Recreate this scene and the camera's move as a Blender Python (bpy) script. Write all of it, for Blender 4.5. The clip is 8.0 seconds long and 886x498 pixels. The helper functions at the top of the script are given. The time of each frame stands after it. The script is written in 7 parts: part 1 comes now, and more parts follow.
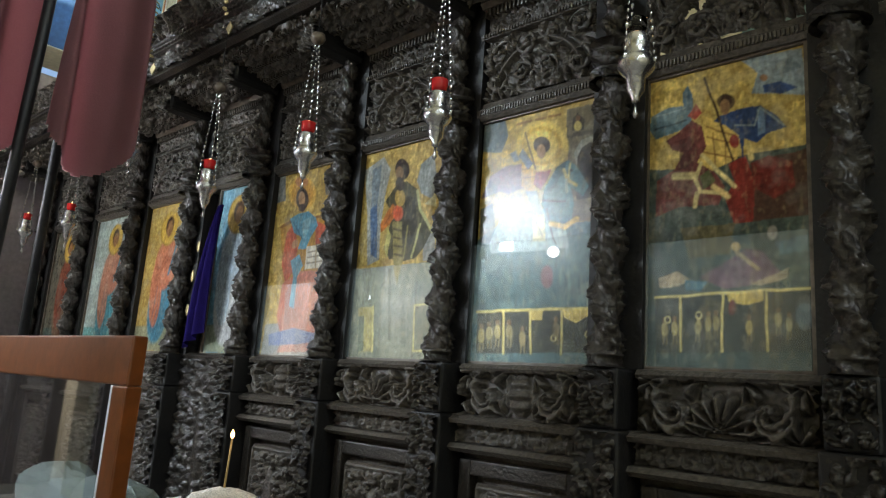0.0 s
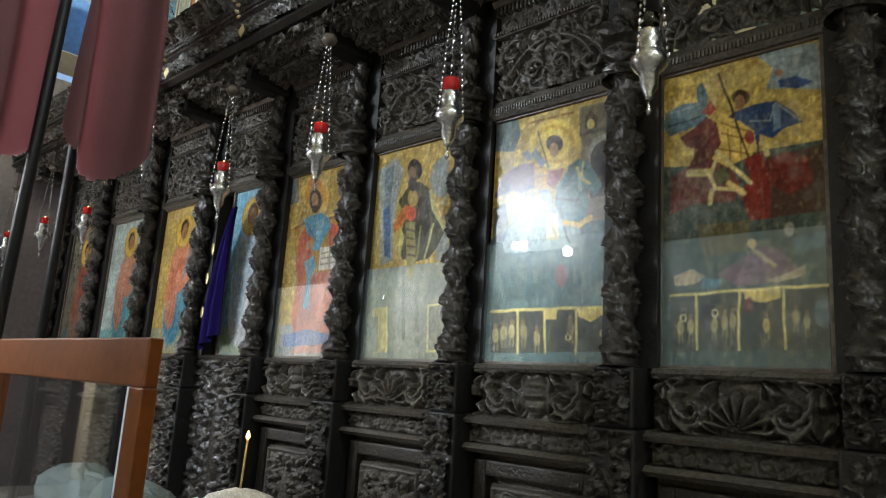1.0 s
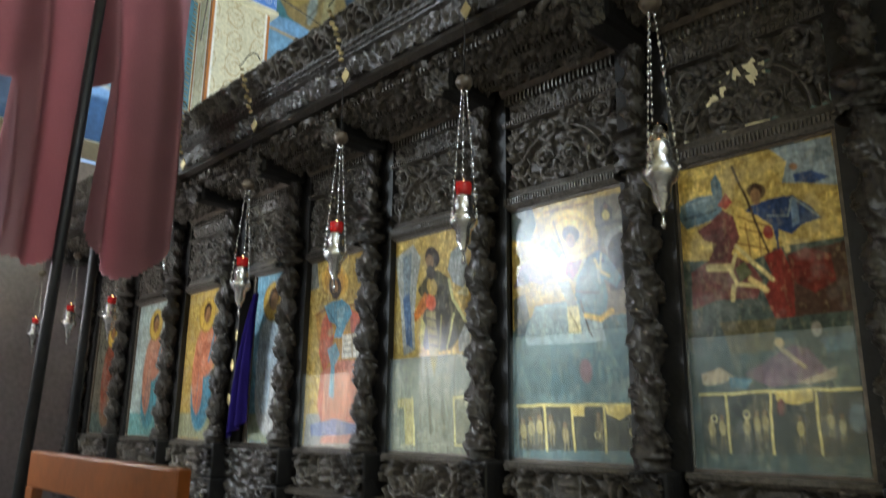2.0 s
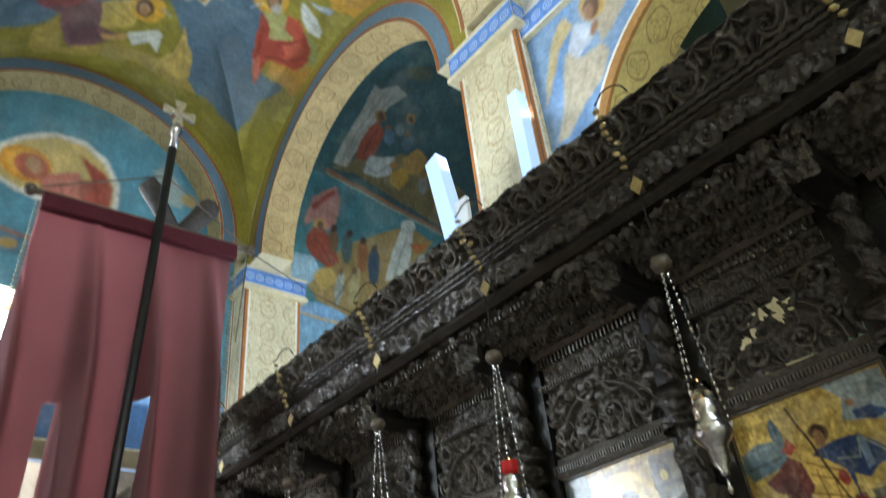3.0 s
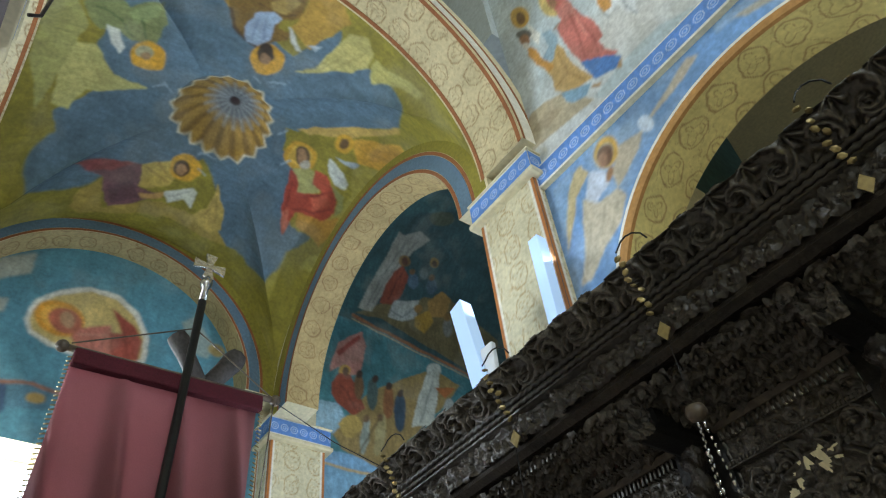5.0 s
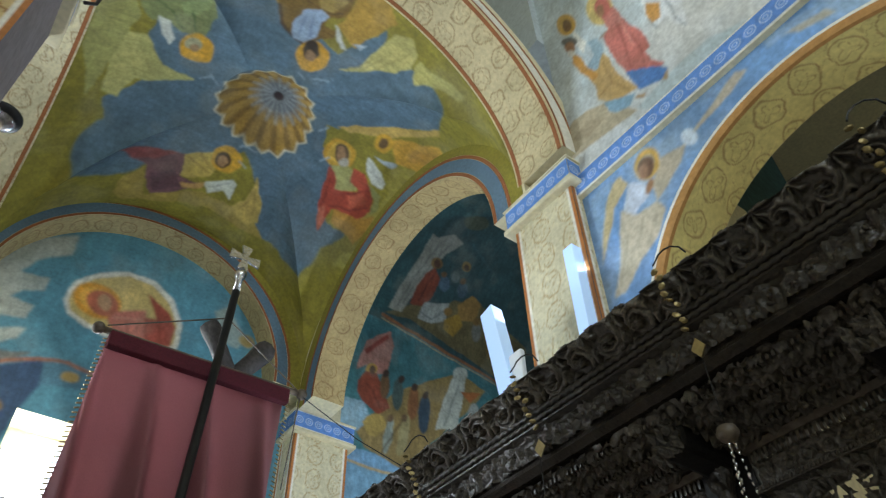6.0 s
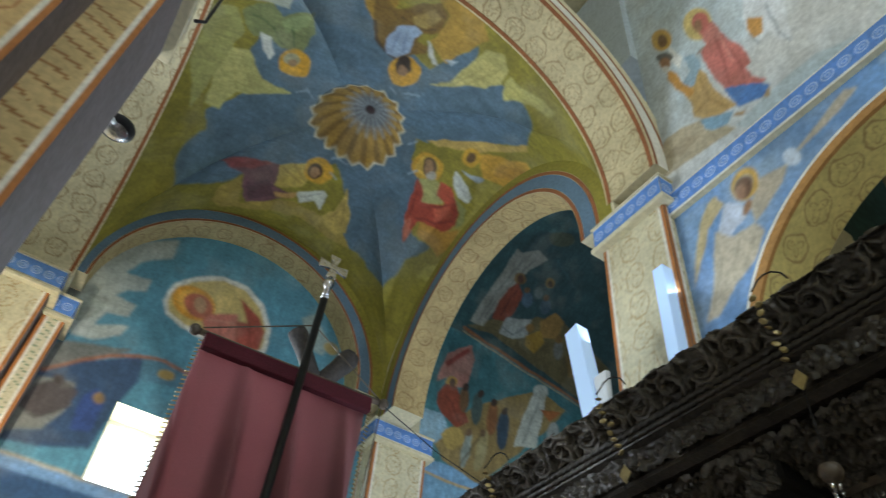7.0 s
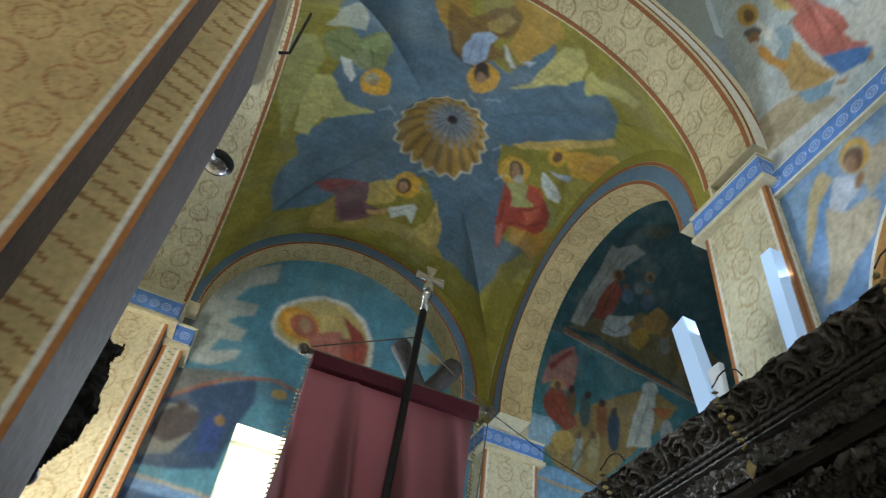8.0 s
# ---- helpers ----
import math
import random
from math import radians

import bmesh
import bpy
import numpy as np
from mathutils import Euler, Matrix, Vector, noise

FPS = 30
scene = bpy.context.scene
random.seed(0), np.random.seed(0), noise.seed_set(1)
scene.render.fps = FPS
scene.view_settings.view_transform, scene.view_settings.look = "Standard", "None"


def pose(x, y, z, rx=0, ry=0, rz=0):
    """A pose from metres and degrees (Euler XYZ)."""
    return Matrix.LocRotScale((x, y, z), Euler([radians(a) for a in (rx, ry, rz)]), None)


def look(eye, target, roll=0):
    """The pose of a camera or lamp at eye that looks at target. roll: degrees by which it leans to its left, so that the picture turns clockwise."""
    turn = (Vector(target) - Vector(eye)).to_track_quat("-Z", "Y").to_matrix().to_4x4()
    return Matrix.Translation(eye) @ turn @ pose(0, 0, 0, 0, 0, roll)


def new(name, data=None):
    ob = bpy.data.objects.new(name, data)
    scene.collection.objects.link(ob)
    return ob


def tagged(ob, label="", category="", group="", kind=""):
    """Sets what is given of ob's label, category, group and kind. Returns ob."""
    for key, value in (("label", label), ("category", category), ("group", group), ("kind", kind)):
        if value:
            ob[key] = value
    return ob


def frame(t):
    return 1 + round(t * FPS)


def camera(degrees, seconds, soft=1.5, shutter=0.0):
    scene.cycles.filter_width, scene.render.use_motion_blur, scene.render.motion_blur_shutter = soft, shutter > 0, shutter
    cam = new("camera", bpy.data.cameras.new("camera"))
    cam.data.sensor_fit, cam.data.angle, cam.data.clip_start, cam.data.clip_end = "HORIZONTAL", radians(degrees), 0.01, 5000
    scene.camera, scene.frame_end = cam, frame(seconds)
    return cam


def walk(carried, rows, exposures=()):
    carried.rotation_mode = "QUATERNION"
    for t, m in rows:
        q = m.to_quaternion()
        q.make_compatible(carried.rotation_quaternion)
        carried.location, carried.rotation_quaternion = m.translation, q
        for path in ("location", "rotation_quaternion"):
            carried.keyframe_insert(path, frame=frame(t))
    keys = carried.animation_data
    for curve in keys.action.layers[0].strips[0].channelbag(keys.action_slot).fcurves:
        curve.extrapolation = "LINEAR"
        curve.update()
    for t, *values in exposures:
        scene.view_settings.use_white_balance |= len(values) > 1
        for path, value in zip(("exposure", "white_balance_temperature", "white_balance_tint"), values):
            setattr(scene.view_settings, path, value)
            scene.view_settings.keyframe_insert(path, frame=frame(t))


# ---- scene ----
cam = camera(63.3, 8.0, soft=1.15, shutter=0.5)
PATH = [
    (0, (0.124, -2.708, 1.304), (-1.218, -1.276, 1.69), 4.0),
    (0.5, (0.12, -2.706, 1.307), (-1.239, -1.29, 1.69), 3.9),
    (1, (0.12, -2.702, 1.302), (-1.249, -1.296, 1.687), 3.7),
    (1.2, (0.112, -2.717, 1.319), (-1.255, -1.305, 1.692), 3.4),
    (2.3, (0.172, -2.75, 1.701), (-1.231, -1.448, 2.28), -1.5),
    (2.5, (0.172, -2.754, 1.71), (-1.175, -1.5, 2.493), -2.8),
    (3, (0.192, -2.768, 1.753), (-1.049, -1.644, 2.847), -6.5),
    (3.5, (0.208, -2.779, 1.771), (-0.943, -1.727, 3.023), -8.6),
    (4, (0.226, -2.794, 1.776), (-0.856, -1.795, 3.129), -9.2),
    (4.5, (0.227, -2.797, 1.778), (-0.843, -1.831, 3.165), -8.7),
    (6, (0.209, -2.796, 1.784), (-0.909, -1.927, 3.196), -2.0),
    (6.5, (0.204, -2.805, 1.787), (-0.958, -2.015, 3.21), 2.4),
    (7, (0.2, -2.823, 1.791), (-1.027, -2.157, 3.223), 6.5),
    (7.5, (0.196, -2.839, 1.784), (-1.107, -2.323, 3.21), 8.8),
    (8, (0.192, -2.84, 1.784), (-1.147, -2.403, 3.205), 9.1),
]
walk(cam, [(t, look(eye, target, roll)) for t, eye, target, roll in PATH],
     exposures=[(0.0, 0.27), (1.2, 0.27), (2.5, 0.42), (3.5, 0.36), (4.5, 0.12), (6.0, -0.05), (7.0, -0.25), (8.0, -0.4)])

# ---- world, sun, large lights ----
world = bpy.data.worlds.new("world")
scene.world = world
world.use_nodes = True
wn = world.node_tree.nodes
sky = wn.new("ShaderNodeTexSky")
sky.sky_type = "NISHITA"
sky.sun_disc = False
sky.sun_elevation, sky.sun_rotation = radians(40), radians(200)
wn["Background"].inputs["Strength"].default_value = 0.15
world.node_tree.links.new(sky.outputs["Color"], wn["Background"].inputs["Color"])
sun = new("sun", bpy.data.lights.new("sun", "SUN"))
sun.data.energy, sun.data.angle, sun.data.color = 3.0, radians(0.5), (1.0, 0.95, 0.88)
sun.matrix_world = look((8, -14, 20), (0, 0, 2))


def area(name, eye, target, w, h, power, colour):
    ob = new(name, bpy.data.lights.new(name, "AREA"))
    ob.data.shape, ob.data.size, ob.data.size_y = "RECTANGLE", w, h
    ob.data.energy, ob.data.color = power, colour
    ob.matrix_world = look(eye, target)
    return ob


DAY = (0.78, 0.9, 1.0)
# sky light in the window openings of the north wall
area("window_and_fill_light", (-7.92, -2.13, 5.3), (-2.0, -2.13, 4.6), 1.0, 1.5, 560, DAY)
area("window_and_fill_light", (-7.6, -7.2, 4.4), (-2.0, -1.0, 2.2), 0.85, 1.15, 560, DAY)
area("window_and_fill_light", (-7.6, -12.3, 5.7), (-2.0, -2.0, 2.2), 1.0, 1.4, 800, DAY)
# fill added from the south, where the wall has no window
area("window_and_fill_light", (5.25, -8.0, 5.5), (-4.0, -2.0, 3.0), 1.4, 2.0, 130, DAY)
area("window_and_fill_light", (5.25, -3.0, 8.6), (-6.0, -1.7, 6.0), 1.2, 1.6, 320, DAY)
# two fluorescent tubes on the screen, and three unseen fills added behind its cresting
COOL = (0.76, 0.88, 1.0)
for tx, ty, tz, p in ((-2.62, 0.0, 5.0, 5), (-0.6, -0.2, 4.3, 6), (-4.6, -0.15, 4.3, 9), (-6.3, -0.15, 4.3, 15)):
    area("tube_and_fill_light", (tx, ty, tz), (tx - 0.3, ty - 1.2, tz + 3), 0.9, 0.12, p, COOL)
area("tube_and_fill_light", (-2.1, 0.3, 5.2), (-1.2, -0.4, 6.2), 0.1, 0.8, 4, COOL)
# fill added inside the chapel, which has no lamp of its own
area("chapel_fill", (-4.0, 2.6, 4.4), (-6.6, 2.8, 8.6), 0.12, 1.2, 110, COOL)

# unseen light added to brighten the sanctuary; no lamp or window stands there
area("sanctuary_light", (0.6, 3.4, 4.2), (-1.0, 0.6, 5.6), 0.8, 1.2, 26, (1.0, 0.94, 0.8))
candle = new("candle_light", bpy.data.lights.new("candle_light", "POINT"))
candle.data.energy, candle.data.shadow_soft_size, candle.data.color = 0.5, 0.02, (1.0, 0.6, 0.28)
candle.location = (-2.6, -1.0, 1.13)

# ---- materials ----


def lin(c):
    return tuple((v / 12.92 if v <= 0.04045 else ((v + 0.055) / 1.055) ** 2.4) for v in c)


def rgb(r, g, b):
    return lin((r / 255, g / 255, b / 255))


def mat(name, colour, rough=0.6, vary=0.25, grain=30.0, blot=4.0, bump=0.2, metal=0.0, dirt=None, coat=0.0):
    """Colour with fine grain and broad blotches, relief from the same noise."""
    m = bpy.data.materials.new(name)
    m.use_nodes = True
    nt = m.node_tree
    n, l = nt.nodes, nt.links
    b = n["Principled BSDF"]
    b.inputs["Roughness"].default_value, b.inputs["Metallic"].default_value = rough, metal
    b.inputs["Coat Weight"].default_value = coat
    tc = n.new("ShaderNodeTexCoord")
    fine, wide = n.new("ShaderNodeTexNoise"), n.new("ShaderNodeTexNoise")
    fine.inputs["Scale"].default_value, wide.inputs["Scale"].default_value = grain, blot
    fine.inputs["Detail"].default_value, wide.inputs["Detail"].default_value = 6, 4
    for t in (fine, wide):
        l.new(tc.outputs["Object"], t.inputs["Vector"])
    ramp = n.new("ShaderNodeMapRange")
    ramp.inputs["From Min"].default_value, ramp.inputs["From Max"].default_value = 0.3, 0.7
    ramp.inputs["To Min"].default_value, ramp.inputs["To Max"].default_value = 1 - vary, 1 + vary
    l.new(fine.outputs["Fac"], ramp.inputs["Value"])
    mul = n.new("ShaderNodeMix")
    mul.data_type, mul.blend_type = "RGBA", "MULTIPLY"
    mul.inputs["Factor"].default_value = 1.0
    base = n.new("ShaderNodeMix")
    base.data_type = "RGBA"
    base.inputs["A"].default_value = (*colour, 1)
    base.inputs["B"].default_value = (*(dirt or tuple(c * (1 - vary) for c in colour)), 1)
    r2 = n.new("ShaderNodeMapRange")
    r2.inputs["From Min"].default_value, r2.inputs["From Max"].default_value = 0.4, 0.7
    l.new(wide.outputs["Fac"], r2.inputs["Value"])
    l.new(r2.outputs["Result"], base.inputs["Factor"])
    l.new(base.outputs["Result"], mul.inputs["A"])
    l.new(ramp.outputs["Result"], mul.inputs["B"])
    l.new(mul.outputs["Result"], b.inputs["Base Color"])
    bm_ = n.new("ShaderNodeBump")
    bm_.inputs["Strength"].default_value, bm_.inputs["Distance"].default_value = bump, 0.01
    l.new(fine.outputs["Fac"], bm_.inputs["Height"])
    l.new(bm_.outputs["Normal"], b.inputs["Normal"])
    return m


def painted(name, rough=0.75, bump=0.15, vary=0.14, grain=25.0):
    """Brushed paint whose colours are laid on by hand as a colour attribute."""
    m = mat(name, (1, 1, 1), rough, vary, grain, 2.5, bump)
    nt = m.node_tree
    at = nt.nodes.new("ShaderNodeAttribute")
    at.attribute_name = "paint"
    mix = next(k for k in nt.nodes if k.type == "MIX" and k.blend_type == "MIX")
    dull = nt.nodes.new("ShaderNodeMix")
    dull.data_type, dull.blend_type = "RGBA", "MULTIPLY"
    dull.inputs["Factor"].default_value = 1.0
    dull.inputs["B"].default_value = (0.8, 0.79, 0.76, 1)
    nt.links.new(at.outputs["Color"], mix.inputs["A"])
    nt.links.new(at.outputs["Color"], dull.inputs["A"])
    nt.links.new(dull.outputs["Result"], mix.inputs["B"])
    return m


def glow(name, colour, strength):
    m = bpy.data.materials.new(name)
    m.use_nodes = True
    b = m.node_tree.nodes["Principled BSDF"]
    b.inputs["Base Color"].default_value = (*colour, 1)
    b.inputs["Emission Color"].default_value = (*colour, 1)
    b.inputs["Emission Strength"].default_value = strength
    return m


def glassy(name, colour=(1, 1, 1), rough=0.02):
    m = bpy.data.materials.new(name)
    m.use_nodes = True
    b = m.node_tree.nodes["Principled BSDF"]
    b.inputs["Base Color"].default_value = (*colour, 1)
    b.inputs["Roughness"].default_value = rough
    b.inputs["Transmission Weight"].default_value = 1.0
    b.inputs["IOR"].default_value = 1.45
    return m


WOOD = mat("dark_carved_wood", (0.07, 0.061, 0.052), 0.34, 0.55, 60, 3.0, 0.7, dirt=(0.095, 0.08, 0.064))
# darker copy of the carved wood: shade put into the colour for depth
SHADED_WOOD = mat("shaded_dark_wood", (0.034, 0.028, 0.023), 0.28, 0.5, 60, 4.0, 0.6)
# black of shaded screen parts put into the colour; the throne shares it
BLACK_SHADE_WOOD = mat("shade_black_wood", (0.007, 0.006, 0.006), 0.55, 0.4, 50, 4.0, 0.4)
WOOD_PALE = mat("worn_brown_wood", (0.13, 0.1, 0.074), 0.42, 0.4, 30, 4.0, 0.4)
ORANGE_WOOD = mat("varnished_orange_wood", (0.17, 0.044, 0.006), 0.35, 0.2, 18, 3.0, 0.1)
FRESCO = painted("fresco_paint")
ICON_PAINT = painted("icon_paint", 0.2, 0.09, 0.2, 55)
ICON_PAINT.node_tree.nodes["Principled BSDF"].inputs["Specular IOR Level"].default_value = 0.28
PLASTER = mat("cream_plaster", rgb(214, 204, 170), 0.8, 0.12, 20, 2.0, 0.15)
# lilac grey of a pier side in shadow, put into the plaster colour
SHADED_PLASTER = mat("shaded_lilac_plaster", rgb(128, 118, 122), 0.8, 0.15, 20, 2.0, 0.15)
STONE = mat("grey_floor_stone", (0.34, 0.31, 0.27), 0.4, 0.3, 14, 1.2, 0.2)
SILVER = mat("tarnished_silver", (0.62, 0.62, 0.64), 0.25, 0.25, 60, 20, 0.3, metal=1.0)
BRASS = mat("worn_brass", (0.45, 0.36, 0.18), 0.4, 0.3, 40, 10, 0.3, metal=0.8)
IRON = mat("black_iron", (0.03, 0.03, 0.032), 0.45, 0.2, 40, 10, 0.2, metal=0.6)
RED_GLASS = mat("red_glass", (0.5, 0.02, 0.02), 0.08, 0.1, 10, 4, 0.0)
MAROON = mat("maroon_cloth", rgb(144, 104, 106), 0.85, 0.18, 220, 5, 0.5)


def let_through(m, colour, share):
    """Lets light shine through thin cloth."""
    nt = m.node_tree
    b, out = nt.nodes["Principled BSDF"], nt.nodes["Material Output"]
    tr, mx = nt.nodes.new("ShaderNodeBsdfTranslucent"), nt.nodes.new("ShaderNodeMixShader")
    tr.inputs["Color"].default_value = (*colour, 1)
    mx.inputs["Fac"].default_value = share
    nt.links.new(b.outputs["BSDF"], mx.inputs[1])
    nt.links.new(tr.outputs["BSDF"], mx.inputs[2])
    nt.links.new(mx.outputs["Shader"], out.inputs["Surface"])


let_through(MAROON, rgb(172, 128, 131), 0.58)
MAROON_DARK = mat("dark_maroon_velvet", rgb(84, 22, 38), 0.9, 0.2, 160, 6, 0.5)
PURPLE = mat("purple_velvet", (0.012, 0.006, 0.085), 0.85, 0.3, 120, 6, 0.4)
PURPLE.node_tree.nodes["Principled BSDF"].inputs["Specular IOR Level"].default_value = 0.08
WHITE = mat("white_enamel", (0.78, 0.82, 0.86), 0.4, 0.04, 20, 3, 0.05)
CLOTH = mat("white_cloth", (0.72, 0.72, 0.74), 0.9, 0.08, 200, 5, 0.4)
SAND = mat("white_sand", (0.8, 0.79, 0.76), 0.95, 0.3, 120, 10, 0.8)
WAX = mat("yellow_wax", (0.6, 0.4, 0.16), 0.5, 0.1, 20, 5, 0.1)
TUBE = glow("fluorescent_tube", (0.5, 0.7, 1.0), 0.3)
SPOT_GLOW = glow("lamp_glow", (0.95, 0.98, 1.0), 30)
FLAME = glow("candle_flame", (1.0, 0.5, 0.18), 9)
GLASS = glassy("clear_glass")


def hazed(name, share):
    """Clear glass with the haze of reflections mixed in as a pale film."""
    m = glassy(name)
    nt = m.node_tree
    film, mx, out = nt.nodes.new("ShaderNodeBsdfDiffuse"), nt.nodes.new("ShaderNodeMixShader"), nt.nodes["Material Output"]
    film.inputs["Color"].default_value = (0.6, 0.76, 0.76, 1)
    tex, amount = nt.nodes.new("ShaderNodeTexNoise"), nt.nodes.new("ShaderNodeMapRange")
    tex.inputs["Scale"].default_value, tex.inputs["Detail"].default_value = 4.0, 5.0
    amount.inputs["To Min"].default_value, amount.inputs["To Max"].default_value = share * 0.6, share * 1.4
    nt.links.new(tex.outputs["Fac"], amount.inputs["Value"])
    nt.links.new(amount.outputs["Result"], mx.inputs["Fac"])
    nt.links.new(nt.nodes["Principled BSDF"].outputs["BSDF"], mx.inputs[1])
    nt.links.new(film.outputs["BSDF"], mx.inputs[2])
    nt.links.new(mx.outputs["Shader"], out.inputs["Surface"])
    return m


HAZED_GLASS = hazed("hazed_glass", 0.055)

# ---- numeric helpers ----


def lattice(a, b, scale, seed):
    """Smooth value noise on arrays, 0 to 1."""
    rng = np.random.default_rng(seed)
    table = rng.random((64, 64))
    x, y = a * scale + 31.7, b * scale + 17.3
    i, j = np.floor(x).astype(int), np.floor(y).astype(int)
    f, g = x - i, y - j
    f, g = f * f * (3 - 2 * f), g * g * (3 - 2 * g)
    at = lambda p, q: table[p % 64, q % 64]
    return (at(i, j) * (1 - f) + at(i + 1, j) * f) * (1 - g) + (at(i, j + 1) * (1 - f) + at(i + 1, j + 1) * f) * g


def fbm(a, b, scale, seed, octaves=3):
    total, weight = 0, 0
    for k in range(octaves):
        w = 0.5**k
        total, weight = total + w * lattice(a, b, scale * 2**k, seed + k), weight + w
    return total / weight


class Canvas:
    """A painted surface: metres a (across) and b (up), and its colours."""

    def __init__(self, a, b, ground, seed=1, wobble=0.02, size=6.0):
        self.a0, self.b0 = a, b
        self.a = a + wobble * (fbm(a, b, size, seed) - 0.5) * 2
        self.b = b + wobble * (fbm(a, b, size, seed + 50) - 0.5) * 2
        self.c = np.ones((*a.shape, 3)) * np.array(ground)
        self.seed = seed

    def put(self, mask, colour, alpha=1.0):
        m = (np.clip(mask, 0, 1) * alpha)[..., None]
        self.c = self.c * (1 - m) + np.array(colour) * m

    def soft(self, d, edge):
        return np.clip(0.5 - d / edge, 0, 1)

    def ellipse(self, x, y, rx, ry, colour, turn=0.0, alpha=1.0, edge=0.1):
        t = radians(turn)
        u = (self.a - x) * math.cos(t) + (self.b - y) * math.sin(t)
        v = -(self.a - x) * math.sin(t) + (self.b - y) * math.cos(t)
        self.put(self.soft(np.sqrt((u / rx) ** 2 + (v / ry) ** 2) - 1, edge), colour, alpha)

    def ring(self, x, y, r, w, colour, alpha=1.0):
        d = np.abs(np.hypot(self.a - x, self.b - y) - r) - w / 2
        self.put(self.soft(d, w * 0.4), colour, alpha)

    def line(self, x0, y0, x1, y1, w, colour, alpha=1.0):
        dx, dy = x1 - x0, y1 - y0
        t = np.clip(((self.a - x0) * dx + (self.b - y0) * dy) / (dx * dx + dy * dy + 1e-9), 0, 1)
        d = np.hypot(self.a - x0 - t * dx, self.b - y0 - t * dy) - w / 2
        self.put(self.soft(d, min(max(w * 0.3, 0.004), 0.03)), colour, alpha)

    def poly(self, points, colour, alpha=1.0):
        inside = np.zeros(self.a.shape, bool)
        n = len(points)
        for k in range(n):
            (x0, y0), (x1, y1) = points[k], points[(k + 1) % n]
            if y0 == y1:
                continue
            cross = ((y0 > self.b) != (y1 > self.b)) & (self.a < (x1 - x0) * (self.b - y0) / (y1 - y0) + x0)
            inside ^= cross
        self.put(inside.astype(float), colour, alpha)

    def box(self, x0, y0, x1, y1, colour, alpha=1.0):
        self.put(((self.a > x0) & (self.a < x1) & (self.b > y0) & (self.b < y1)).astype(float), colour, alpha)

    def mottle(self, scale, amount, seed=3):
        self.c = self.c * (1 + amount * (fbm(self.a0, self.b0, scale, self.seed + seed)[..., None] - 0.5) * 2)

    def brush(self, amount=0.16, scale=9.0, smooth=1):
        """Runs neighbouring colours together a little and lays broken brush strokes over them."""
        for _ in range(smooth):
            c = self.c.copy()
            c[1:-1, 1:-1] = (2 * c[1:-1, 1:-1] + c[:-2, 1:-1] + c[2:, 1:-1] + c[1:-1, :-2] + c[1:-1, 2:]) / 6
            self.c = c
        fold = np.abs(fbm(self.a0 * 1.6, self.b0 * 0.7, scale, self.seed + 31) - 0.5) * 4
        fine = fbm(self.a0 * 0.8, self.b0 * 1.7, scale * 3, self.seed + 33) - 0.5
        self.c = self.c * (1 + amount * (np.clip(fold, 0, 1.4) - 0.6) + amount * fine)[..., None]
        worn = np.clip((fbm(self.a0, self.b0, scale * 0.4, self.seed + 35) - 0.52) * 4, 0, 1)
        self.put(worn, (0.42, 0.41, 0.34), 0.14)

    def saint(self, x, y, h, robe, cloak, turn=0.0, halo=rgb(214, 168, 62), skin=rgb(150, 108, 72), ray=0.13):
        """A robed standing shape of height h with a halo, feet at x, y, leaning by turn."""
        t = radians(turn)
        at = lambda p, q: (x + h * (p * math.cos(t) - q * math.sin(t)), y + h * (p * math.sin(t) + q * math.cos(t)))
        self.ellipse(*at(0, 0.28), 0.17 * h, 0.30 * h, robe, turn)
        self.ellipse(*at(0.02, 0.58), 0.18 * h, 0.2 * h, cloak, turn)
        self.ellipse(*at(-0.08, 0.36), 0.09 * h, 0.26 * h, cloak, turn + 8)
        for k in range(4):
            p = -0.09 + 0.06 * k
            self.line(*at(p, 0.05), *at(p * 0.6, 0.5), 0.012 * h, tuple(c * 0.55 for c in robe), 0.6)
        self.line(*at(-0.1, 0.56), *at(0.06, 0.5), 0.05 * h, tuple(c * 0.8 for c in cloak))
        self.ellipse(*at(0, 0.86), ray * h, ray * h, halo, 0)
        self.ring(*at(0, 0.86), ray * h, 0.014 * h, tuple(c * 0.6 for c in halo))
        self.ellipse(*at(0, 0.88), 0.062 * h, 0.075 * h, rgb(70, 44, 30), turn)
        self.ellipse(*at(0.005, 0.855), 0.045 * h, 0.062 * h, skin, turn)


def part(name, data, material, parent=None, label=""):
    """Links a bmesh or mesh as ONE object under a thing."""
    if isinstance(data, bmesh.types.BMesh):
        me = bpy.data.meshes.new(name)
        data.to_mesh(me)
        data.free()
    else:
        me = data
    if material and not me.materials:
        me.materials.append(material)
    ob = new(name, me)
    if parent is not None:
        ob.parent = parent
    if label:
        ob["label"] = label
    return ob


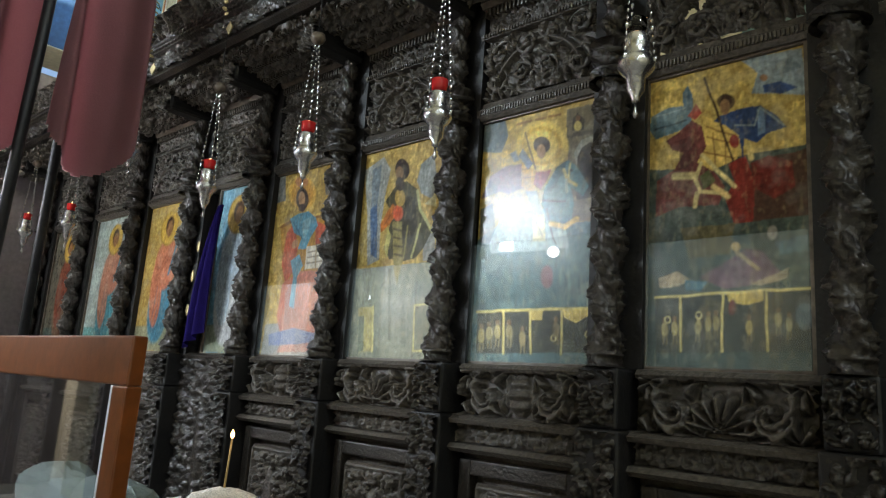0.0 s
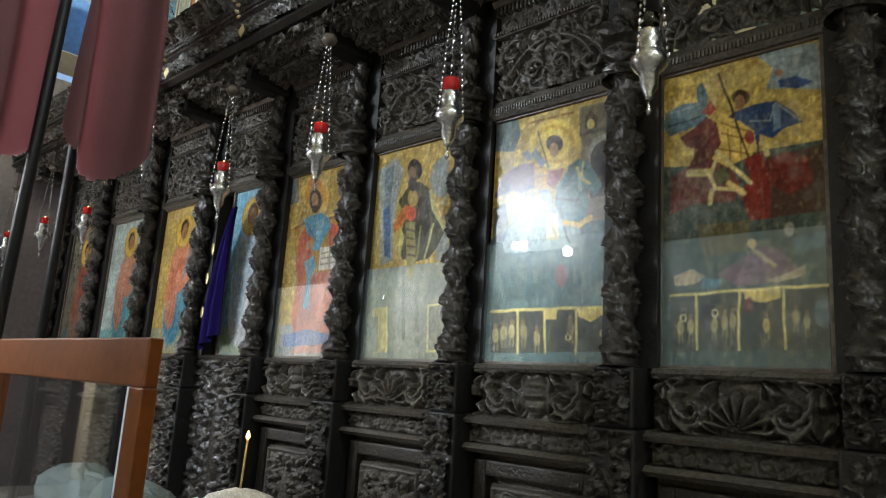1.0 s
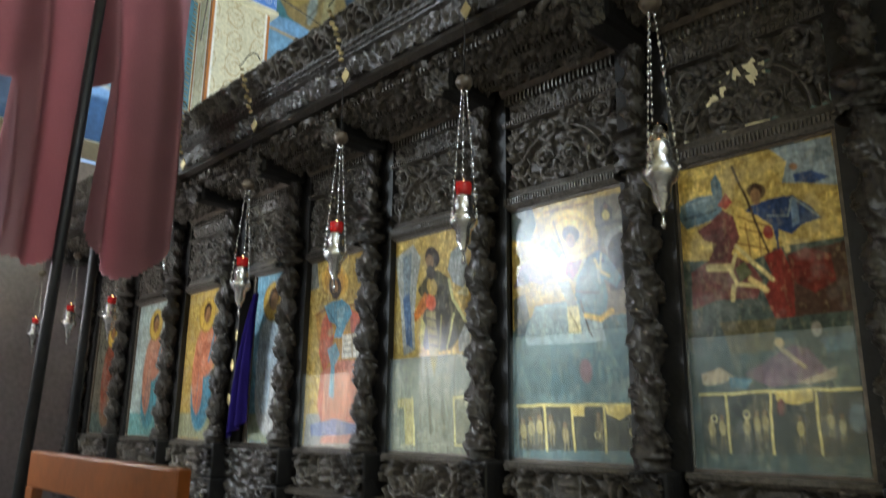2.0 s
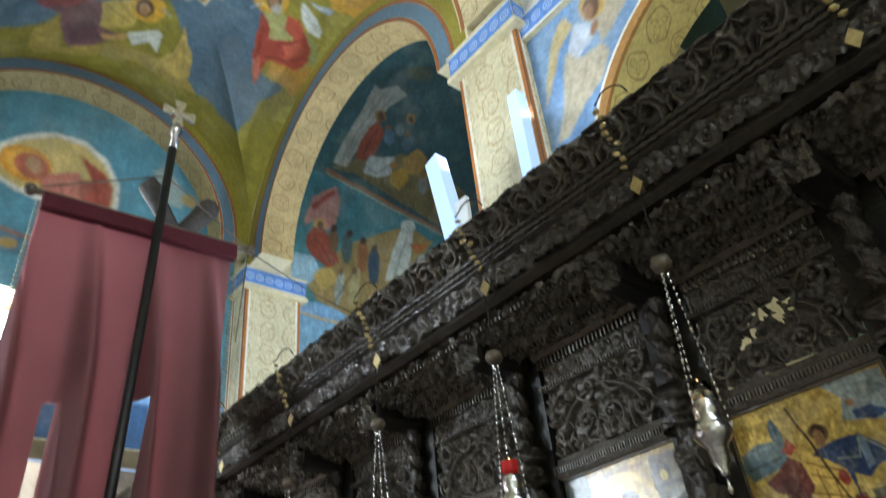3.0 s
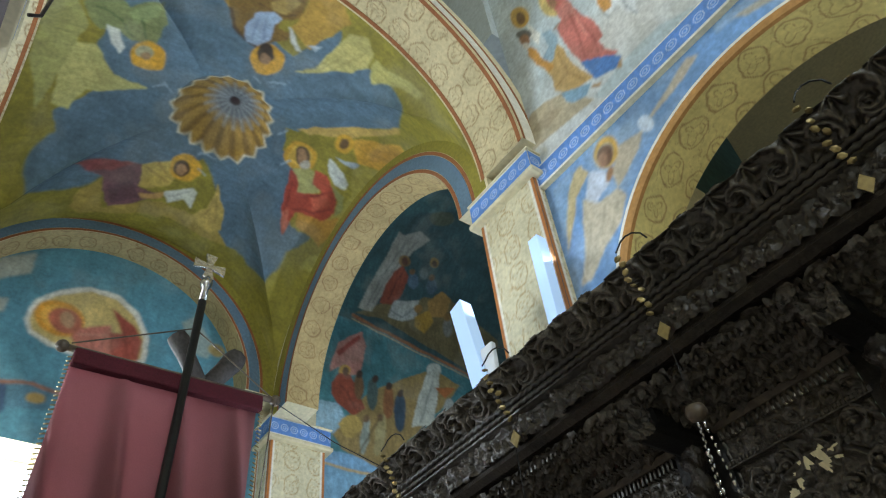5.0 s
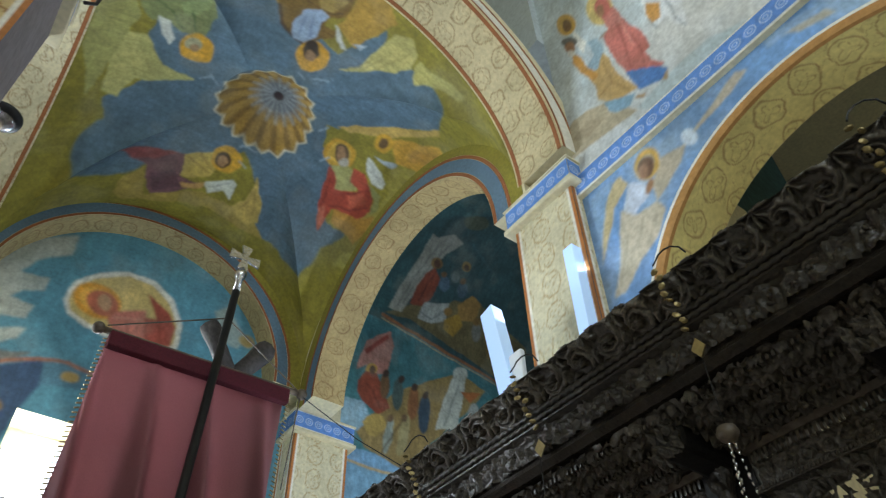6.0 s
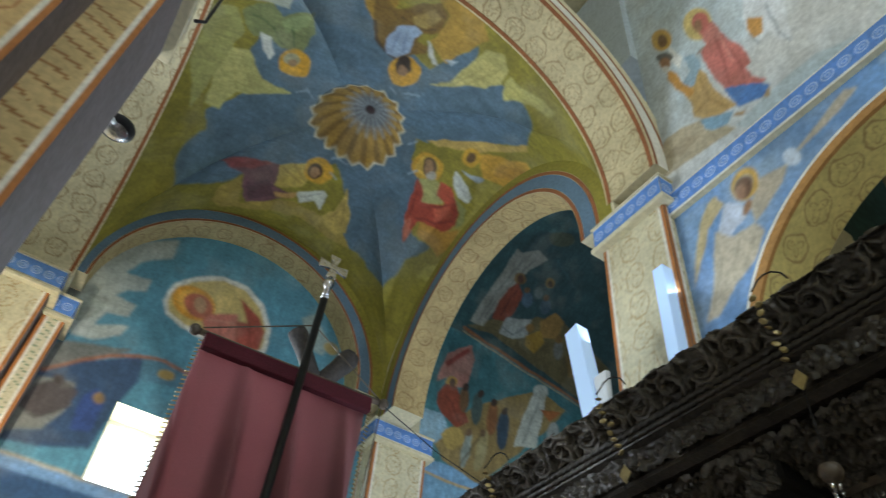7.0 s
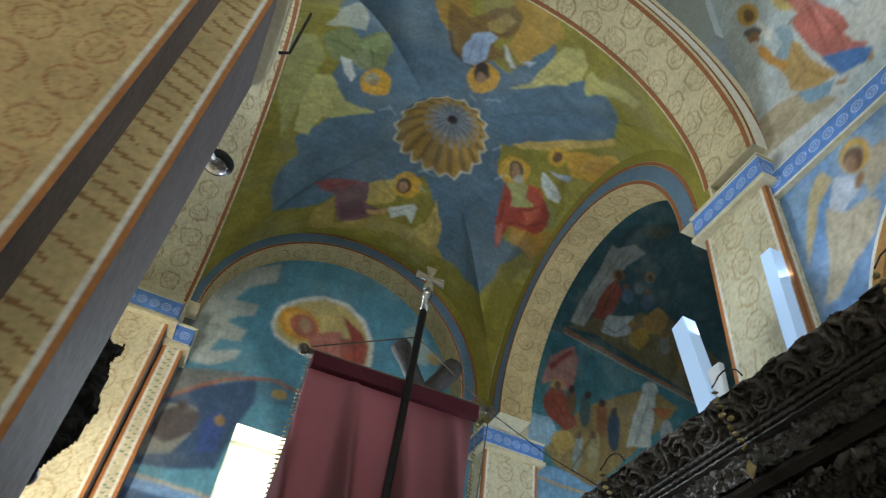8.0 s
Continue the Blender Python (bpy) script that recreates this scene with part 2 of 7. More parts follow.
def sheet(name, xyz, material, colours=None, keep=None, smooth=True, thick=0.0):
    """A mesh from an array (rows, columns, 3) of places; colours likewise; keep: which cells stay."""
    r, c = xyz.shape[:2]
    idx = np.arange(r * c).reshape(r, c)
    quads = np.stack([idx[:-1, :-1], idx[:-1, 1:], idx[1:, 1:], idx[1:, :-1]], -1).reshape(-1, 4)
    if keep is not None:
        quads = quads[keep.reshape(-1)]
    me = bpy.data.meshes.new(name)
    me.vertices.add(r * c)
    me.vertices.foreach_set("co", xyz.reshape(-1).astype(np.float32))
    me.loops.add(quads.size)
    me.loops.foreach_set("vertex_index", quads.reshape(-1).astype(np.int32))
    me.polygons.add(len(quads))
    me.polygons.foreach_set("loop_start", np.arange(0, quads.size, 4, dtype=np.int32))
    me.polygons.foreach_set("use_smooth", np.full(len(quads), smooth))
    me.update(calc_edges=True)
    if colours is not None:
        at = me.color_attributes.new("paint", "FLOAT_COLOR", "POINT")
        rgba = np.ones((r * c, 4), np.float32)
        rgba[:, :3] = np.clip(colours.reshape(-1, 3), 0, 1)
        at.data.foreach_set("color", rgba.reshape(-1))
    me.validate()
    if material:
        me.materials.append(material)
    return me


def box_bm(x0, y0, z0, x1, y1, z1, bevel=0.0, bm=None):
    own = bm is None
    bm = bmesh.new() if own else bm
    made = bmesh.ops.create_cube(bm, size=1)["verts"]
    for v in made:
        v.co = Vector((x0 + (v.co.x + 0.5) * (x1 - x0), y0 + (v.co.y + 0.5) * (y1 - y0), z0 + (v.co.z + 0.5) * (z1 - z0)))
    if bevel and own:
        bmesh.ops.bevel(bm, geom=bm.edges[:], offset=bevel, segments=2, profile=0.5, affect="EDGES")
    return bm


def turned(profile, sides=20, bm=None, at=(0, 0, 0)):
    """A lathe shape from (radius, height) pairs."""
    bm = bm or bmesh.new()
    rings = []
    for r, z in profile:
        rings.append([bm.verts.new((at[0] + r * math.cos(2 * math.pi * k / sides), at[1] + r * math.sin(2 * math.pi * k / sides), at[2] + z)) for k in range(sides)])
    for p, q in zip(rings, rings[1:]):
        for k in range(sides):
            f = bm.faces.new((p[k], p[(k + 1) % sides], q[(k + 1) % sides], q[k]))
            f.smooth = True
    bm.faces.new(list(reversed(rings[0])))
    bm.faces.new(rings[-1])
    return bm


def tube_bm(points, radius, sides=8, bm=None):
    """A round bar along points; radius may be a list."""
    bm = bm or bmesh.new()
    rad = radius if isinstance(radius, (list, tuple)) else [radius] * len(points)
    rings = []
    for k, p in enumerate(points):
        p = Vector(p)
        d = (Vector(points[min(k + 1, len(points) - 1)]) - Vector(points[max(k - 1, 0)])).normalized()
        q = d.to_track_quat("Z", "Y").to_matrix()
        rings.append([bm.verts.new(p + q @ Vector((rad[k] * math.cos(2 * math.pi * s / sides), rad[k] * math.sin(2 * math.pi * s / sides), 0))) for s in range(sides)])
    for p, q in zip(rings, rings[1:]):
        for k in range(sides):
            f = bm.faces.new((p[k], p[(k + 1) % sides], q[(k + 1) % sides], q[k]))
            f.smooth = True
    bm.faces.new(list(reversed(rings[0])))
    bm.faces.new(rings[-1])
    return bm


def empty(name, at, label="", category="", group="", kind=""):
    ob = new(name)
    ob.location = at
    return tagged(ob, label, category, group, kind)


def carving(a, b, cell, seed):
    """Height (0 to 1) of carved scrollwork with leaves and rosettes, at metres a, b."""
    rng = np.random.default_rng(seed)
    spin, hand = rng.random((64, 64)) * 6.28, np.where(rng.random((64, 64)) > 0.5, 1, -1)
    w = 0.12 * cell
    a2 = a + w * (fbm(a, b, 2.2 / cell, seed) - 0.5) * 2
    b2 = b + w * (fbm(a, b, 2.2 / cell, seed + 9) - 0.5) * 2
    j = np.floor(b2 / cell).astype(int)
    x = a2 / cell + 0.5 * (j % 2)
    i = np.floor(x).astype(int)
    u, v = x - i - 0.5, b2 / cell - j - 0.5
    r = np.hypot(u, v) + 1e-4
    th = np.arctan2(v, u) * hand[i % 64, j % 64] + spin[i % 64, j % 64]
    wave = np.cos(th + 9.0 * np.sqrt(r))
    vine = np.clip(wave * 2.2, 0, 1) ** 0.8 * np.clip((0.62 - r) * 6, 0, 1) * (0.78 + 0.22 * np.cos(14 * np.sqrt(r) - 5 * th))
    rosette = np.clip(1 - r / 0.17, 0, 1) ** 0.5 * (0.75 + 0.25 * np.cos(6 * th))
    leaf = np.clip((fbm(a, b, 3.4 / cell, seed + 21) - 0.47) * 7, 0, 1) * np.clip(r * 3 - 0.9, 0, 1)
    veins = 0.2 * np.cos(26 * (u * np.cos(3 * th) + v))
    return np.clip(np.maximum(np.maximum(vine, rosette), leaf * 0.9) + veins * leaf, 0, 1)


def spiral(cx, cz, y, big, turns, hand, start, thick, bm):
    """A carved C-scroll: a tapered bar that winds inward."""
    pts, rad = [], []
    n = int(14 * turns) + 6
    for k in range(n):
        f = k / (n - 1)
        t = start + hand * turns * 2 * math.pi * f
        q = big * (1 - 0.82 * f)
        pts.append((cx + q * math.cos(t), y + 0.012 - 0.15 * big * math.sin(math.pi * f), cz + q * math.sin(t)))
        rad.append(thick * (0.35 + 1.1 * math.sin(math.pi * min(f * 1.1, 1)) ** 1.5) * (1 + 0.5 * math.sin(k * 1.9)))
    tube_bm(pts, rad, 6, bm)
    bmesh.ops.create_icosphere(bm, subdivisions=1, radius=thick * 1.5, matrix=Matrix.Translation((cx, y - 0.012, cz)))


def scrollwork(x0, z0, x1, z1, y, size, seed, lean=0.0):
    """A field of C-scrolls as one carved piece."""
    rng = random.Random(seed)
    bm = bmesh.new()
    nx, nz = max(int((x1 - x0) / size), 1), max(int((z1 - z0) / size), 1)
    for j in range(nz):
        for i in range(nx):
            cx = x0 + (i + 0.5 + rng.uniform(-0.18, 0.18)) * (x1 - x0) / nx
            cz = z0 + (j + 0.5 + rng.uniform(-0.15, 0.15)) * (z1 - z0) / nz
            spiral(cx, cz, y - lean * (cz - z0), size * rng.uniform(0.36, 0.62), rng.uniform(0.9, 1.6), rng.choice((-1, 1)), rng.uniform(0, 6.28), size * 0.075, bm)
    return bm

# ---- the plan ----
XN, XL, XV, XS = -6.94, -7.3, -2.75, -2.15      # pilaster face, lunette wall, bay edge, nave edge
YE, YW, YC = 0.4, -3.45, 0.55                    # east arch, west arch, nave east wall
CX, CY = (XN + XV) / 2, (YE + YW) / 2
HX, HY = (XV - XN) / 2, (YE - YW) / 2
ZS = 6.65
RV = math.hypot(HX, HY)
BLUE, GREEN = rgb(88, 114, 132), rgb(142, 132, 48)
CREAM, BROWN = rgb(212, 204, 172), rgb(150, 92, 52)
BAND = rgb(96, 142, 214)
BROWN_LINE = mat("brown_painted_line", BROWN, 0.8, 0.15, 30, 5, 0.1)
BLUE_GREY = mat("blue_grey_painted_band", rgb(96, 122, 142), 0.8, 0.15, 30, 4, 0.1)
WHITE_LINE = mat("white_painted_line", rgb(226, 222, 210), 0.8, 0.1, 30, 4, 0.1)


def ornament(a, b, ground=CREAM, ink=rgb(176, 150, 104), cell=0.3, seed=5):
    """Cream ground with faint brown scroll outlines."""
    k = Canvas(a, b, ground, seed, 0.02, 5)
    i, j = np.floor(a / cell), np.floor(b / cell)
    u, v = a / cell - i - 0.5, b / cell - j - 0.5
    wob = 0.25 * (fbm(a, b, 9, seed) - 0.5)
    r = np.hypot(u, v * 0.9) + wob
    k.put(np.clip(1 - np.abs(r - 0.34) / 0.035, 0, 1), ink, 0.9)
    k.put(np.clip(1 - np.abs(r - 0.17 - 0.08 * np.sin(3 * np.arctan2(v, u))) / 0.03, 0, 1), ink, 0.7)
    k.put(np.clip(1 - np.abs(fbm(a, b, 8, seed + 4) - 0.5) / 0.02, 0, 1), ink, 0.5)
    k.mottle(3, 0.08)
    return k.c


def band_paint(a, b, h):
    """Blue border with a row of pale rings between white lines."""
    k = Canvas(a, b, BAND, 11, 0.003, 20)
    p = 0.13
    u = (a / p - np.floor(a / p) - 0.5) * p
    v = b - h * 0.5
    r = np.hypot(u, v)
    k.put(np.clip(1 - np.abs(r - 0.045) / 0.008, 0, 1), rgb(206, 222, 244), 0.9)
    k.put(np.clip(1 - np.abs(r - 0.02) / 0.008, 0, 1), rgb(206, 222, 244), 0.8)
    k.put((np.abs(v) > h * 0.42).astype(float), rgb(230, 228, 216))
    return k.c


def plane(name, o, du, dv, nu, nv, paint_fn, parent=None, material=None, keep_fn=None, label=""):
    """A painted flat sheet from corner o along du and dv."""
    lu, lv = Vector(du).length, Vector(dv).length
    u, v = np.meshgrid(np.linspace(0, 1, nu), np.linspace(0, 1, nv))
    xyz = np.array(o)[None, None] + u[..., None] * np.array(du) + v[..., None] * np.array(dv)
    a, b = u * lu, v * lv
    keep = None
    if keep_fn is not None:
        mid = (xyz[:-1, :-1] + xyz[1:, 1:]) / 2
        keep = keep_fn(mid[..., 0], mid[..., 1], mid[..., 2])
    return part(name, sheet(name, xyz, material or FRESCO, paint_fn(a, b), keep), None, parent, label)


def arc_prism(axis, c, z0, r0, r1, d0, d1, n=40, a0=0.0, a1=180.0):
    """A bent bar on a half circle; axis is the one it is deep along."""
    bm = bmesh.new()
    rows = []
    for k in range(n + 1):
        t = radians(a0 + (a1 - a0) * k / n)
        row = []
        for r, d in ((r0, d0), (r1, d0), (r1, d1), (r0, d1)):
            h, z = c + r * math.cos(t), z0 + r * math.sin(t)
            row.append(bm.verts.new((d, h, z) if axis == "x" else (h, d, z)))
        rows.append(row)
    for p, q in zip(rows, rows[1:]):
        for k in range(4):
            bm.faces.new((p[k], p[(k + 1) % 4], q[(k + 1) % 4], q[k]))
    bm.faces.new(rows[0])
    bm.faces.new(list(reversed(rows[-1])))
    bmesh.ops.recalc_face_normals(bm, faces=bm.faces)
    return bm


def soffit(name, axis, c, z0, r, d0, d1, parent, ground=CREAM, seed=5, n=420, m=56, ink=rgb(176, 150, 104), cell=0.3):
    """Painted under-face of an arch, 4 mm inside its ring."""
    t, d = np.meshgrid(np.linspace(0, math.pi, n), np.linspace(d0, d1, m))
    h, z = c + (r - 0.004) * np.cos(t), z0 + (r - 0.004) * np.sin(t)
    xyz = np.stack([d, h, z] if axis == "x" else [h, d, z], -1)
    return part(name, sheet(name, xyz, FRESCO, ornament(t * r, d - d0, ground, ink, cell, seed)), None, parent)


def arch(name, axis, c, z0, r, thick, d0, d1, label, face=None, ground=CREAM, seed=5):
    """A masonry arch: ring, painted soffit, and painted bands on its face."""
    ob = part(name, arc_prism(axis, c, z0, r, r + thick, d0, d1), PLASTER)
    tagged(ob, label, "arch", kind="structure")
    soffit("soffit", axis, c, z0, r, min(d0, d1), max(d0, d1), ob, ground, seed, ink=rgb(140, 108, 68))
    for r0, r1, m in face or ():
        f = d0
        s = -1 if d1 > d0 else 1
        part("painted_band", arc_prism(axis, c, z0, r0, r1, f + s * 0.004, f + s * 0.0005), m, ob)
    return ob


# floor, outer walls, roof
FLOOR = part("floor", box_bm(-9, -16, -0.3, 6, 8, 0.0), STONE)
tagged(FLOOR, "worn grey stone floor of the church", "floor", kind="structure")


def wall(name, x0, y0, z0, x1, y1, z1, label="plain plastered church wall", material=None):
    return tagged(part(name, box_bm(x0, y0, z0, x1, y1, z1), material or PLASTER), label, "wall", kind="structure")


wall("wall_south", 5.3, -16, 0, 5.7, 8, 11)
wall("wall_west", -9, -16.4, 0, 6, -16, 11)
wall("wall_east", -9, 7.6, 0, 6, 8, 11)
tagged(part("ceiling", box_bm(-9, -16, 11.0, 6, 8, 11.3), PLASTER), "plain plastered ceiling over the nave", "ceiling", kind="structure")


def window_wall(name, y0, y1, holes):
    """The north wall between y0 and y1 with openings (ya, yb, za, zb) through it."""
    bm = bmesh.new()
    ys = sorted({y0, y1, *[h[0] for h in holes], *[h[1] for h in holes]})
    for a, b in zip(ys, ys[1:]):
        hs = [h for h in holes if h[0] <= a and h[1] >= b]
        if hs:
            box_bm(XL - 0.6, a, 0, XL, b, hs[0][2], bm=bm)
            box_bm(XL - 0.6, a, hs[0][3], XL, b, 11, bm=bm)
        else:
            box_bm(XL - 0.6, a, 0, XL, b, 11, bm=bm)
    return tagged(part(name, bm, PLASTER), "thick plastered side wall with deep windows", "wall", kind="structure")


WINDOWS = [(-2.45, -1.82, 4.98, 5.86), (-7.75, -6.65, 3.6, 5.2), (-12.85, -11.75, 4.9, 6.5)]
window_wall("wall_north", -16, -3.3, WINDOWS[1:])
tagged(part("wall_north_upper", box_bm(XL - 0.6, -3.3, 4.35, XL, WINDOWS[0][0], 11), PLASTER), "thick plastered side wall with a deep window", "wall", kind="structure")
tagged(part("wall_north_upper", box_bm(XL - 0.6, WINDOWS[0][1], 4.35, XL, 8, 11), PLASTER), "thick plastered side wall with a deep window", "wall", kind="structure")
tagged(part("wall_north_upper", box_bm(XL - 0.6, WINDOWS[0][0], 4.35, XL, WINDOWS[0][1], WINDOWS[0][2]), PLASTER), "thick plastered side wall with a deep window", "wall", kind="structure")
tagged(part("wall_north_upper", box_bm(XL - 0.6, WINDOWS[0][0], WINDOWS[0][3], XL, WINDOWS[0][1], 11), PLASTER), "thick plastered side wall with a deep window", "wall", kind="structure")
wall("wall_north_low", -9.3, -3.5, 0, -8.75, 8, 4.6, "dim plastered recess beside the icon screen", SHADED_PLASTER)
for ya, yb, za, zb in WINDOWS:
    w = empty("window_1", (XL - 0.45, (ya + yb) / 2, za), "small bright daylit window in the thick side wall", "window", kind="structure")
    bm = bmesh.new()
    for p in ((ya, za, ya + 0.05, zb), (yb - 0.05, za, yb, zb), (ya + 0.05, zb - 0.05, yb - 0.05, zb), (ya + 0.05, za, yb - 0.05, za + 0.05)):
        box_bm(-0.03, p[0] - (ya + yb) / 2, p[1] - za, 0.03, p[2] - (ya + yb) / 2, p[3] - za, bm=bm)
    part("window_frame", bm, WHITE, w)
    g = part("pane", box_bm(-0.004, ya + 0.05 - (ya + yb) / 2, 0.05, 0.004, yb - 0.05 - (ya + yb) / 2, zb - za - 0.05), GLASS, w)
    g.visible_shadow = False

# north bay: sail vault
n = 430
u, v = np.meshgrid(np.linspace(-HX, HX, n), np.linspace(-HY, HY, n))


def vault_z(u, v):
    s, t = np.abs(u) / HX, np.abs(v) / HY
    rad = np.hypot(s, t) / 1.4142
    crease = 0.24 * np.exp(-np.abs(s - t) / 0.065) * np.clip(rad * 1.6 - 0.25, 0, 1) * np.clip((1 - rad) * 5, 0, 1)
    flat = 0.4 * np.clip(1 - s * s, 0, 1) * np.clip(1 - t * t, 0, 1)
    r = np.hypot(u + 0.05, v - 0.1)
    dish = 0.3 * np.clip(1 - (r / 0.56) ** 2, 0, 1)
    return ZS + np.sqrt(np.maximum(RV**2 - u**2 - v**2, 0)) - flat + np.where(u < 0, 0.3, 0.17) * s**8 - crease + dish


def vault_paint(u, v):
    k = Canvas(u, v, GREEN, 3, 0.035, 6)
    k.mottle(1.5, 0.2)
    for sx in (-1, 1):
        for sy in (-1, 1):
            k.line(0, 0, sx * 1.3, sy * 1.2, 0.75, BLUE)
    k.poly([(0.922, 0.513), (1.202, 0.799), (1.54, 1.095), (1.652, 1.349), (1.627, 1.462), (1.25, 1.708), (0.838, 1.464), (0.262, 0.904), (0.115, 0.454)], rgb(88, 114, 132))
    k.poly([(-0.797, 0.345), (-1.283, 0.648), (-1.529, 0.702), (-1.668, 0.906), (-1.538, 1.246), (-1.34, 1.49), (-1.13, 1.677), (-0.894, 1.716), (-0.969, 1.454), (-0.659, 1.324), (-0.048, 1.073), (-0.29, 0.326)], rgb(88, 114, 132))
    k.poly([(0.113, -0.445), (-0.236, -0.896), (-0.32, -1.221), (-0.571, -1.344), (-0.739, -1.524), (-1.35, -1.327), (-1.509, -1.108), (-1.344, -0.847), (-1.074, -0.102), (-0.448, -0.074)], rgb(88, 114, 132))
    k.poly([(0.404, -1.381), (1.485, -1.295), (1.721, -0.619), (1.324, -0.388), (1.167, 0.383), (1.825, 0.61), (1.487, 0.776), (0.888, 0.531), (-0.151, 0.924), (-0.957, -0.152), (-0.404, -0.979), (0.134, -1.399)], rgb(88, 114, 132))
    k.poly([(0.256, 1.666), (0.634, 2.134), (0.132, 2.231), (-0.427, 2.165), (-0.723, 1.917), (-0.813, 1.712), (-0.598, 1.758), (-0.332, 1.897), (-0.032, 1.84)], rgb(168, 156, 74), 0.9)
    k.poly([(-0.746, 1.458), (-0.652, 1.748), (-0.448, 1.924), (-0.723, 1.917), (-0.932, 1.868), (-0.894, 1.716), (-0.924, 1.516)], rgb(186, 140, 58))
    k.poly([(-1.074, 1.864), (-0.631, 2.118), (-0.98, 2.284), (-1.305, 1.781)], rgb(188, 180, 100), 0.5)
    k.poly([(0.298, 0.885), (0.555, 1.173), (0.943, 1.549), (1.25, 1.708), (1.159, 1.771), (0.61, 1.451), (0.314, 1.074)], rgb(192, 162, 90))
    k.poly([(0.597, 1.459), (1.021, 1.865), (0.953, 2.062), (0.655, 2.16), (0.473, 1.926), (0.348, 1.69), (0.463, 1.556)], rgb(200, 154, 60))
    k.poly([(0.695, 1.707), (0.938, 1.921), (0.731, 2.027), (0.48, 1.766)], rgb(170, 124, 50), 0.6)
    k.ellipse(0.473, 1.417, 0.141, 0.109, rgb(208, 162, 54), 173)
    k.ellipse(0.473, 1.417, 0.07, 0.052, rgb(110, 84, 54), 167)
    k.ellipse(-0.049, 1.114, 0.215, 0.186, rgb(208, 160, 52), 179)
    k.ellipse(-0.049, 1.114, 0.156, 0.137, rgb(226, 190, 90), -176, 0.6)
    k.poly([(-0.251, 1.142), (-0.108, 1.269), (-0.149, 1.415), (-0.356, 1.534), (-0.547, 1.347), (-0.459, 1.197)], rgb(168, 166, 104))
    k.poly([(-0.272, 1.112), (-0.338, 1.231), (-0.521, 1.316), (-0.375, 1.545), (-0.159, 1.587), (-0.265, 1.757), (-0.469, 1.853), (-0.652, 1.748), (-0.731, 1.536), (-0.768, 1.428), (-1.022, 1.441), (-1.125, 1.411), (-0.95, 1.296), (-0.723, 1.232), (-0.493, 1.149)], rgb(164, 66, 48))
    k.poly([(-0.1, 1.346), (-0.08, 1.5), (-0.165, 1.607), (-0.352, 1.574), (-0.297, 1.417)], rgb(176, 78, 56))
    k.poly([(-0.88, 1.266), (-0.779, 1.348), (-1.017, 1.446), (-1.098, 1.404)], rgb(196, 116, 90), 0.7)
    k.poly([(-0.491, 1.485), (-0.332, 1.646), (-0.437, 1.749), (-0.631, 1.607)], rgb(190, 96, 70), 0.7)
    k.line(-0.58, 1.366, -0.426, 1.532, 0.0222, rgb(112, 40, 32), 0.7)
    k.line(-0.426, 1.532, -0.252, 1.658, 0.0222, rgb(112, 40, 32), 0.7)
    k.line(-0.735, 1.409, -0.644, 1.614, 0.0222, rgb(112, 40, 32), 0.7)
    k.line(-0.644, 1.614, -0.45, 1.799, 0.0222, rgb(112, 40, 32), 0.7)
    k.line(-0.424, 1.178, -0.654, 1.262, 0.0244, rgb(112, 40, 32), 0.6)
    k.line(-0.654, 1.262, -0.889, 1.323, 0.0244, rgb(112, 40, 32), 0.6)
    k.poly([(-0.159, 1.587), (-0.173, 1.802), (-0.332, 1.897), (-0.499, 1.87), (-0.287, 1.787)], rgb(152, 156, 96))
    k.ellipse(-0.025, 1.133, 0.126, 0.092, rgb(98, 80, 60), 159)
    k.ellipse(-0.036, 1.131, 0.092, 0.057, rgb(172, 134, 100), 156)
    k.ellipse(-0.11, 1.212, 0.07, 0.061, rgb(186, 182, 172), -171)
    k.poly([(0.157, 1.403), (0.119, 1.523), (0.097, 1.641), (0.011, 1.774), (-0.093, 1.754), (-0.122, 1.631), (-0.03, 1.496)], rgb(208, 212, 206))
    k.poly([(0.201, 1.442), (0.312, 1.632), (0.353, 1.727), (0.235, 1.679)], rgb(176, 190, 206))
    k.line(0.092, 1.49, -0.052, 1.73, 0.0158, rgb(150, 160, 160), 0.7)
    k.poly([(-1.84, -0.664), (-1.524, -0.069), (-1.505, 0.258), (-1.529, 0.702), (-1.668, 0.906), (-1.733, 0.537), (-1.694, 0.087), (-1.816, -0.278), (-1.986, -0.842), (-1.892, -0.978), (-1.621, -0.963), (-1.461, -0.803)], rgb(172, 148, 74), 0.9)
    k.poly([(-0.955, 0.437), (-1.275, 0.661), (-1.506, 0.734), (-1.608, 0.609), (-1.564, 0.413), (-1.734, 0.345), (-1.508, 0.344), (-1.338, 0.477)], rgb(194, 168, 92))
    k.line(-1.134, 0.506, -1.478, 0.633, 0.015, rgb(140, 116, 60), 0.7)
    k.line(-1.32, 0.511, -1.514, 0.45, 0.0154, rgb(140, 116, 60), 0.7)
    k.poly([(-1.22, -1.126), (-1.163, -1.013), (-1.169, -0.69), (-1.125, -0.438), (-1.412, -0.36), (-1.421, -0.114), (-1.681, -0.33), (-1.794, -0.603), (-1.622, -0.742), (-1.413, -0.784), (-1.372, -1.016)], rgb(118, 82, 88))
    k.poly([(-1.226, -1.139), (-1.177, -0.907), (-1.141, -0.549), (-1.308, -0.712), (-1.369, -0.982)], rgb(146, 76, 74), 0.9)
    k.poly([(-1.524, -0.704), (-1.358, -0.461), (-1.572, -0.294), (-1.747, -0.581)], rgb(92, 62, 70), 0.8)
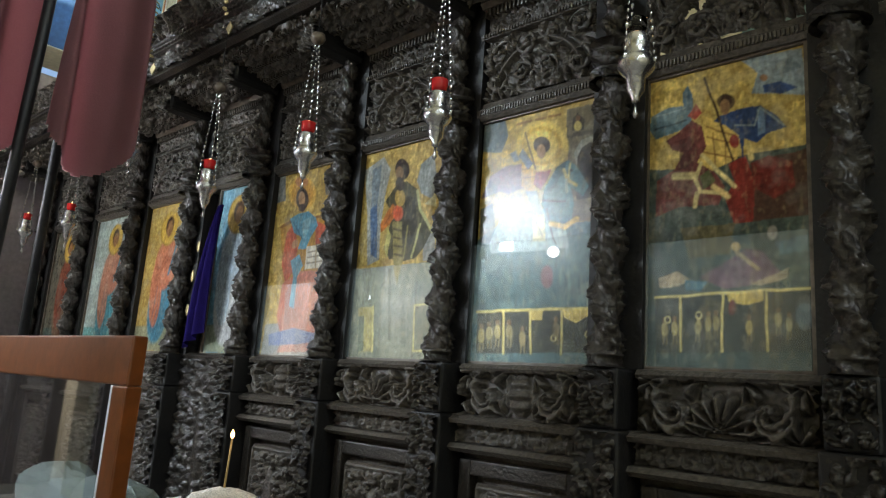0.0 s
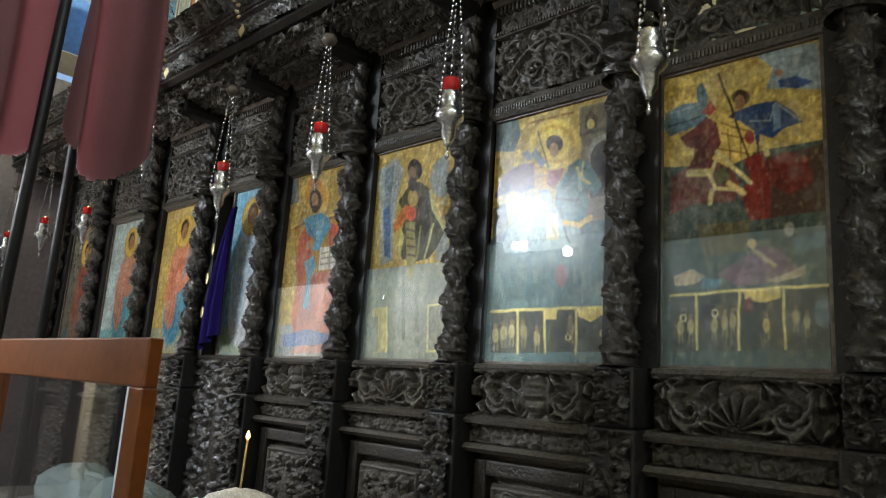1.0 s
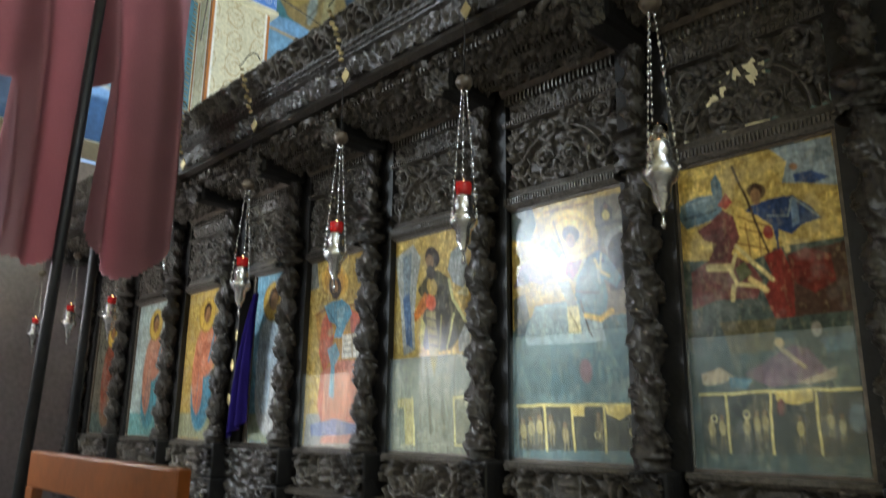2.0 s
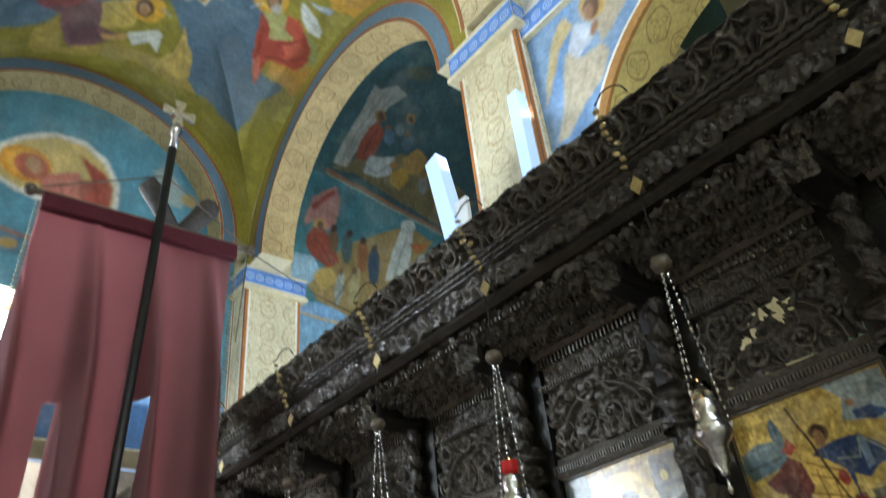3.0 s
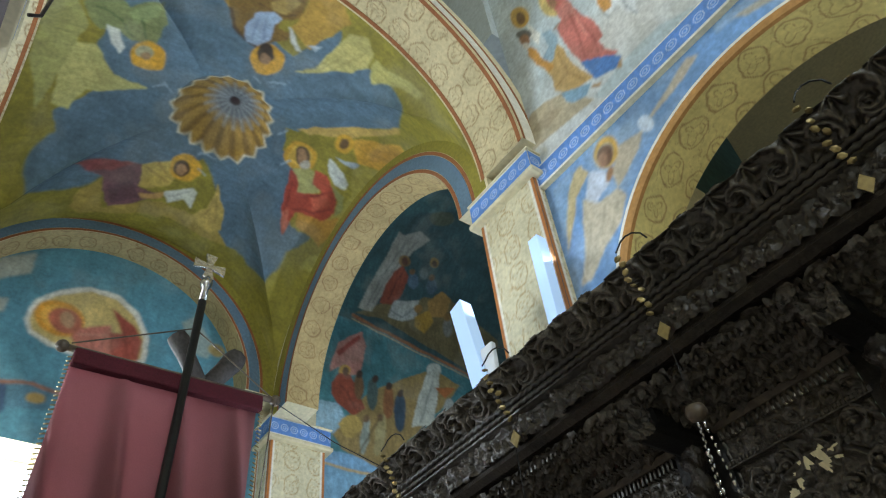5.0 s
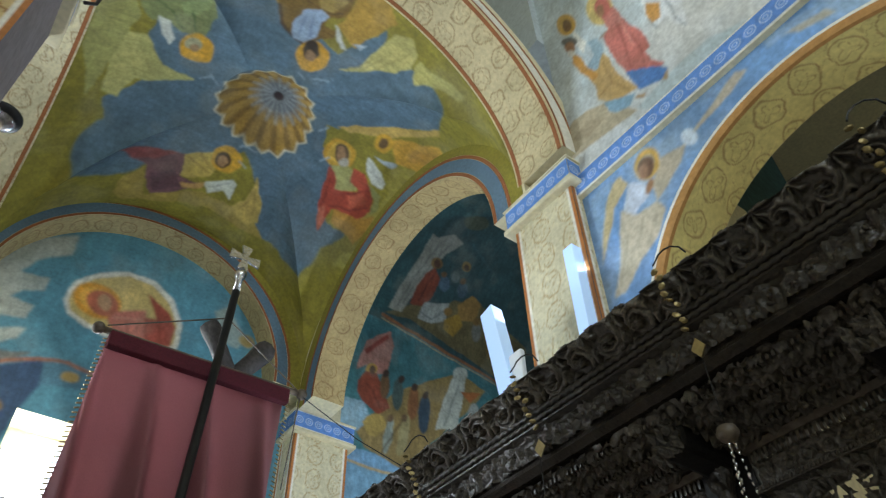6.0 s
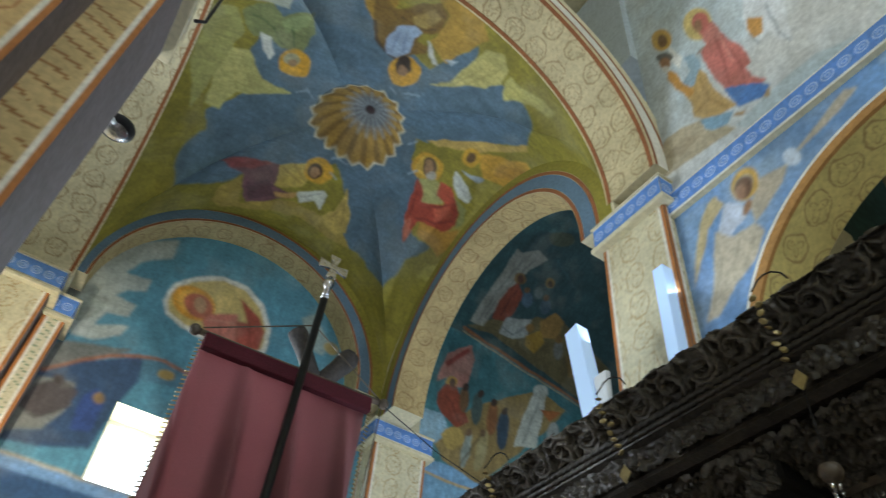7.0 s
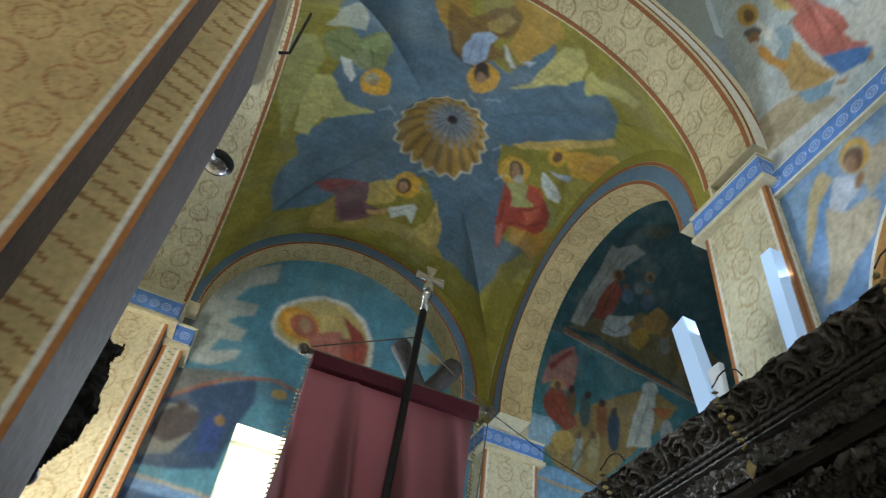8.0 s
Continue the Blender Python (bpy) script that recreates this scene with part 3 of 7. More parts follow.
    k.poly([(-1.125, -0.438), (-0.942, -0.159), (-1.135, -0.034), (-1.298, -0.085), (-1.412, -0.36)], rgb(194, 170, 88))
    k.line(-1.146, -0.375, -1.236, -0.112, 0.0245, rgb(150, 120, 60), 0.8)
    k.line(-1.034, -0.279, -1.158, -0.082, 0.022, rgb(150, 120, 60), 0.8)
    k.poly([(-1.406, -0.12), (-1.15, 0.219), (-1.185, 0.294), (-1.438, 0.277), (-1.36, 0.174), (-1.5, 0.003)], rgb(208, 212, 204))
    k.line(-1.43, -0.028, -1.213, 0.207, 0.0167, rgb(150, 156, 156), 0.8)
    k.poly([(-1.496, -0.341), (-1.395, -0.093), (-1.485, -0.086), (-1.567, -0.28)], rgb(192, 150, 92))
    k.ellipse(-0.941, 0.018, 0.196, 0.184, rgb(208, 160, 52), 175)
    k.ellipse(-0.977, -0.015, 0.118, 0.096, rgb(74, 54, 36), 161)
    k.ellipse(-1.003, -0.011, 0.076, 0.059, rgb(168, 128, 92), 159)
    k.poly([(2.025, -0.034), (2.121, 0.139), (2.118, 0.467), (1.969, 0.624), (1.756, 0.582), (1.614, 0.527), (1.365, 0.491), (1.462, 0.263), (1.494, 0.177), (1.645, 0.201), (1.898, 0.198)], rgb(178, 142, 62))
    k.poly([(1.671, -0.723), (1.823, -0.413), (1.705, -0.327), (1.49, -0.328), (1.305, -0.393), (1.446, -0.571)], rgb(164, 128, 50))
    k.poly([(1.733, -0.593), (1.624, -0.323), (1.806, -0.149), (1.982, 0.021), (1.892, 0.188), (1.645, 0.201), (1.51, 0.066), (1.374, 0.066), (1.426, 0.213), (1.305, 0.24), (1.115, 0.052), (1.026, -0.047), (1.085, -0.18), (1.145, -0.31), (1.346, -0.431)], rgb(124, 96, 42))
    k.poly([(1.659, -0.142), (1.864, 0.018), (1.82, 0.141), (1.624, 0.076), (1.528, -0.045)], rgb(172, 148, 84), 0.7)
    k.line(1.333, -0.405, 1.136, -0.279, 0.0342, rgb(74, 52, 28), 0.9)
    k.line(1.136, -0.279, 1.036, -0.108, 0.0342, rgb(74, 52, 28), 0.9)
    k.line(1.036, -0.108, 1.041, 0.052, 0.0342, rgb(74, 52, 28), 0.9)
    k.line(1.551, -0.223, 1.576, 0.033, 0.0269, rgb(84, 60, 30), 0.8)
    k.line(1.576, 0.033, 1.661, 0.158, 0.0269, rgb(84, 60, 30), 0.8)
    k.poly([(1.418, -0.195), (1.561, -0.061), (1.53, 0.07), (1.39, 0.023), (1.206, 0.093), (1.06, 0.008), (1.029, -0.119), (1.201, -0.212)], rgb(156, 176, 202))
    k.line(1.091, -0.092, 1.377, -0.142, 0.0213, rgb(104, 124, 158), 0.7)
    k.line(1.165, 0.028, 1.403, -0.072, 0.0212, rgb(104, 124, 158), 0.7)
    k.poly([(1.497, 0.155), (1.427, 0.282), (1.269, 0.43), (1.255, 0.372), (1.357, 0.248)], rgb(212, 214, 210))
    k.poly([(1.4, 0.437), (1.497, 0.559), (1.396, 0.545)], rgb(176, 190, 206))
    k.poly([(0.949, 0.484), (1.179, 0.63), (1.524, 0.649), (1.853, 0.694), (1.946, 0.837), (1.814, 0.988), (1.645, 1.028), (1.444, 0.943), (1.145, 0.686)], rgb(190, 180, 112))
    k.poly([(1.808, 1.026), (1.808, 1.193), (1.929, 1.37), (1.943, 1.509), (1.829, 1.501), (1.715, 1.322), (1.487, 1.163), (1.533, 1.099)], rgb(186, 178, 106))
    k.line(1.044, 0.558, 1.499, 0.734, 0.0145, rgb(150, 138, 80), 0.7)
    k.line(1.159, 0.678, 1.651, 0.817, 0.0144, rgb(150, 138, 80), 0.7)
    k.line(1.277, 0.792, 1.777, 0.91, 0.0142, rgb(150, 138, 80), 0.7)
    k.line(1.595, 1.164, 1.874, 1.439, 0.0122, rgb(150, 138, 80), 0.6)
    k.ellipse(0.944, 0.165, 0.212, 0.179, rgb(214, 160, 44), 172)
    k.ellipse(1.012, 0.124, 0.136, 0.09, rgb(56, 42, 32), 159)
    k.ellipse(0.947, 0.156, 0.08, 0.052, rgb(154, 118, 88), 158)
    k.poly([(0.676, -1.923), (0.732, -1.709), (0.43, -1.547), (0.16, -1.569), (-0.283, -1.635), (-0.766, -1.678), (-0.182, -1.911)], rgb(166, 166, 106), 0.8)
    k.poly([(0.887, -1.655), (1.151, -1.568), (1.459, -1.397), (1.198, -1.256), (0.965, -1.226), (0.951, -1.406)], rgb(184, 188, 172), 0.9)
    k.poly([(0.708, -1.645), (0.872, -1.565), (0.933, -1.402), (0.817, -1.246), (0.951, -1.159), (1.065, -1.062), (1.161, -0.998), (0.817, -0.886), (0.492, -0.876), (0.383, -1.111), (0.49, -1.277), (0.396, -1.443), (0.511, -1.568)], rgb(126, 134, 86))
    k.poly([(0.777, -1.234), (1.072, -0.996), (0.861, -0.974), (0.63, -1.157)], rgb(144, 160, 108), 0.7)
    k.line(0.704, -1.525, 0.621, -1.284, 0.0205, rgb(76, 96, 54), 0.8)
    k.line(0.621, -1.284, 0.438, -1.129, 0.0205, rgb(76, 96, 54), 0.8)
    k.line(0.735, -1.125, 0.475, -1.006, 0.0216, rgb(76, 96, 54), 0.8)
    k.poly([(0.488, -1.392), (0.494, -1.265), (0.275, -1.156), (0.163, -1.188), (0.303, -1.299)], rgb(210, 214, 208))
    k.poly([(0.16, -1.569), (0.223, -1.393), (-0.12, -1.149), (-0.129, -0.754), (-0.336, -1.075), (-0.402, -1.332), (-0.71, -1.4), (-0.671, -1.579), (-0.283, -1.635)], rgb(184, 180, 114))
    k.line(0.113, -1.458, -0.244, -1.246, 0.0145, rgb(150, 142, 84), 0.7)
    k.line(0.004, -1.524, -0.363, -1.344, 0.0145, rgb(150, 142, 84), 0.7)
    k.ellipse(0.28, -0.904, 0.198, 0.176, rgb(214, 162, 48), 170)
    k.ellipse(0.307, -0.962, 0.087, 0.08, rgb(168, 166, 136), 122)
    k.ellipse(0.265, -0.934, 0.053, 0.048, rgb(150, 122, 90), 114)
    k.line(-0.077, -0.723, 0.021, -0.629, 0.0229, rgb(160, 184, 204), 0.7)
    k.line(0.052, -0.641, -0.033, -0.55, 0.0228, rgb(160, 184, 204), 0.7)
    k.line(-0.697, 0.071, -0.651, 0.26, 0.0225, rgb(160, 184, 204), 0.7)
    k.line(-0.615, 0.082, -0.657, 0.182, 0.0224, rgb(160, 184, 204), 0.7)
    k.line(0.648, 0.147, 0.623, 0.256, 0.0226, rgb(160, 184, 204), 0.7)
    k.line(0.7, 0.345, 0.756, 0.481, 0.0224, rgb(160, 184, 204), 0.7)
    k.line(0.07, 0.744, 0.201, 0.818, 0.0236, rgb(160, 184, 204), 0.7)
    k.line(-0.298, 1.002, -0.175, 1.035, 0.0243, rgb(160, 184, 204), 0.7)
    k.line(-0.882, 0.154, -0.946, 0.249, 0.0222, rgb(160, 184, 204), 0.6)
    mx, my, hx, hy = -0.075, 0.12, 0.02, 0.177
    r, th = np.hypot(k.a0 - mx, k.b0 - my), np.arctan2(k.b0 - my, k.a0 - mx)
    rh, tr = np.hypot(k.a0 - hx, k.b0 - hy), np.arctan2(k.b0 - hy, k.a0 - hx)
    star = 0.54 + 0.075 * np.abs(((th * 18 / (2 * math.pi)) % 1) - 0.5) * 2 + 0.03 * np.sin(th * 3 + 1)
    inner = star - 0.03
    k.put(np.clip((star - r) / 0.02, 0, 1), rgb(224, 216, 190))
    k.put(np.clip((inner - r) / 0.02, 0, 1), rgb(178, 142, 66))
    rib = 0.5 + 0.5 * np.cos(tr * 18 + 2.2 * rh)
    k.put((r < inner) * np.clip(rib * 1.5 - 0.5, 0, 1), rgb(112, 84, 42), 0.75)
    k.put(np.clip((0.34 - rh) / 0.14, 0, 1), rgb(92, 116, 140), 0.85)
    k.put((rh < 0.36) * np.clip(rib * 1.6 - 0.6, 0, 1), rgb(190, 196, 196), 0.45)
    k.put(np.clip((0.075 - rh) / 0.015, 0, 1), rgb(50, 34, 40))
    k.brush(0.2, 7, 4)
    k.mottle(6, 0.12, 7)
    return k.c


xyz = np.stack([CX + u, CY + v, vault_z(u, v)], -1)
VAULT = part("ceiling_1", sheet("ceiling_1", xyz, FRESCO, vault_paint(u, v)), None)
tagged(VAULT, "frescoed sail vault, blue and green with a scalloped star", "ceiling", kind="structure")

# arches round the north bay
GREEN_BAND = mat("green_painted_plaster", GREEN, 0.8, 0.2, 25, 2.5, 0.15)
N_FACE = ((1.9, 2.12, GREEN_BAND), (1.865, 1.898, BROWN_LINE), (1.72, 1.86, BLUE_GREY), (1.685, 1.715, BROWN_LINE))
E_FACE = ((1.97, 2.13, GREEN_BAND), (1.925, 1.965, BROWN_LINE), (1.76, 1.92, BLUE_GREY), (1.715, 1.755, BROWN_LINE))
arch("arch_north", "x", CY - 0.12, ZS + 0.3, 1.68, 0.45, XN, XL, "painted wall arch with blue and brown bands", N_FACE, rgb(188, 170, 124))
# tan soffit ground: the shade under this arch is put into its paint
arch("arch_east", "y", CX + 0.02, ZS, 1.71, 0.45, YE, YE + 0.42, "painted arch opening into the side chapel", E_FACE, rgb(186, 164, 116), 8)
arch("arch_south", "x", CY, ZS + 0.17, HY, 0.3, XS, XV, "broad painted cream arch with faint scrolls",
     ((HY + 0.004, HY + 0.03, BROWN_LINE), (HY + 0.04, HY + 0.16, WHITE_LINE), (HY + 0.17, HY + 0.2, BROWN_LINE)), ground=rgb(206, 192, 152), seed=12)
arch("arch_west", "y", CX, ZS, HX, 0.3, YW, YW - 0.75, "broad painted cream arch with faint scrolls", seed=15)
for edge in (XS - 0.02, XV + 0.06):
    tagged(part("trim", arc_prism("x", CY, ZS + 0.17, HY - 0.008, HY - 0.003, edge, edge - 0.04), BROWN_LINE), "brown painted edge line of an arch", "trim", kind="structure")
for edge in (YW - 0.02, YW - 0.69):
    tagged(part("trim", arc_prism("y", CX, ZS, HX - 0.008, HX - 0.003, edge, edge - 0.04), BROWN_LINE), "brown painted edge line of an arch", "trim", kind="structure")


def pier(name, x0, y0, x1, y1, top, label, grow=0.05, base=0.0, faces="snew", style="scroll", ink=rgb(170, 140, 90), ground=CREAM, step=0.05):
    """A square pier with painted cream faces, white edge lines and a blue bordered capital."""
    core = part(name, box_bm(x0, y0, base, x1, y1, top - 0.3), SHADED_PLASTER)
    tagged(core, label, "pillar", kind="structure")
    h = top - 0.3 - base
    spec = {"s": ((x0, y0 - 0.004, base), (x1 - x0, 0, 0)), "n": ((x1, y1 + 0.004, base), (x0 - x1, 0, 0)),
            "e": ((x1 + 0.004, y0, base), (0, y1 - y0, 0)), "w": ((x0 - 0.004, y1, base), (0, y0 - y1, 0))}
    for f in faces:
        o, du = spec[f]
        w = Vector(du).length

        def paint(a, b, w=w):
            c = ornament(a + 0.15, b, ground, ink, 0.3, 21) if style == "scroll" else np.ones((*a.shape, 3)) * np.array(ground) * (0.9 + 0.2 * fbm(a, b, 5, 8))[..., None]
            if style == "hatch":
                bend = b + 0.35 * a + 0.05 * fbm(a, b, 6, 3)
                lines = (np.abs((bend / step) % 1 - 0.5) < 0.1) & (fbm(a, b, 9, 6) > 0.36)
                c[lines] = np.array(ink) * 0.9
            e = np.minimum(a, w - a)
            c[e < 0.065] = rgb(228, 224, 212)
            c[e < 0.035] = rgb(176, 112, 56)
            return c
        plane("painted_face", o, du, (0, 0, h), max(int(w / 0.013), 8), 340, paint, core)
    g = grow
    cap = part("capital", box_bm(x0 - g, y0 - g, top - 0.26, x1 + g, y1 + g, top - 0.02), PLASTER, core)
    part("moulding", box_bm(x0 - g - 0.03, y0 - g - 0.03, top - 0.31, x1 + g + 0.03, y1 + g + 0.03, top - 0.26, 0.012), PLASTER, core)
    part("moulding", box_bm(x0 - g - 0.02, y0 - g - 0.02, top - 0.02, x1 + g + 0.02, y1 + g + 0.02, top, 0.006), PLASTER, core)
    for o, du in (((x0 - g, y0 - g - 0.004, top - 0.26), (x1 - x0 + 2 * g, 0, 0)), ((x1 + g + 0.004, y0 - g, top - 0.26), (0, y1 - y0 + 2 * g, 0)),
                  ((x1 + g, y1 + g + 0.004, top - 0.26), (x0 - x1 - 2 * g, 0, 0))):
        w = Vector(du).length
        plane("painted_border", o, du, (0, 0, 0.24), int(w / 0.01) + 2, 26, lambda a, b: band_paint(a, b, 0.24), cap)
    return core


pier("pillar_1", -2.9, 0.45, -2.2, 1.2, 6.67, "square painted pillar with a blue bordered capital", faces="se")
pier("pillar_2", -3.3, -4.3, -2.45, -3.42, 6.67, "square painted pillar in shadow", faces="se", style="hatch", ink=rgb(168, 122, 70), ground=rgb(204, 178, 126), step=0.12)
pier("pillar_3", -2.45, -4.5, -2.15, -3.69, 6.67, "painted tan pilaster with brown scrolls and edges", faces="e", ink=rgb(166, 104, 56), ground=rgb(204, 172, 118))
pier("pillar_4", -7.3, 0.42, -6.95, 1.15, 6.67, "painted wall pilaster with a blue bordered capital", faces="se")
pier("pillar_5", -7.3, -4.15, -6.68, -3.52, 6.67, "painted wall pilaster with a blue bordered capital", faces="se")
pier("pillar_6", -7.3, -3.5, -6.96, -3.28, 6.6, "narrow painted pilaster beside the lunette", 0.03, style="hatch", ink=rgb(140, 160, 128), faces="se", step=0.07)


# lunette wall of the north bay
def lunette_paint(a, b):
    y, z = a + YW, b + 4.36
    k = Canvas(y, z, rgb(92, 150, 172), 31, 0.015, 6)
    k.mottle(1.2, 0.15)
    k.poly([(-3.18, 7.649), (-3.254, 7.233), (-3.328, 6.672), (-3.339, 6.184), (-3.197, 6.32), (-2.896, 6.403), (-2.525, 6.513), (-3.238, 5.923), (-3.457, 5.555), (-3.585, 5.647), (-3.665, 6.206), (-3.612, 6.889), (-3.491, 7.497)], rgb(122, 120, 112), 0.9)
    k.poly([(-3.18, 7.649), (-3.109, 7.885), (-2.618, 8.26), (-2.589, 7.94), (-2.896, 7.69), (-3.002, 7.445), (-2.687, 7.499), (-2.701, 7.304), (-2.892, 7.217), (-2.99, 7.082), (-2.721, 7.068), (-2.747, 6.881), (-2.973, 6.826), (-3.042, 6.628), (-2.698, 6.774), (-2.731, 6.618), (-2.974, 6.435), (-3.194, 6.401), (-3.356, 6.66), (-3.319, 7.022), (-3.311, 7.393)], rgb(178, 186, 180), 0.95)
    k.poly([(-3.328, 6.672), (-3.232, 6.973), (-3.008, 7.03), (-3.034, 6.8), (-3.188, 6.566)], rgb(140, 148, 140), 0.7)
    k.poly([(-3.292, 5.902), (-2.997, 6.129), (-2.498, 6.427), (-2.245, 6.504), (-2.41, 5.94), (-2.479, 5.56), (-2.508, 5.283), (-2.936, 5.141), (-3.341, 5.07), (-3.458, 5.487)], rgb(60, 86, 118))
    k.poly([(-3.396, 5.408), (-3.263, 5.826), (-2.914, 5.899), (-2.85, 5.637), (-3.002, 5.313), (-3.275, 5.187)], rgb(150, 150, 138), 0.8)
    k.poly([(-3.33, 5.465), (-3.257, 5.734), (-3.037, 5.89), (-2.851, 5.814), (-2.866, 5.597), (-3.089, 5.382)], rgb(84, 74, 74), 0.9)
    k.ellipse(-3.076, 5.86, 0.061, 0.053, rgb(70, 58, 56), 110)
    k.poly([(-2.784, 5.767), (-2.697, 5.922), (-2.559, 5.741), (-2.566, 5.449), (-2.762, 5.395)], rgb(58, 84, 144))
    k.ellipse(-2.642, 5.818, 0.068, 0.055, rgb(150, 120, 80), 107)
    k.poly([(-2.406, 6.464), (-2.113, 6.532), (-1.881, 6.461), (-1.871, 6.292), (-2.35, 6.172)], rgb(84, 128, 150))
    k.line(-3.255, 5.902, -2.999, 6.136, 0.0379, rgb(168, 104, 70))
    k.line(-2.999, 6.136, -2.738, 6.332, 0.0379, rgb(168, 104, 70))
    k.line(-2.738, 6.332, -2.444, 6.473, 0.0379, rgb(168, 104, 70))
    k.line(-2.444, 6.473, -2.182, 6.529, 0.0379, rgb(168, 104, 70))
    k.line(-2.182, 6.529, -1.849, 6.474, 0.0379, rgb(168, 104, 70))
    k.ellipse(-2.101, 6.369, 0.099, 0.067, rgb(190, 156, 80), -168, 0.9)
    k.poly([(-2.49, 7.289), (-2.448, 7.581), (-2.245, 7.824), (-1.936, 8.012), (-1.598, 8.028), (-1.316, 7.856), (-1.13, 7.532), (-1.104, 7.194), (-1.237, 7.008), (-1.49, 6.949), (-1.835, 6.981), (-2.182, 7.037), (-2.393, 7.132)], rgb(230, 230, 222))
    k.poly([(-2.445, 7.31), (-2.402, 7.555), (-2.208, 7.772), (-1.92, 7.948), (-1.614, 7.95), (-1.359, 7.788), (-1.188, 7.498), (-1.163, 7.215), (-1.264, 7.067), (-1.491, 7.018), (-1.829, 7.045), (-2.169, 7.095), (-2.37, 7.178)], rgb(212, 190, 124))
    k.ellipse(-2.142, 7.436, 0.272, 0.241, rgb(226, 160, 56), 171)
    k.ellipse(-2.142, 7.436, 0.2, 0.178, rgb(240, 190, 90), 171, 0.7)
    k.ellipse(-2.078, 7.427, 0.188, 0.168, rgb(186, 104, 82), 156)
    k.ellipse(-2.06, 7.445, 0.115, 0.079, rgb(192, 152, 118), 116)
    k.poly([(-1.976, 7.241), (-1.899, 7.385), (-1.586, 7.542), (-1.435, 7.111), (-1.665, 7.052), (-1.848, 7.063)], rgb(208, 124, 110))
    k.poly([(-1.635, 7.791), (-1.328, 7.637), (-1.196, 7.457), (-1.19, 7.159), (-1.473, 7.043), (-1.584, 7.43), (-1.437, 7.475)], rgb(172, 84, 70))
    k.line(-1.819, 7.374, -1.676, 7.1, 0.0241, rgb(150, 70, 62), 0.7)
    k.line(-1.906, 7.29, -1.591, 7.39, 0.0238, rgb(226, 170, 150), 0.6)
    k.line(-1.423, 7.519, -1.303, 7.139, 0.0248, rgb(130, 56, 50), 0.7)
    k.poly([(-0.789, 7.923), (-0.616, 8.07), (-0.359, 7.766), (-0.361, 7.48), (-0.569, 7.488)], rgb(168, 178, 168), 0.7)
    k.ellipse(-0.275, 7.647, 0.11, 0.097, rgb(196, 164, 80), -171, 0.8)
    k.box(-3.6, 4.85, 0.6, 4.97, rgb(120, 160, 204))
    k.box(-3.6, 4.0, 0.6, 4.85, rgb(52, 88, 128))
    k.line(-3.6, 4.98, 0.6, 4.98, 0.03, rgb(196, 176, 140))
    k.brush(0.18, 7, 3)
    k.mottle(7, 0.1, 9)
    return k.c


ya, yb, za, zb = WINDOWS[0]
plane("wall_lunette", (XL + 0.004, YW, 4.36), (0, YE - YW, 0), (0, 0, 4.5), 260, 300, lunette_paint,
      keep_fn=lambda x, y, z: ~((y > ya) & (y < yb) & (z > za) & (z < zb)))
tagged(bpy.data.objects["wall_lunette"], "blue frescoed lunette with clouds and an oval medallion", "fresco", kind="structure")


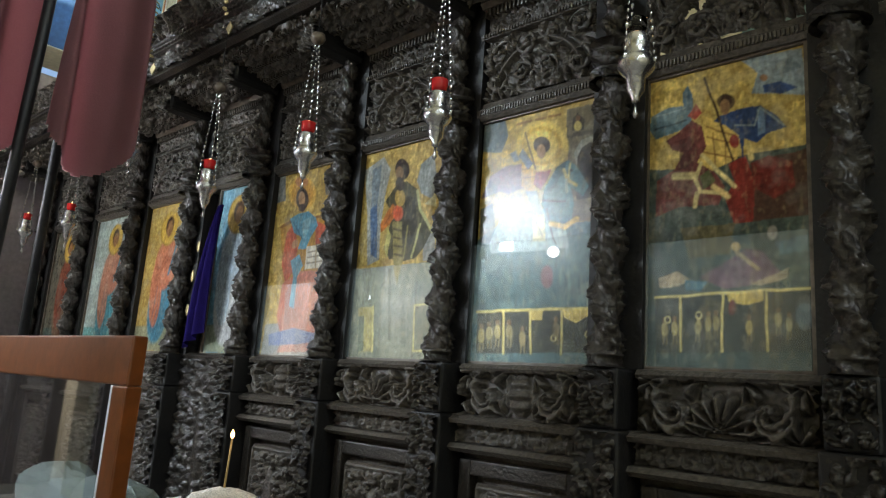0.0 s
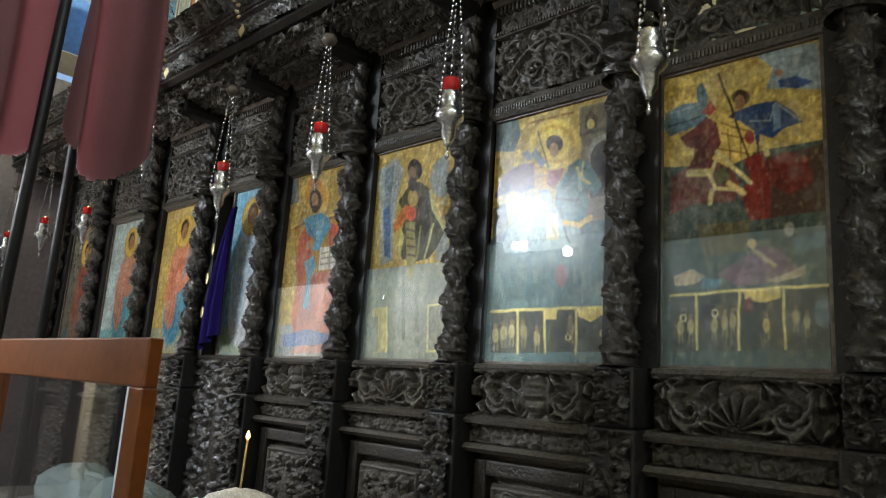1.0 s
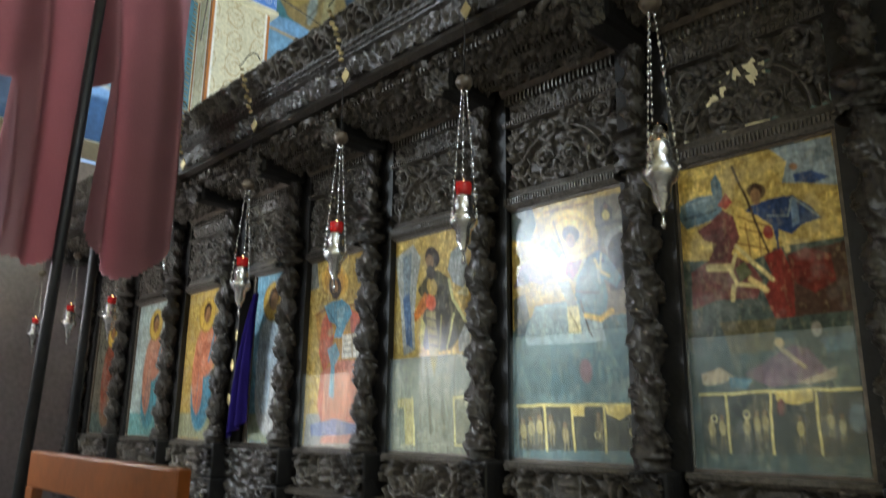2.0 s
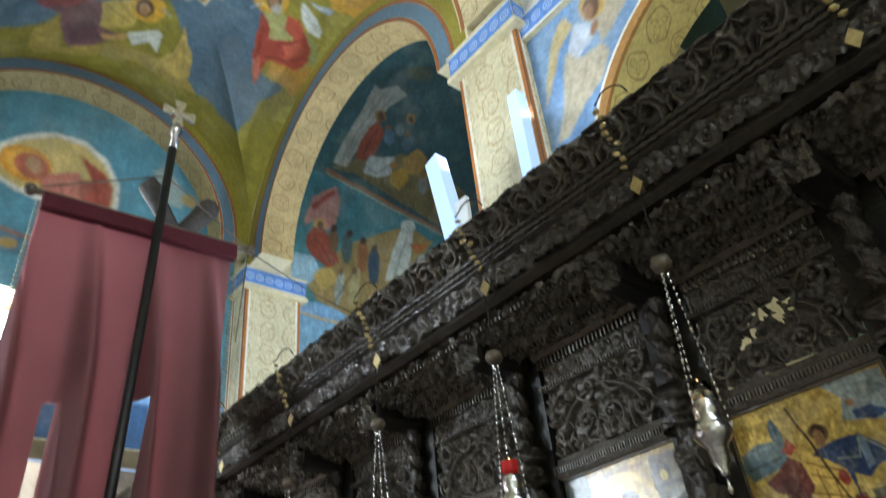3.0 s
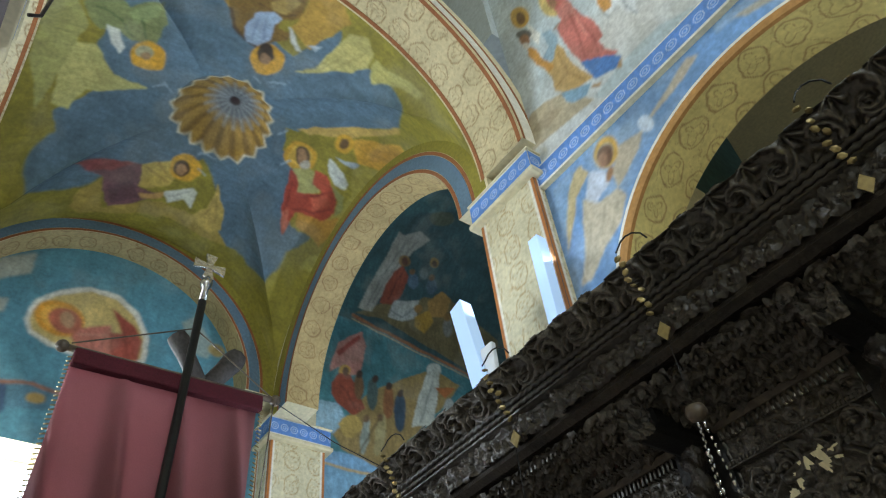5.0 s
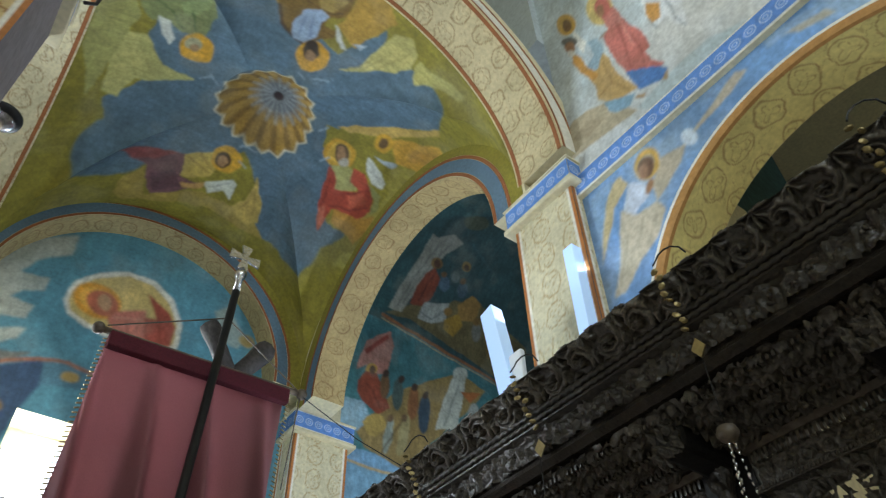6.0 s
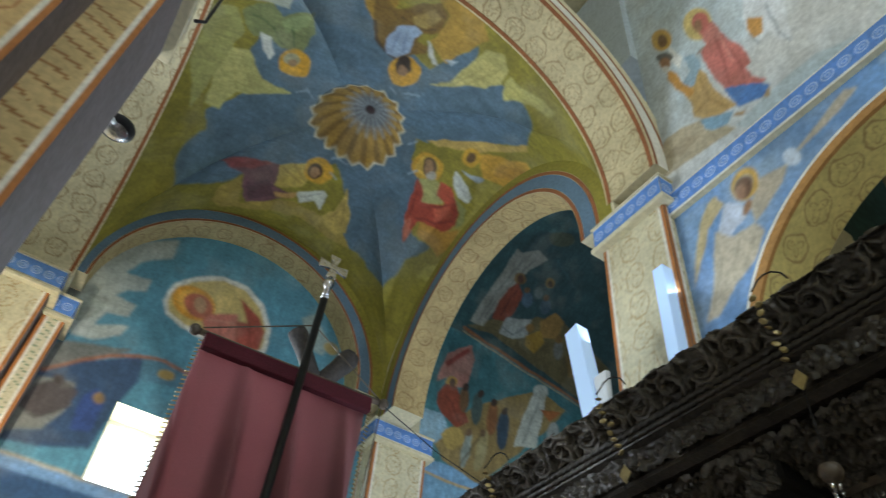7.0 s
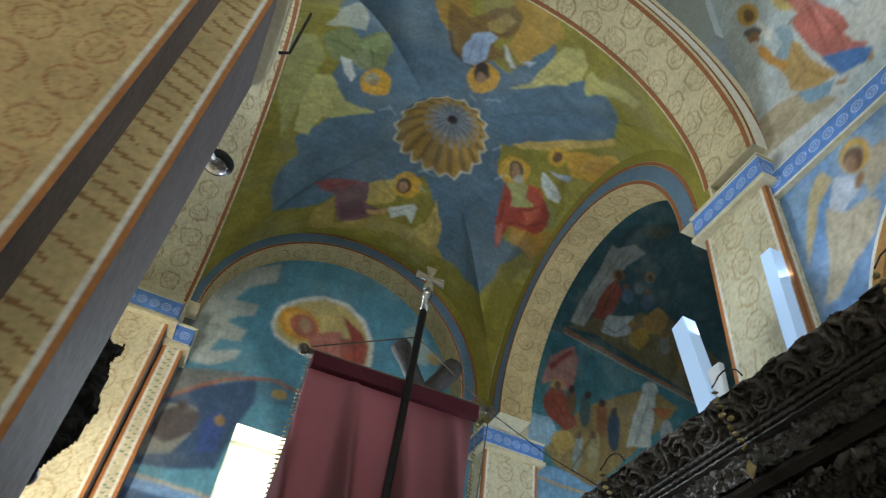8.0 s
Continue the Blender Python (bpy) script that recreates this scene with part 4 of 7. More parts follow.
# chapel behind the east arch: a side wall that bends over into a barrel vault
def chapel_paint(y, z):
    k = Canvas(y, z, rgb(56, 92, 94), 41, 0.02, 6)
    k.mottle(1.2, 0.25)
    k.box(1.0, 3.6, 6, 6.5, rgb(122, 164, 190))
    k.box(1.0, 6.66, 6, 8.95, rgb(72, 126, 132))
    k.box(1.0, 6.45, 6, 6.66, rgb(126, 170, 204))
    k.line(1, 6.44, 6, 6.44, 0.04, rgb(196, 170, 120))
    k.poly([(1.869, 9.021), (2.111, 10.2), (2.331, 11.089), (3.325, 11.587), (4.454, 10.914), (4.992, 9.071), (4.281, 8.661)], rgb(50, 78, 80))
    k.poly([(1.781, 9.088), (2.263, 9.176), (4.292, 8.737), (4.708, 9.072), (4.677, 9.564), (3.511, 9.94), (2.997, 9.799), (2.74, 9.506), (2.317, 9.494)], rgb(116, 100, 60), 0.8)
    k.poly([(1.827, 9.207), (2.099, 9.243), (2.324, 9.89), (2.541, 10.465), (2.754, 10.751), (2.526, 10.832), (2.29, 10.655), (2.167, 10.686), (2.124, 10.303), (1.989, 9.762)], rgb(160, 158, 146), 0.85)
    k.line(1.984, 9.317, 2.371, 10.598, 0.0295, rgb(110, 112, 106), 0.7)
    k.line(2.073, 9.401, 2.545, 10.688, 0.0297, rgb(110, 112, 106), 0.7)
    k.ellipse(2.443, 10.259, 0.111, 0.101, rgb(130, 100, 52), -161, 0.9)
    k.poly([(2.204, 9.432), (2.228, 9.657), (2.329, 10.038), (2.44, 10.179), (2.631, 10.006), (2.553, 9.633), (2.428, 9.467)], rgb(130, 66, 46))
    k.ellipse(2.455, 10.254, 0.074, 0.06, rgb(90, 60, 44), 112)
    k.line(2.357, 9.559, 2.468, 10.042, 0.03, rgb(84, 40, 32), 0.7)
    k.poly([(2.38, 9.241), (2.464, 9.55), (2.93, 9.724), (2.929, 9.408), (2.673, 9.252)], rgb(156, 160, 154))
    k.line(2.424, 9.367, 2.663, 9.328, 0.0297, rgb(110, 116, 116), 0.8)
    k.line(2.663, 9.328, 2.911, 9.619, 0.0297, rgb(110, 116, 116), 0.8)
    k.ellipse(2.723, 9.992, 0.139, 0.103, rgb(78, 100, 116), 104)
    k.ellipse(3.093, 10.032, 0.13, 0.105, rgb(74, 94, 106), 104)
    k.ellipse(2.87, 10.195, 0.102, 0.082, rgb(96, 110, 110), 110)
    k.ellipse(2.663, 10.136, 0.061, 0.055, rgb(110, 84, 56), -154)
    k.ellipse(3.041, 10.181, 0.062, 0.056, rgb(110, 84, 56), -158)
    k.ellipse(2.994, 10.432, 0.091, 0.084, rgb(140, 112, 56), -172)
    k.ellipse(3.002, 10.415, 0.056, 0.05, rgb(80, 60, 44), 123)
    k.poly([(3.094, 9.766), (3.32, 10.018), (3.531, 9.947), (3.502, 9.619), (3.173, 9.499)], rgb(146, 114, 62))
    k.poly([(2.895, 9.415), (3.152, 9.61), (3.289, 9.462), (3.127, 9.182), (2.908, 9.251)], rgb(158, 126, 52))
    k.ellipse(2.94, 9.58, 0.088, 0.072, rgb(140, 108, 60), -140)
    k.ellipse(3.576, 9.448, 0.174, 0.097, rgb(120, 120, 112), 93)
    k.ellipse(3.543, 9.634, 0.079, 0.064, rgb(128, 100, 56), -141)
    k.poly([(3.735, 9.426), (4.007, 9.474), (4.145, 9.174), (3.871, 9.074)], rgb(132, 104, 56), 0.8)
    k.ellipse(2.771, 11.173, 0.228, 0.136, rgb(98, 94, 54), -161, 0.5)
    k.line(2.918, 10.817, 3.504, 10.539, 0.0386, rgb(60, 90, 96), 0.7)
    k.poly([(1.622, 8.974), (4.305, 8.679), (3.554, 8.053), (1.778, 7.838), (1.448, 8.223)], rgb(70, 120, 126))
    k.line(1.766, 9.042, 4.282, 8.671, 0.06, rgb(146, 96, 62))
    k.line(1.752, 8.985, 4.229, 8.61, 0.0207, rgb(196, 170, 120), 0.8)
    k.poly([(2.711, 8.196), (3.307, 8.572), (3.811, 8.41), (3.554, 8.053), (2.882, 7.309), (2.196, 6.558), (1.594, 6.704), (1.402, 6.973), (1.682, 7.247), (2.058, 7.752)], rgb(150, 128, 80))
    k.poly([(1.421, 8.131), (1.542, 8.469), (1.953, 8.819), (2.013, 8.559), (1.894, 8.0), (1.685, 7.899), (1.639, 8.098), (1.388, 7.88)], rgb(182, 128, 116))
    k.poly([(1.495, 8.283), (1.906, 8.748), (1.926, 8.672), (1.534, 8.207)], rgb(152, 72, 62))
    k.poly([(1.218, 7.364), (1.548, 7.395), (1.655, 7.166), (1.464, 6.91), (1.18, 6.929)], rgb(146, 180, 196))
    k.ellipse(1.638, 7.978, 0.128, 0.087, rgb(200, 154, 60), -126)
    k.poly([(1.427, 7.703), (1.545, 7.912), (1.732, 7.937), (1.842, 7.738), (1.975, 7.442), (1.772, 7.279), (1.548, 7.377), (1.439, 7.52)], rgb(146, 74, 54))
    k.ellipse(1.657, 7.976, 0.084, 0.053, rgb(100, 66, 46), 72)
    k.line(1.574, 7.731, 1.819, 7.385, 0.0281, rgb(96, 46, 36), 0.7)
    k.poly([(1.523, 7.067), (1.682, 7.264), (1.881, 7.291), (1.922, 7.111), (1.768, 6.921), (1.62, 6.921)], rgb(180, 154, 86))
    k.ellipse(1.88, 7.781, 0.234, 0.083, rgb(116, 88, 60), 86)
    k.ellipse(2.105, 7.732, 0.292, 0.093, rgb(80, 98, 94), 85)
    k.ellipse(2.387, 7.685, 0.311, 0.094, rgb(140, 94, 60), 84)
    k.ellipse(2.579, 7.568, 0.346, 0.103, rgb(58, 76, 90), 84)
    k.ellipse(2.218, 7.083, 0.36, 0.084, rgb(168, 156, 110), 77)
    k.ellipse(1.965, 7.013, 0.311, 0.067, rgb(150, 160, 150), 80)
    k.ellipse(1.894, 8.0, 0.078, 0.051, rgb(70, 54, 44), 63)
    k.ellipse(2.162, 8.005, 0.079, 0.051, rgb(70, 54, 44), 62)
    k.ellipse(2.411, 7.963, 0.079, 0.051, rgb(70, 54, 44), 60)
    k.ellipse(2.612, 7.902, 0.08, 0.051, rgb(70, 54, 44), -121)
    k.ellipse(2.231, 7.37, 0.073, 0.049, rgb(120, 96, 70), -121)
    k.ellipse(1.99, 7.285, 0.071, 0.048, rgb(120, 96, 70), 60)
    k.line(1.852, 6.691, 2.037, 7.038, 0.0253, rgb(90, 80, 54), 0.8)
    k.line(2.037, 7.038, 2.23, 7.352, 0.0253, rgb(90, 80, 54), 0.8)
    k.ellipse(3.305, 8.55, 0.188, 0.111, rgb(190, 196, 186), -135)
    k.poly([(3.147, 8.436), (3.437, 8.602), (3.32, 8.046), (3.189, 7.505), (2.773, 7.361), (2.935, 7.905)], rgb(192, 196, 184))
    k.line(3.259, 8.325, 2.945, 7.485, 0.0314, rgb(140, 146, 140), 0.7)
    k.poly([(3.288, 8.214), (3.716, 8.334), (3.474, 8.063)], rgb(176, 108, 62))
    k.ellipse(3.525, 7.829, 0.272, 0.116, rgb(170, 176, 170), 76)
    k.brush(0.24, 8, 2)
    k.mottle(4, 0.25, 3)
    return k.c


yy, ss = np.meshgrid(np.linspace(1.2, 5.4, 270), np.concatenate([np.linspace(3.6, 6.2, 40), np.linspace(6.22, 12.0, 520), np.linspace(12.05, 15.8, 40)]))
ang = np.clip((ss - 8.6) / 2.3, 0, math.pi)
cx_ = np.where(ss < 8.6, XL + 0.004, XL + 2.304 - 2.3 * np.cos(ang))
cz_ = np.where(ss < 8.6, ss, 8.6 + 2.3 * np.sin(ang))
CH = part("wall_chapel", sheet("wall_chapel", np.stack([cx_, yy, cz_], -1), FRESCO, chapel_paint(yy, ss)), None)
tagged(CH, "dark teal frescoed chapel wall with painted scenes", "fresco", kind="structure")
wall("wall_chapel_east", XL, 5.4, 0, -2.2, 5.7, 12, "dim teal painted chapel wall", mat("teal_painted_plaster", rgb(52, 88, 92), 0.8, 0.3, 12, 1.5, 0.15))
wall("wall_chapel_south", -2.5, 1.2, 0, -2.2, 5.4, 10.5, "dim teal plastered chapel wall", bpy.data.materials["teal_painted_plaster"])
wall("wall_sanctuary_side", -2.196, 1.2, 0, -2.15, 3.58, 8.0, "cream plastered side wall of the sanctuary", PLASTER)
wall("wall_over_arch", XL, 0.45, 8.78, -2.2, 0.98, 10.9, "pale blue plaster above an arch", mat("pale_blue_plaster", rgb(186, 196, 200), 0.8, 0.12, 20, 2.0, 0.15))

# nave east wall with the sanctuary arch
AX, AZ, AR = -0.4, 4.4, 1.45


def nave_paint(a, b):
    x, z = a + XS - 0.05, b + 3.4
    k = Canvas(x, z, rgb(112, 152, 200), 51, 0.012, 6)
    k.mottle(1.4, 0.2)
    k.put(np.clip((fbm(x, z, 1.8, 53) - 0.5) * 4, 0, 1), rgb(168, 190, 208), 0.6)
    up = (z > 6.45).astype(float)
    k.put(up, rgb(206, 212, 214))
    k.put(up * np.clip((fbm(x, z, 1.2, 57) - 0.42) * 4, 0, 1), rgb(222, 222, 218), 0.8)
    k.put(up * np.clip((z - 7.6 - 0.4 * x) * 1.5, 0, 1), rgb(150, 190, 206), 0.25)
    k.poly([(-3.143, 11.281), (-2.881, 11.534), (-2.29, 10.345), (-2.568, 9.908), (-2.528, 9.503), (-2.732, 9.627), (-2.88, 10.239)], rgb(124, 178, 202))
    k.poly([(-2.481, 10.208), (-2.291, 9.618), (-2.22, 8.866), (-2.211, 8.282), (-2.486, 8.877), (-2.593, 9.532)], rgb(228, 230, 230))
    k.poly([(-2.149, 8.765), (-1.899, 8.756), (-1.875, 8.046), (-1.899, 7.483), (-2.185, 7.186), (-2.242, 7.708)], rgb(190, 198, 200), 0.7)
    k.poly([(-1.452, 6.688), (-1.099, 6.737), (-0.731, 6.733), (-0.372, 6.531), (-0.507, 6.411), (-0.964, 6.485), (-1.373, 6.557)], rgb(168, 196, 206), 0.5)
    k.poly([(-2.249, 7.109), (-2.105, 7.228), (-1.934, 7.208), (-1.666, 7.065), (-1.46, 6.658), (-1.575, 6.672), (-1.994, 6.757), (-2.193, 6.764), (-2.239, 6.891)], rgb(182, 170, 144))
    k.poly([(-2.181, 7.012), (-1.928, 7.072), (-1.762, 6.925), (-1.973, 6.856)], rgb(160, 146, 120), 0.7)
    k.ellipse(-1.873, 8.718, 0.248, 0.1, rgb(204, 164, 84), 104)
    k.ellipse(-1.864, 8.68, 0.129, 0.052, rgb(122, 92, 62), 98)
    k.poly([(-1.819, 8.495), (-1.708, 8.132), (-1.774, 7.991), (-1.835, 8.249)], rgb(228, 228, 222))
    k.poly([(-1.696, 8.116), (-1.585, 8.021), (-1.555, 7.81), (-1.617, 7.597), (-1.734, 7.597), (-1.785, 7.761), (-1.677, 7.828)], rgb(152, 178, 194))
    k.poly([(-1.591, 7.74), (-1.543, 7.594), (-1.518, 7.279), (-1.386, 6.894), (-1.536, 6.951), (-1.674, 7.032), (-1.769, 7.189), (-1.762, 7.406), (-1.819, 7.668), (-1.681, 7.586)], rgb(192, 160, 104))
    k.line(-1.612, 7.59, -1.593, 7.239, 0.0214, rgb(150, 116, 66), 0.7)
    k.line(-1.593, 7.239, -1.469, 6.971, 0.0214, rgb(150, 116, 66), 0.7)
    k.line(-1.761, 7.224, -1.626, 7.236, 0.0205, rgb(150, 116, 66), 0.7)
    k.poly([(-1.901, 8.188), (-1.816, 7.966), (-1.783, 7.769), (-1.687, 7.497), (-1.769, 7.499), (-1.858, 7.758), (-1.927, 8.012)], rgb(200, 148, 76))
    k.ellipse(-1.894, 8.389, 0.171, 0.049, rgb(106, 106, 102), 119)
    k.ellipse(-1.905, 8.292, 0.128, 0.053, rgb(154, 114, 84), 108)
    k.ellipse(-1.91, 8.18, 0.083, 0.033, rgb(200, 196, 188), 112)
    k.poly([(-1.736, 7.098), (-1.424, 6.865), (-1.505, 6.782), (-1.653, 6.85), (-1.708, 6.938)], rgb(132, 168, 192))
    k.ellipse(-1.458, 8.395, 0.327, 0.135, rgb(210, 188, 122), 101)
    k.poly([(-1.471, 8.276), (-1.322, 8.236), (-1.251, 7.779), (-1.165, 7.499), (-1.146, 7.234), (-1.207, 7.228), (-1.178, 7.053), (-1.096, 6.9), (-1.196, 6.887), (-1.353, 7.066), (-1.441, 7.206), (-1.484, 7.42), (-1.517, 7.706), (-1.533, 7.935), (-1.454, 7.977)], rgb(200, 120, 110))
    k.ellipse(-1.426, 8.378, 0.196, 0.081, rgb(196, 112, 102), 100)
    k.ellipse(-1.461, 8.352, 0.111, 0.043, rgb(164, 124, 94), 92)
    k.line(-1.349, 7.98, -1.359, 7.534, 0.022, rgb(156, 78, 74), 0.7)
    k.line(-1.359, 7.534, -1.382, 7.192, 0.022, rgb(156, 78, 74), 0.7)
    k.line(-1.289, 7.681, -1.229, 7.305, 0.0208, rgb(156, 78, 74), 0.7)
    k.line(-1.229, 7.305, -1.269, 7.044, 0.0208, rgb(156, 78, 74), 0.7)
    k.line(-1.309, 7.95, -1.288, 7.435, 0.0218, rgb(226, 160, 146), 0.6)
    k.line(-1.489, 7.975, -1.548, 7.966, 0.0298, rgb(150, 110, 80), 0.9)
    k.poly([(-1.45, 7.218), (-1.147, 6.917), (-1.093, 6.812), (-1.176, 6.738), (-1.38, 6.853), (-1.408, 6.997)], rgb(84, 130, 194))
    k.poly([(-1.18, 6.743), (-1.089, 6.807), (-1.132, 6.682)], rgb(172, 142, 102))
    k.poly([(-1.417, 6.824), (-1.339, 6.762), (-1.37, 6.735), (-1.443, 6.814)], rgb(172, 142, 102))
    k.poly([(-0.953, 8.287), (-0.69, 7.819), (-0.778, 7.25), (-0.803, 7.047), (-0.894, 7.239), (-0.904, 7.398), (-1.027, 7.381), (-1.06, 7.589), (-1.083, 7.779)], rgb(228, 231, 233))
    k.poly([(-1.037, 7.81), (-0.917, 7.639), (-0.971, 7.452), (-1.06, 7.479), (-1.076, 7.665)], rgb(206, 152, 82))
    k.line(-0.862, 7.581, -0.855, 7.274, 0.0192, rgb(150, 160, 166), 0.8)
    k.line(-0.855, 7.274, -0.818, 7.087, 0.0192, rgb(150, 160, 166), 0.8)
    k.line(-1.077, 7.594, -1.031, 7.368, 0.0199, rgb(150, 160, 166), 0.8)
    k.line(-0.853, 7.776, -0.866, 7.486, 0.0199, rgb(150, 160, 166), 0.8)
    k.poly([(-2.112, 6.186), (-1.873, 6.172), (-1.998, 5.886), (-2.152, 5.581)], rgb(150, 182, 212), 0.5)
    k.poly([(-0.419, 6.285), (-0.025, 6.145), (-0.086, 6.091), (-0.428, 6.149)], rgb(168, 192, 214), 0.5)
    k.poly([(-0.301, 6.152), (-0.021, 6.064), (0.014, 5.973), (-0.215, 6.064)], rgb(200, 182, 132), 0.7)
    k.poly([(-1.802, 6.153), (-1.751, 6.01), (-1.928, 5.89), (-2.031, 5.665), (-2.151, 5.454), (-2.089, 5.712), (-1.983, 6.003), (-1.88, 6.144)], rgb(198, 182, 140))
    k.poly([(-1.419, 5.999), (-1.233, 5.941), (-0.951, 6.068), (-0.677, 6.191), (-0.6, 6.128), (-0.777, 6.034), (-1.026, 5.983), (-1.203, 5.929), (-1.297, 5.812), (-1.451, 5.711), (-1.572, 5.639), (-1.56, 5.813)], rgb(194, 180, 152), 0.9)
    k.poly([(-1.882, 5.819), (-1.745, 5.67), (-1.569, 5.649), (-1.517, 5.532), (-1.642, 5.352), (-1.814, 5.268), (-2.022, 5.09), (-2.131, 5.112), (-2.02, 5.312), (-1.951, 5.601)], rgb(194, 184, 162))
    k.line(-1.824, 5.676, -1.953, 5.373, 0.0208, rgb(156, 146, 126), 0.6)
    k.line(-1.953, 5.373, -2.053, 5.174, 0.0208, rgb(156, 146, 126), 0.6)
    k.line(-1.709, 5.609, -1.82, 5.382, 0.0201, rgb(156, 146, 126), 0.6)
    k.line(-1.592, 5.567, -1.724, 5.362, 0.0195, rgb(156, 146, 126), 0.6)
    k.poly([(-1.751, 6.01), (-1.619, 5.906), (-1.612, 5.736), (-1.706, 5.72), (-1.77, 5.679), (-1.861, 5.794)], rgb(200, 210, 226))
    k.ellipse(-1.545, 6.045, 0.156, 0.115, rgb(206, 168, 86), 92)
    k.ellipse(-1.56, 6.027, 0.108, 0.081, rgb(168, 176, 180), 83)
    k.ellipse(-1.562, 6.021, 0.105, 0.079, rgb(112, 84, 66), 87)
    k.ellipse(-1.593, 6.005, 0.069, 0.047, rgb(158, 122, 98), 75)
    k.ellipse(-1.584, 5.822, 0.067, 0.036, rgb(158, 120, 88), 59)
    k.ellipse(-1.162, 5.965, 0.101, 0.058, rgb(204, 218, 232), 108)
    k.brush(0.14, 8, 2)
    k.mottle(6, 0.08, 3)
    return k.c


plane("wall_nave_east", (XS - 0.05, YC, 3.4), (4.2, 0, 0), (0, 0, 7.2), 340, 560, nave_paint,
      keep_fn=lambda x, y, z: ~((np.hypot(x - AX, z - AZ) < AR) | ((np.abs(x - AX) < AR) & (z < AZ))))
tagged(bpy.data.objects["wall_nave_east"], "pale blue frescoed wall with a robed winged shape", "fresco", kind="structure")
sa = arch("arch_sanctuary", "y", AX, AZ, AR, 0.25, YC + 0.02, YC + 0.45, "olive painted sanctuary arch with an orange edge", None, rgb(206, 192, 122), 33)
part("painted_band", arc_prism("y", AX, AZ, AR - 0.01, AR + 0.06, YC - 0.012, YC + 0.02), mat("orange_painted_line", rgb(172, 126, 70), 0.8, 0.15, 30, 5), sa)
part("painted_band", arc_prism("y", AX, AZ, AR + 0.06, AR + 0.085, YC - 0.012, YC + 0.02), WHITE_LINE, sa)
bd = part("border", box_bm(XS - 0.05, YC - 0.05, 6.24, 2.0, YC, 6.48), PLASTER)
tagged(bd, "blue painted string course with pale rings", "border", kind="structure")
plane("painted_border", (XS - 0.05, YC - 0.054, 6.24), (4.1, 0, 0), (0, 0, 0.24), 400, 26, lambda a, b: band_paint(a, b, 0.24), bd)


def apse_paint(a, b):
    k = Canvas(a, b, rgb(108, 140, 138), 61, 0.05, 2)
    k.mottle(1.0, 0.3)
    k.put(np.clip((fbm(a, b, 1.4, 63) - 0.5) * 5, 0, 1), rgb(170, 190, 190), 0.6)
    k.ellipse(2.4, 3.1, 0.35, 0.8, rgb(206, 150, 60), 10)
    return k.c


plane("wall_apse", (-2.4, 3.6, 2.5), (6.0, 0, 0), (0, 0, 5.0), 160, 140, apse_paint)
tagged(bpy.data.objects["wall_apse"], "grey-green frescoed apse wall", "fresco", kind="structure")

# ---- the icon screen ----
COLS = [-0.48, -1.375, -2.3, -3.22, -4.12, -5.02, -6.0, -7.1, -8.15]
X0, X1 = -8.72, 1.4


def relief(name, x0, z0, x1, z1, y, depth, cell, seed, res=0.008, shape=None, parent=None, material=None, pierce=None, normal=(0, -1, 0), lean=0.0):
    """A carved board in the plane of the screen; its carving stands out towards the nave."""
    nu, nv = max(int((x1 - x0) / res), 4), max(int((z1 - z0) / res), 4)
    a, b = np.meshgrid(np.linspace(0, x1 - x0, nu), np.linspace(0, z1 - z0, nv))
    h = carving(a, b, cell, seed)
    if shape is not None:
        h = shape(a, b, h)
    xyz = np.stack([x0 + a, y - depth * h - lean * b, z0 + b], -1)
    keep = None
    if pierce is not None:
        keep = pierce(a, b, h)[:-1, :-1]
    return part(name, sheet(name, xyz, material or WOOD, None, keep), None, parent)


def moulding(name, x0, x1, profile, parent, material=None):
    """A run of moulding along the screen from (y, z) pairs."""
    bm = bmesh.new()
    ends = [[bm.verts.new((x, y, z)) for y, z in profile] for x in (x0, x1)]
    n = len(profile)
    for k in range(n):
        bm.faces.new((ends[0][k], ends[1][k], ends[1][(k + 1) % n], ends[0][(k + 1) % n]))
    bm.faces.new(ends[0])
    bm.faces.new(list(reversed(ends[1])))
    bmesh.ops.recalc_face_normals(bm, faces=bm.faces)
    return part(name, bm, material or WOOD, parent)


def dentils(x0, x1, y, z, w, h, d, gap, parent):
    bm = bmesh.new()
    x = x0
    while x < x1:
        box_bm(x, y - d, z, x + w, y, z + h, bm=bm)
        x += w + gap
    return tagged(part("dentil_moulding", bm, WOOD, parent), kind="stuff")


SCREEN = empty("icon_screen", (0, 0, 0), "dark carved wooden icon screen with twisted columns", "icon screen")


def rinceau(a, b, h, period, seed):
    """Height (0 to 1) of a running acanthus scroll that fills a band of height h."""
    rng = np.random.default_rng(seed)
    jit = rng.uniform(-0.5, 0.5, 64)
    a = a + 0.02 * (lattice(a, b, 9, seed) - 0.5)
    b = b + 0.02 * (lattice(a, b, 9, seed + 3) - 0.5)
    i = np.floor(a / period).astype(int)
    u, v = a - (i + 0.5) * period, (b - h * 0.5) * np.where(i % 2, 1, -1)
    r, th = np.hypot(u / (period * 0.5), v / (h * 0.5)) + 1e-4, np.arctan2(v, u)
    wind = th - 3.1 * np.log(r + 0.12) + jit[i % 64]
    bar = np.clip(np.cos(wind) * 1.7 + 0.35 * np.cos(7 * th + 11 * r), 0, 1) ** 0.6
    groove = 1 - 0.45 * np.exp(-((np.sin(wind) / 0.22) ** 2)) * (np.cos(wind) > 0)
    scroll = bar * groove * np.clip((1.12 - r) * 6, 0, 1)
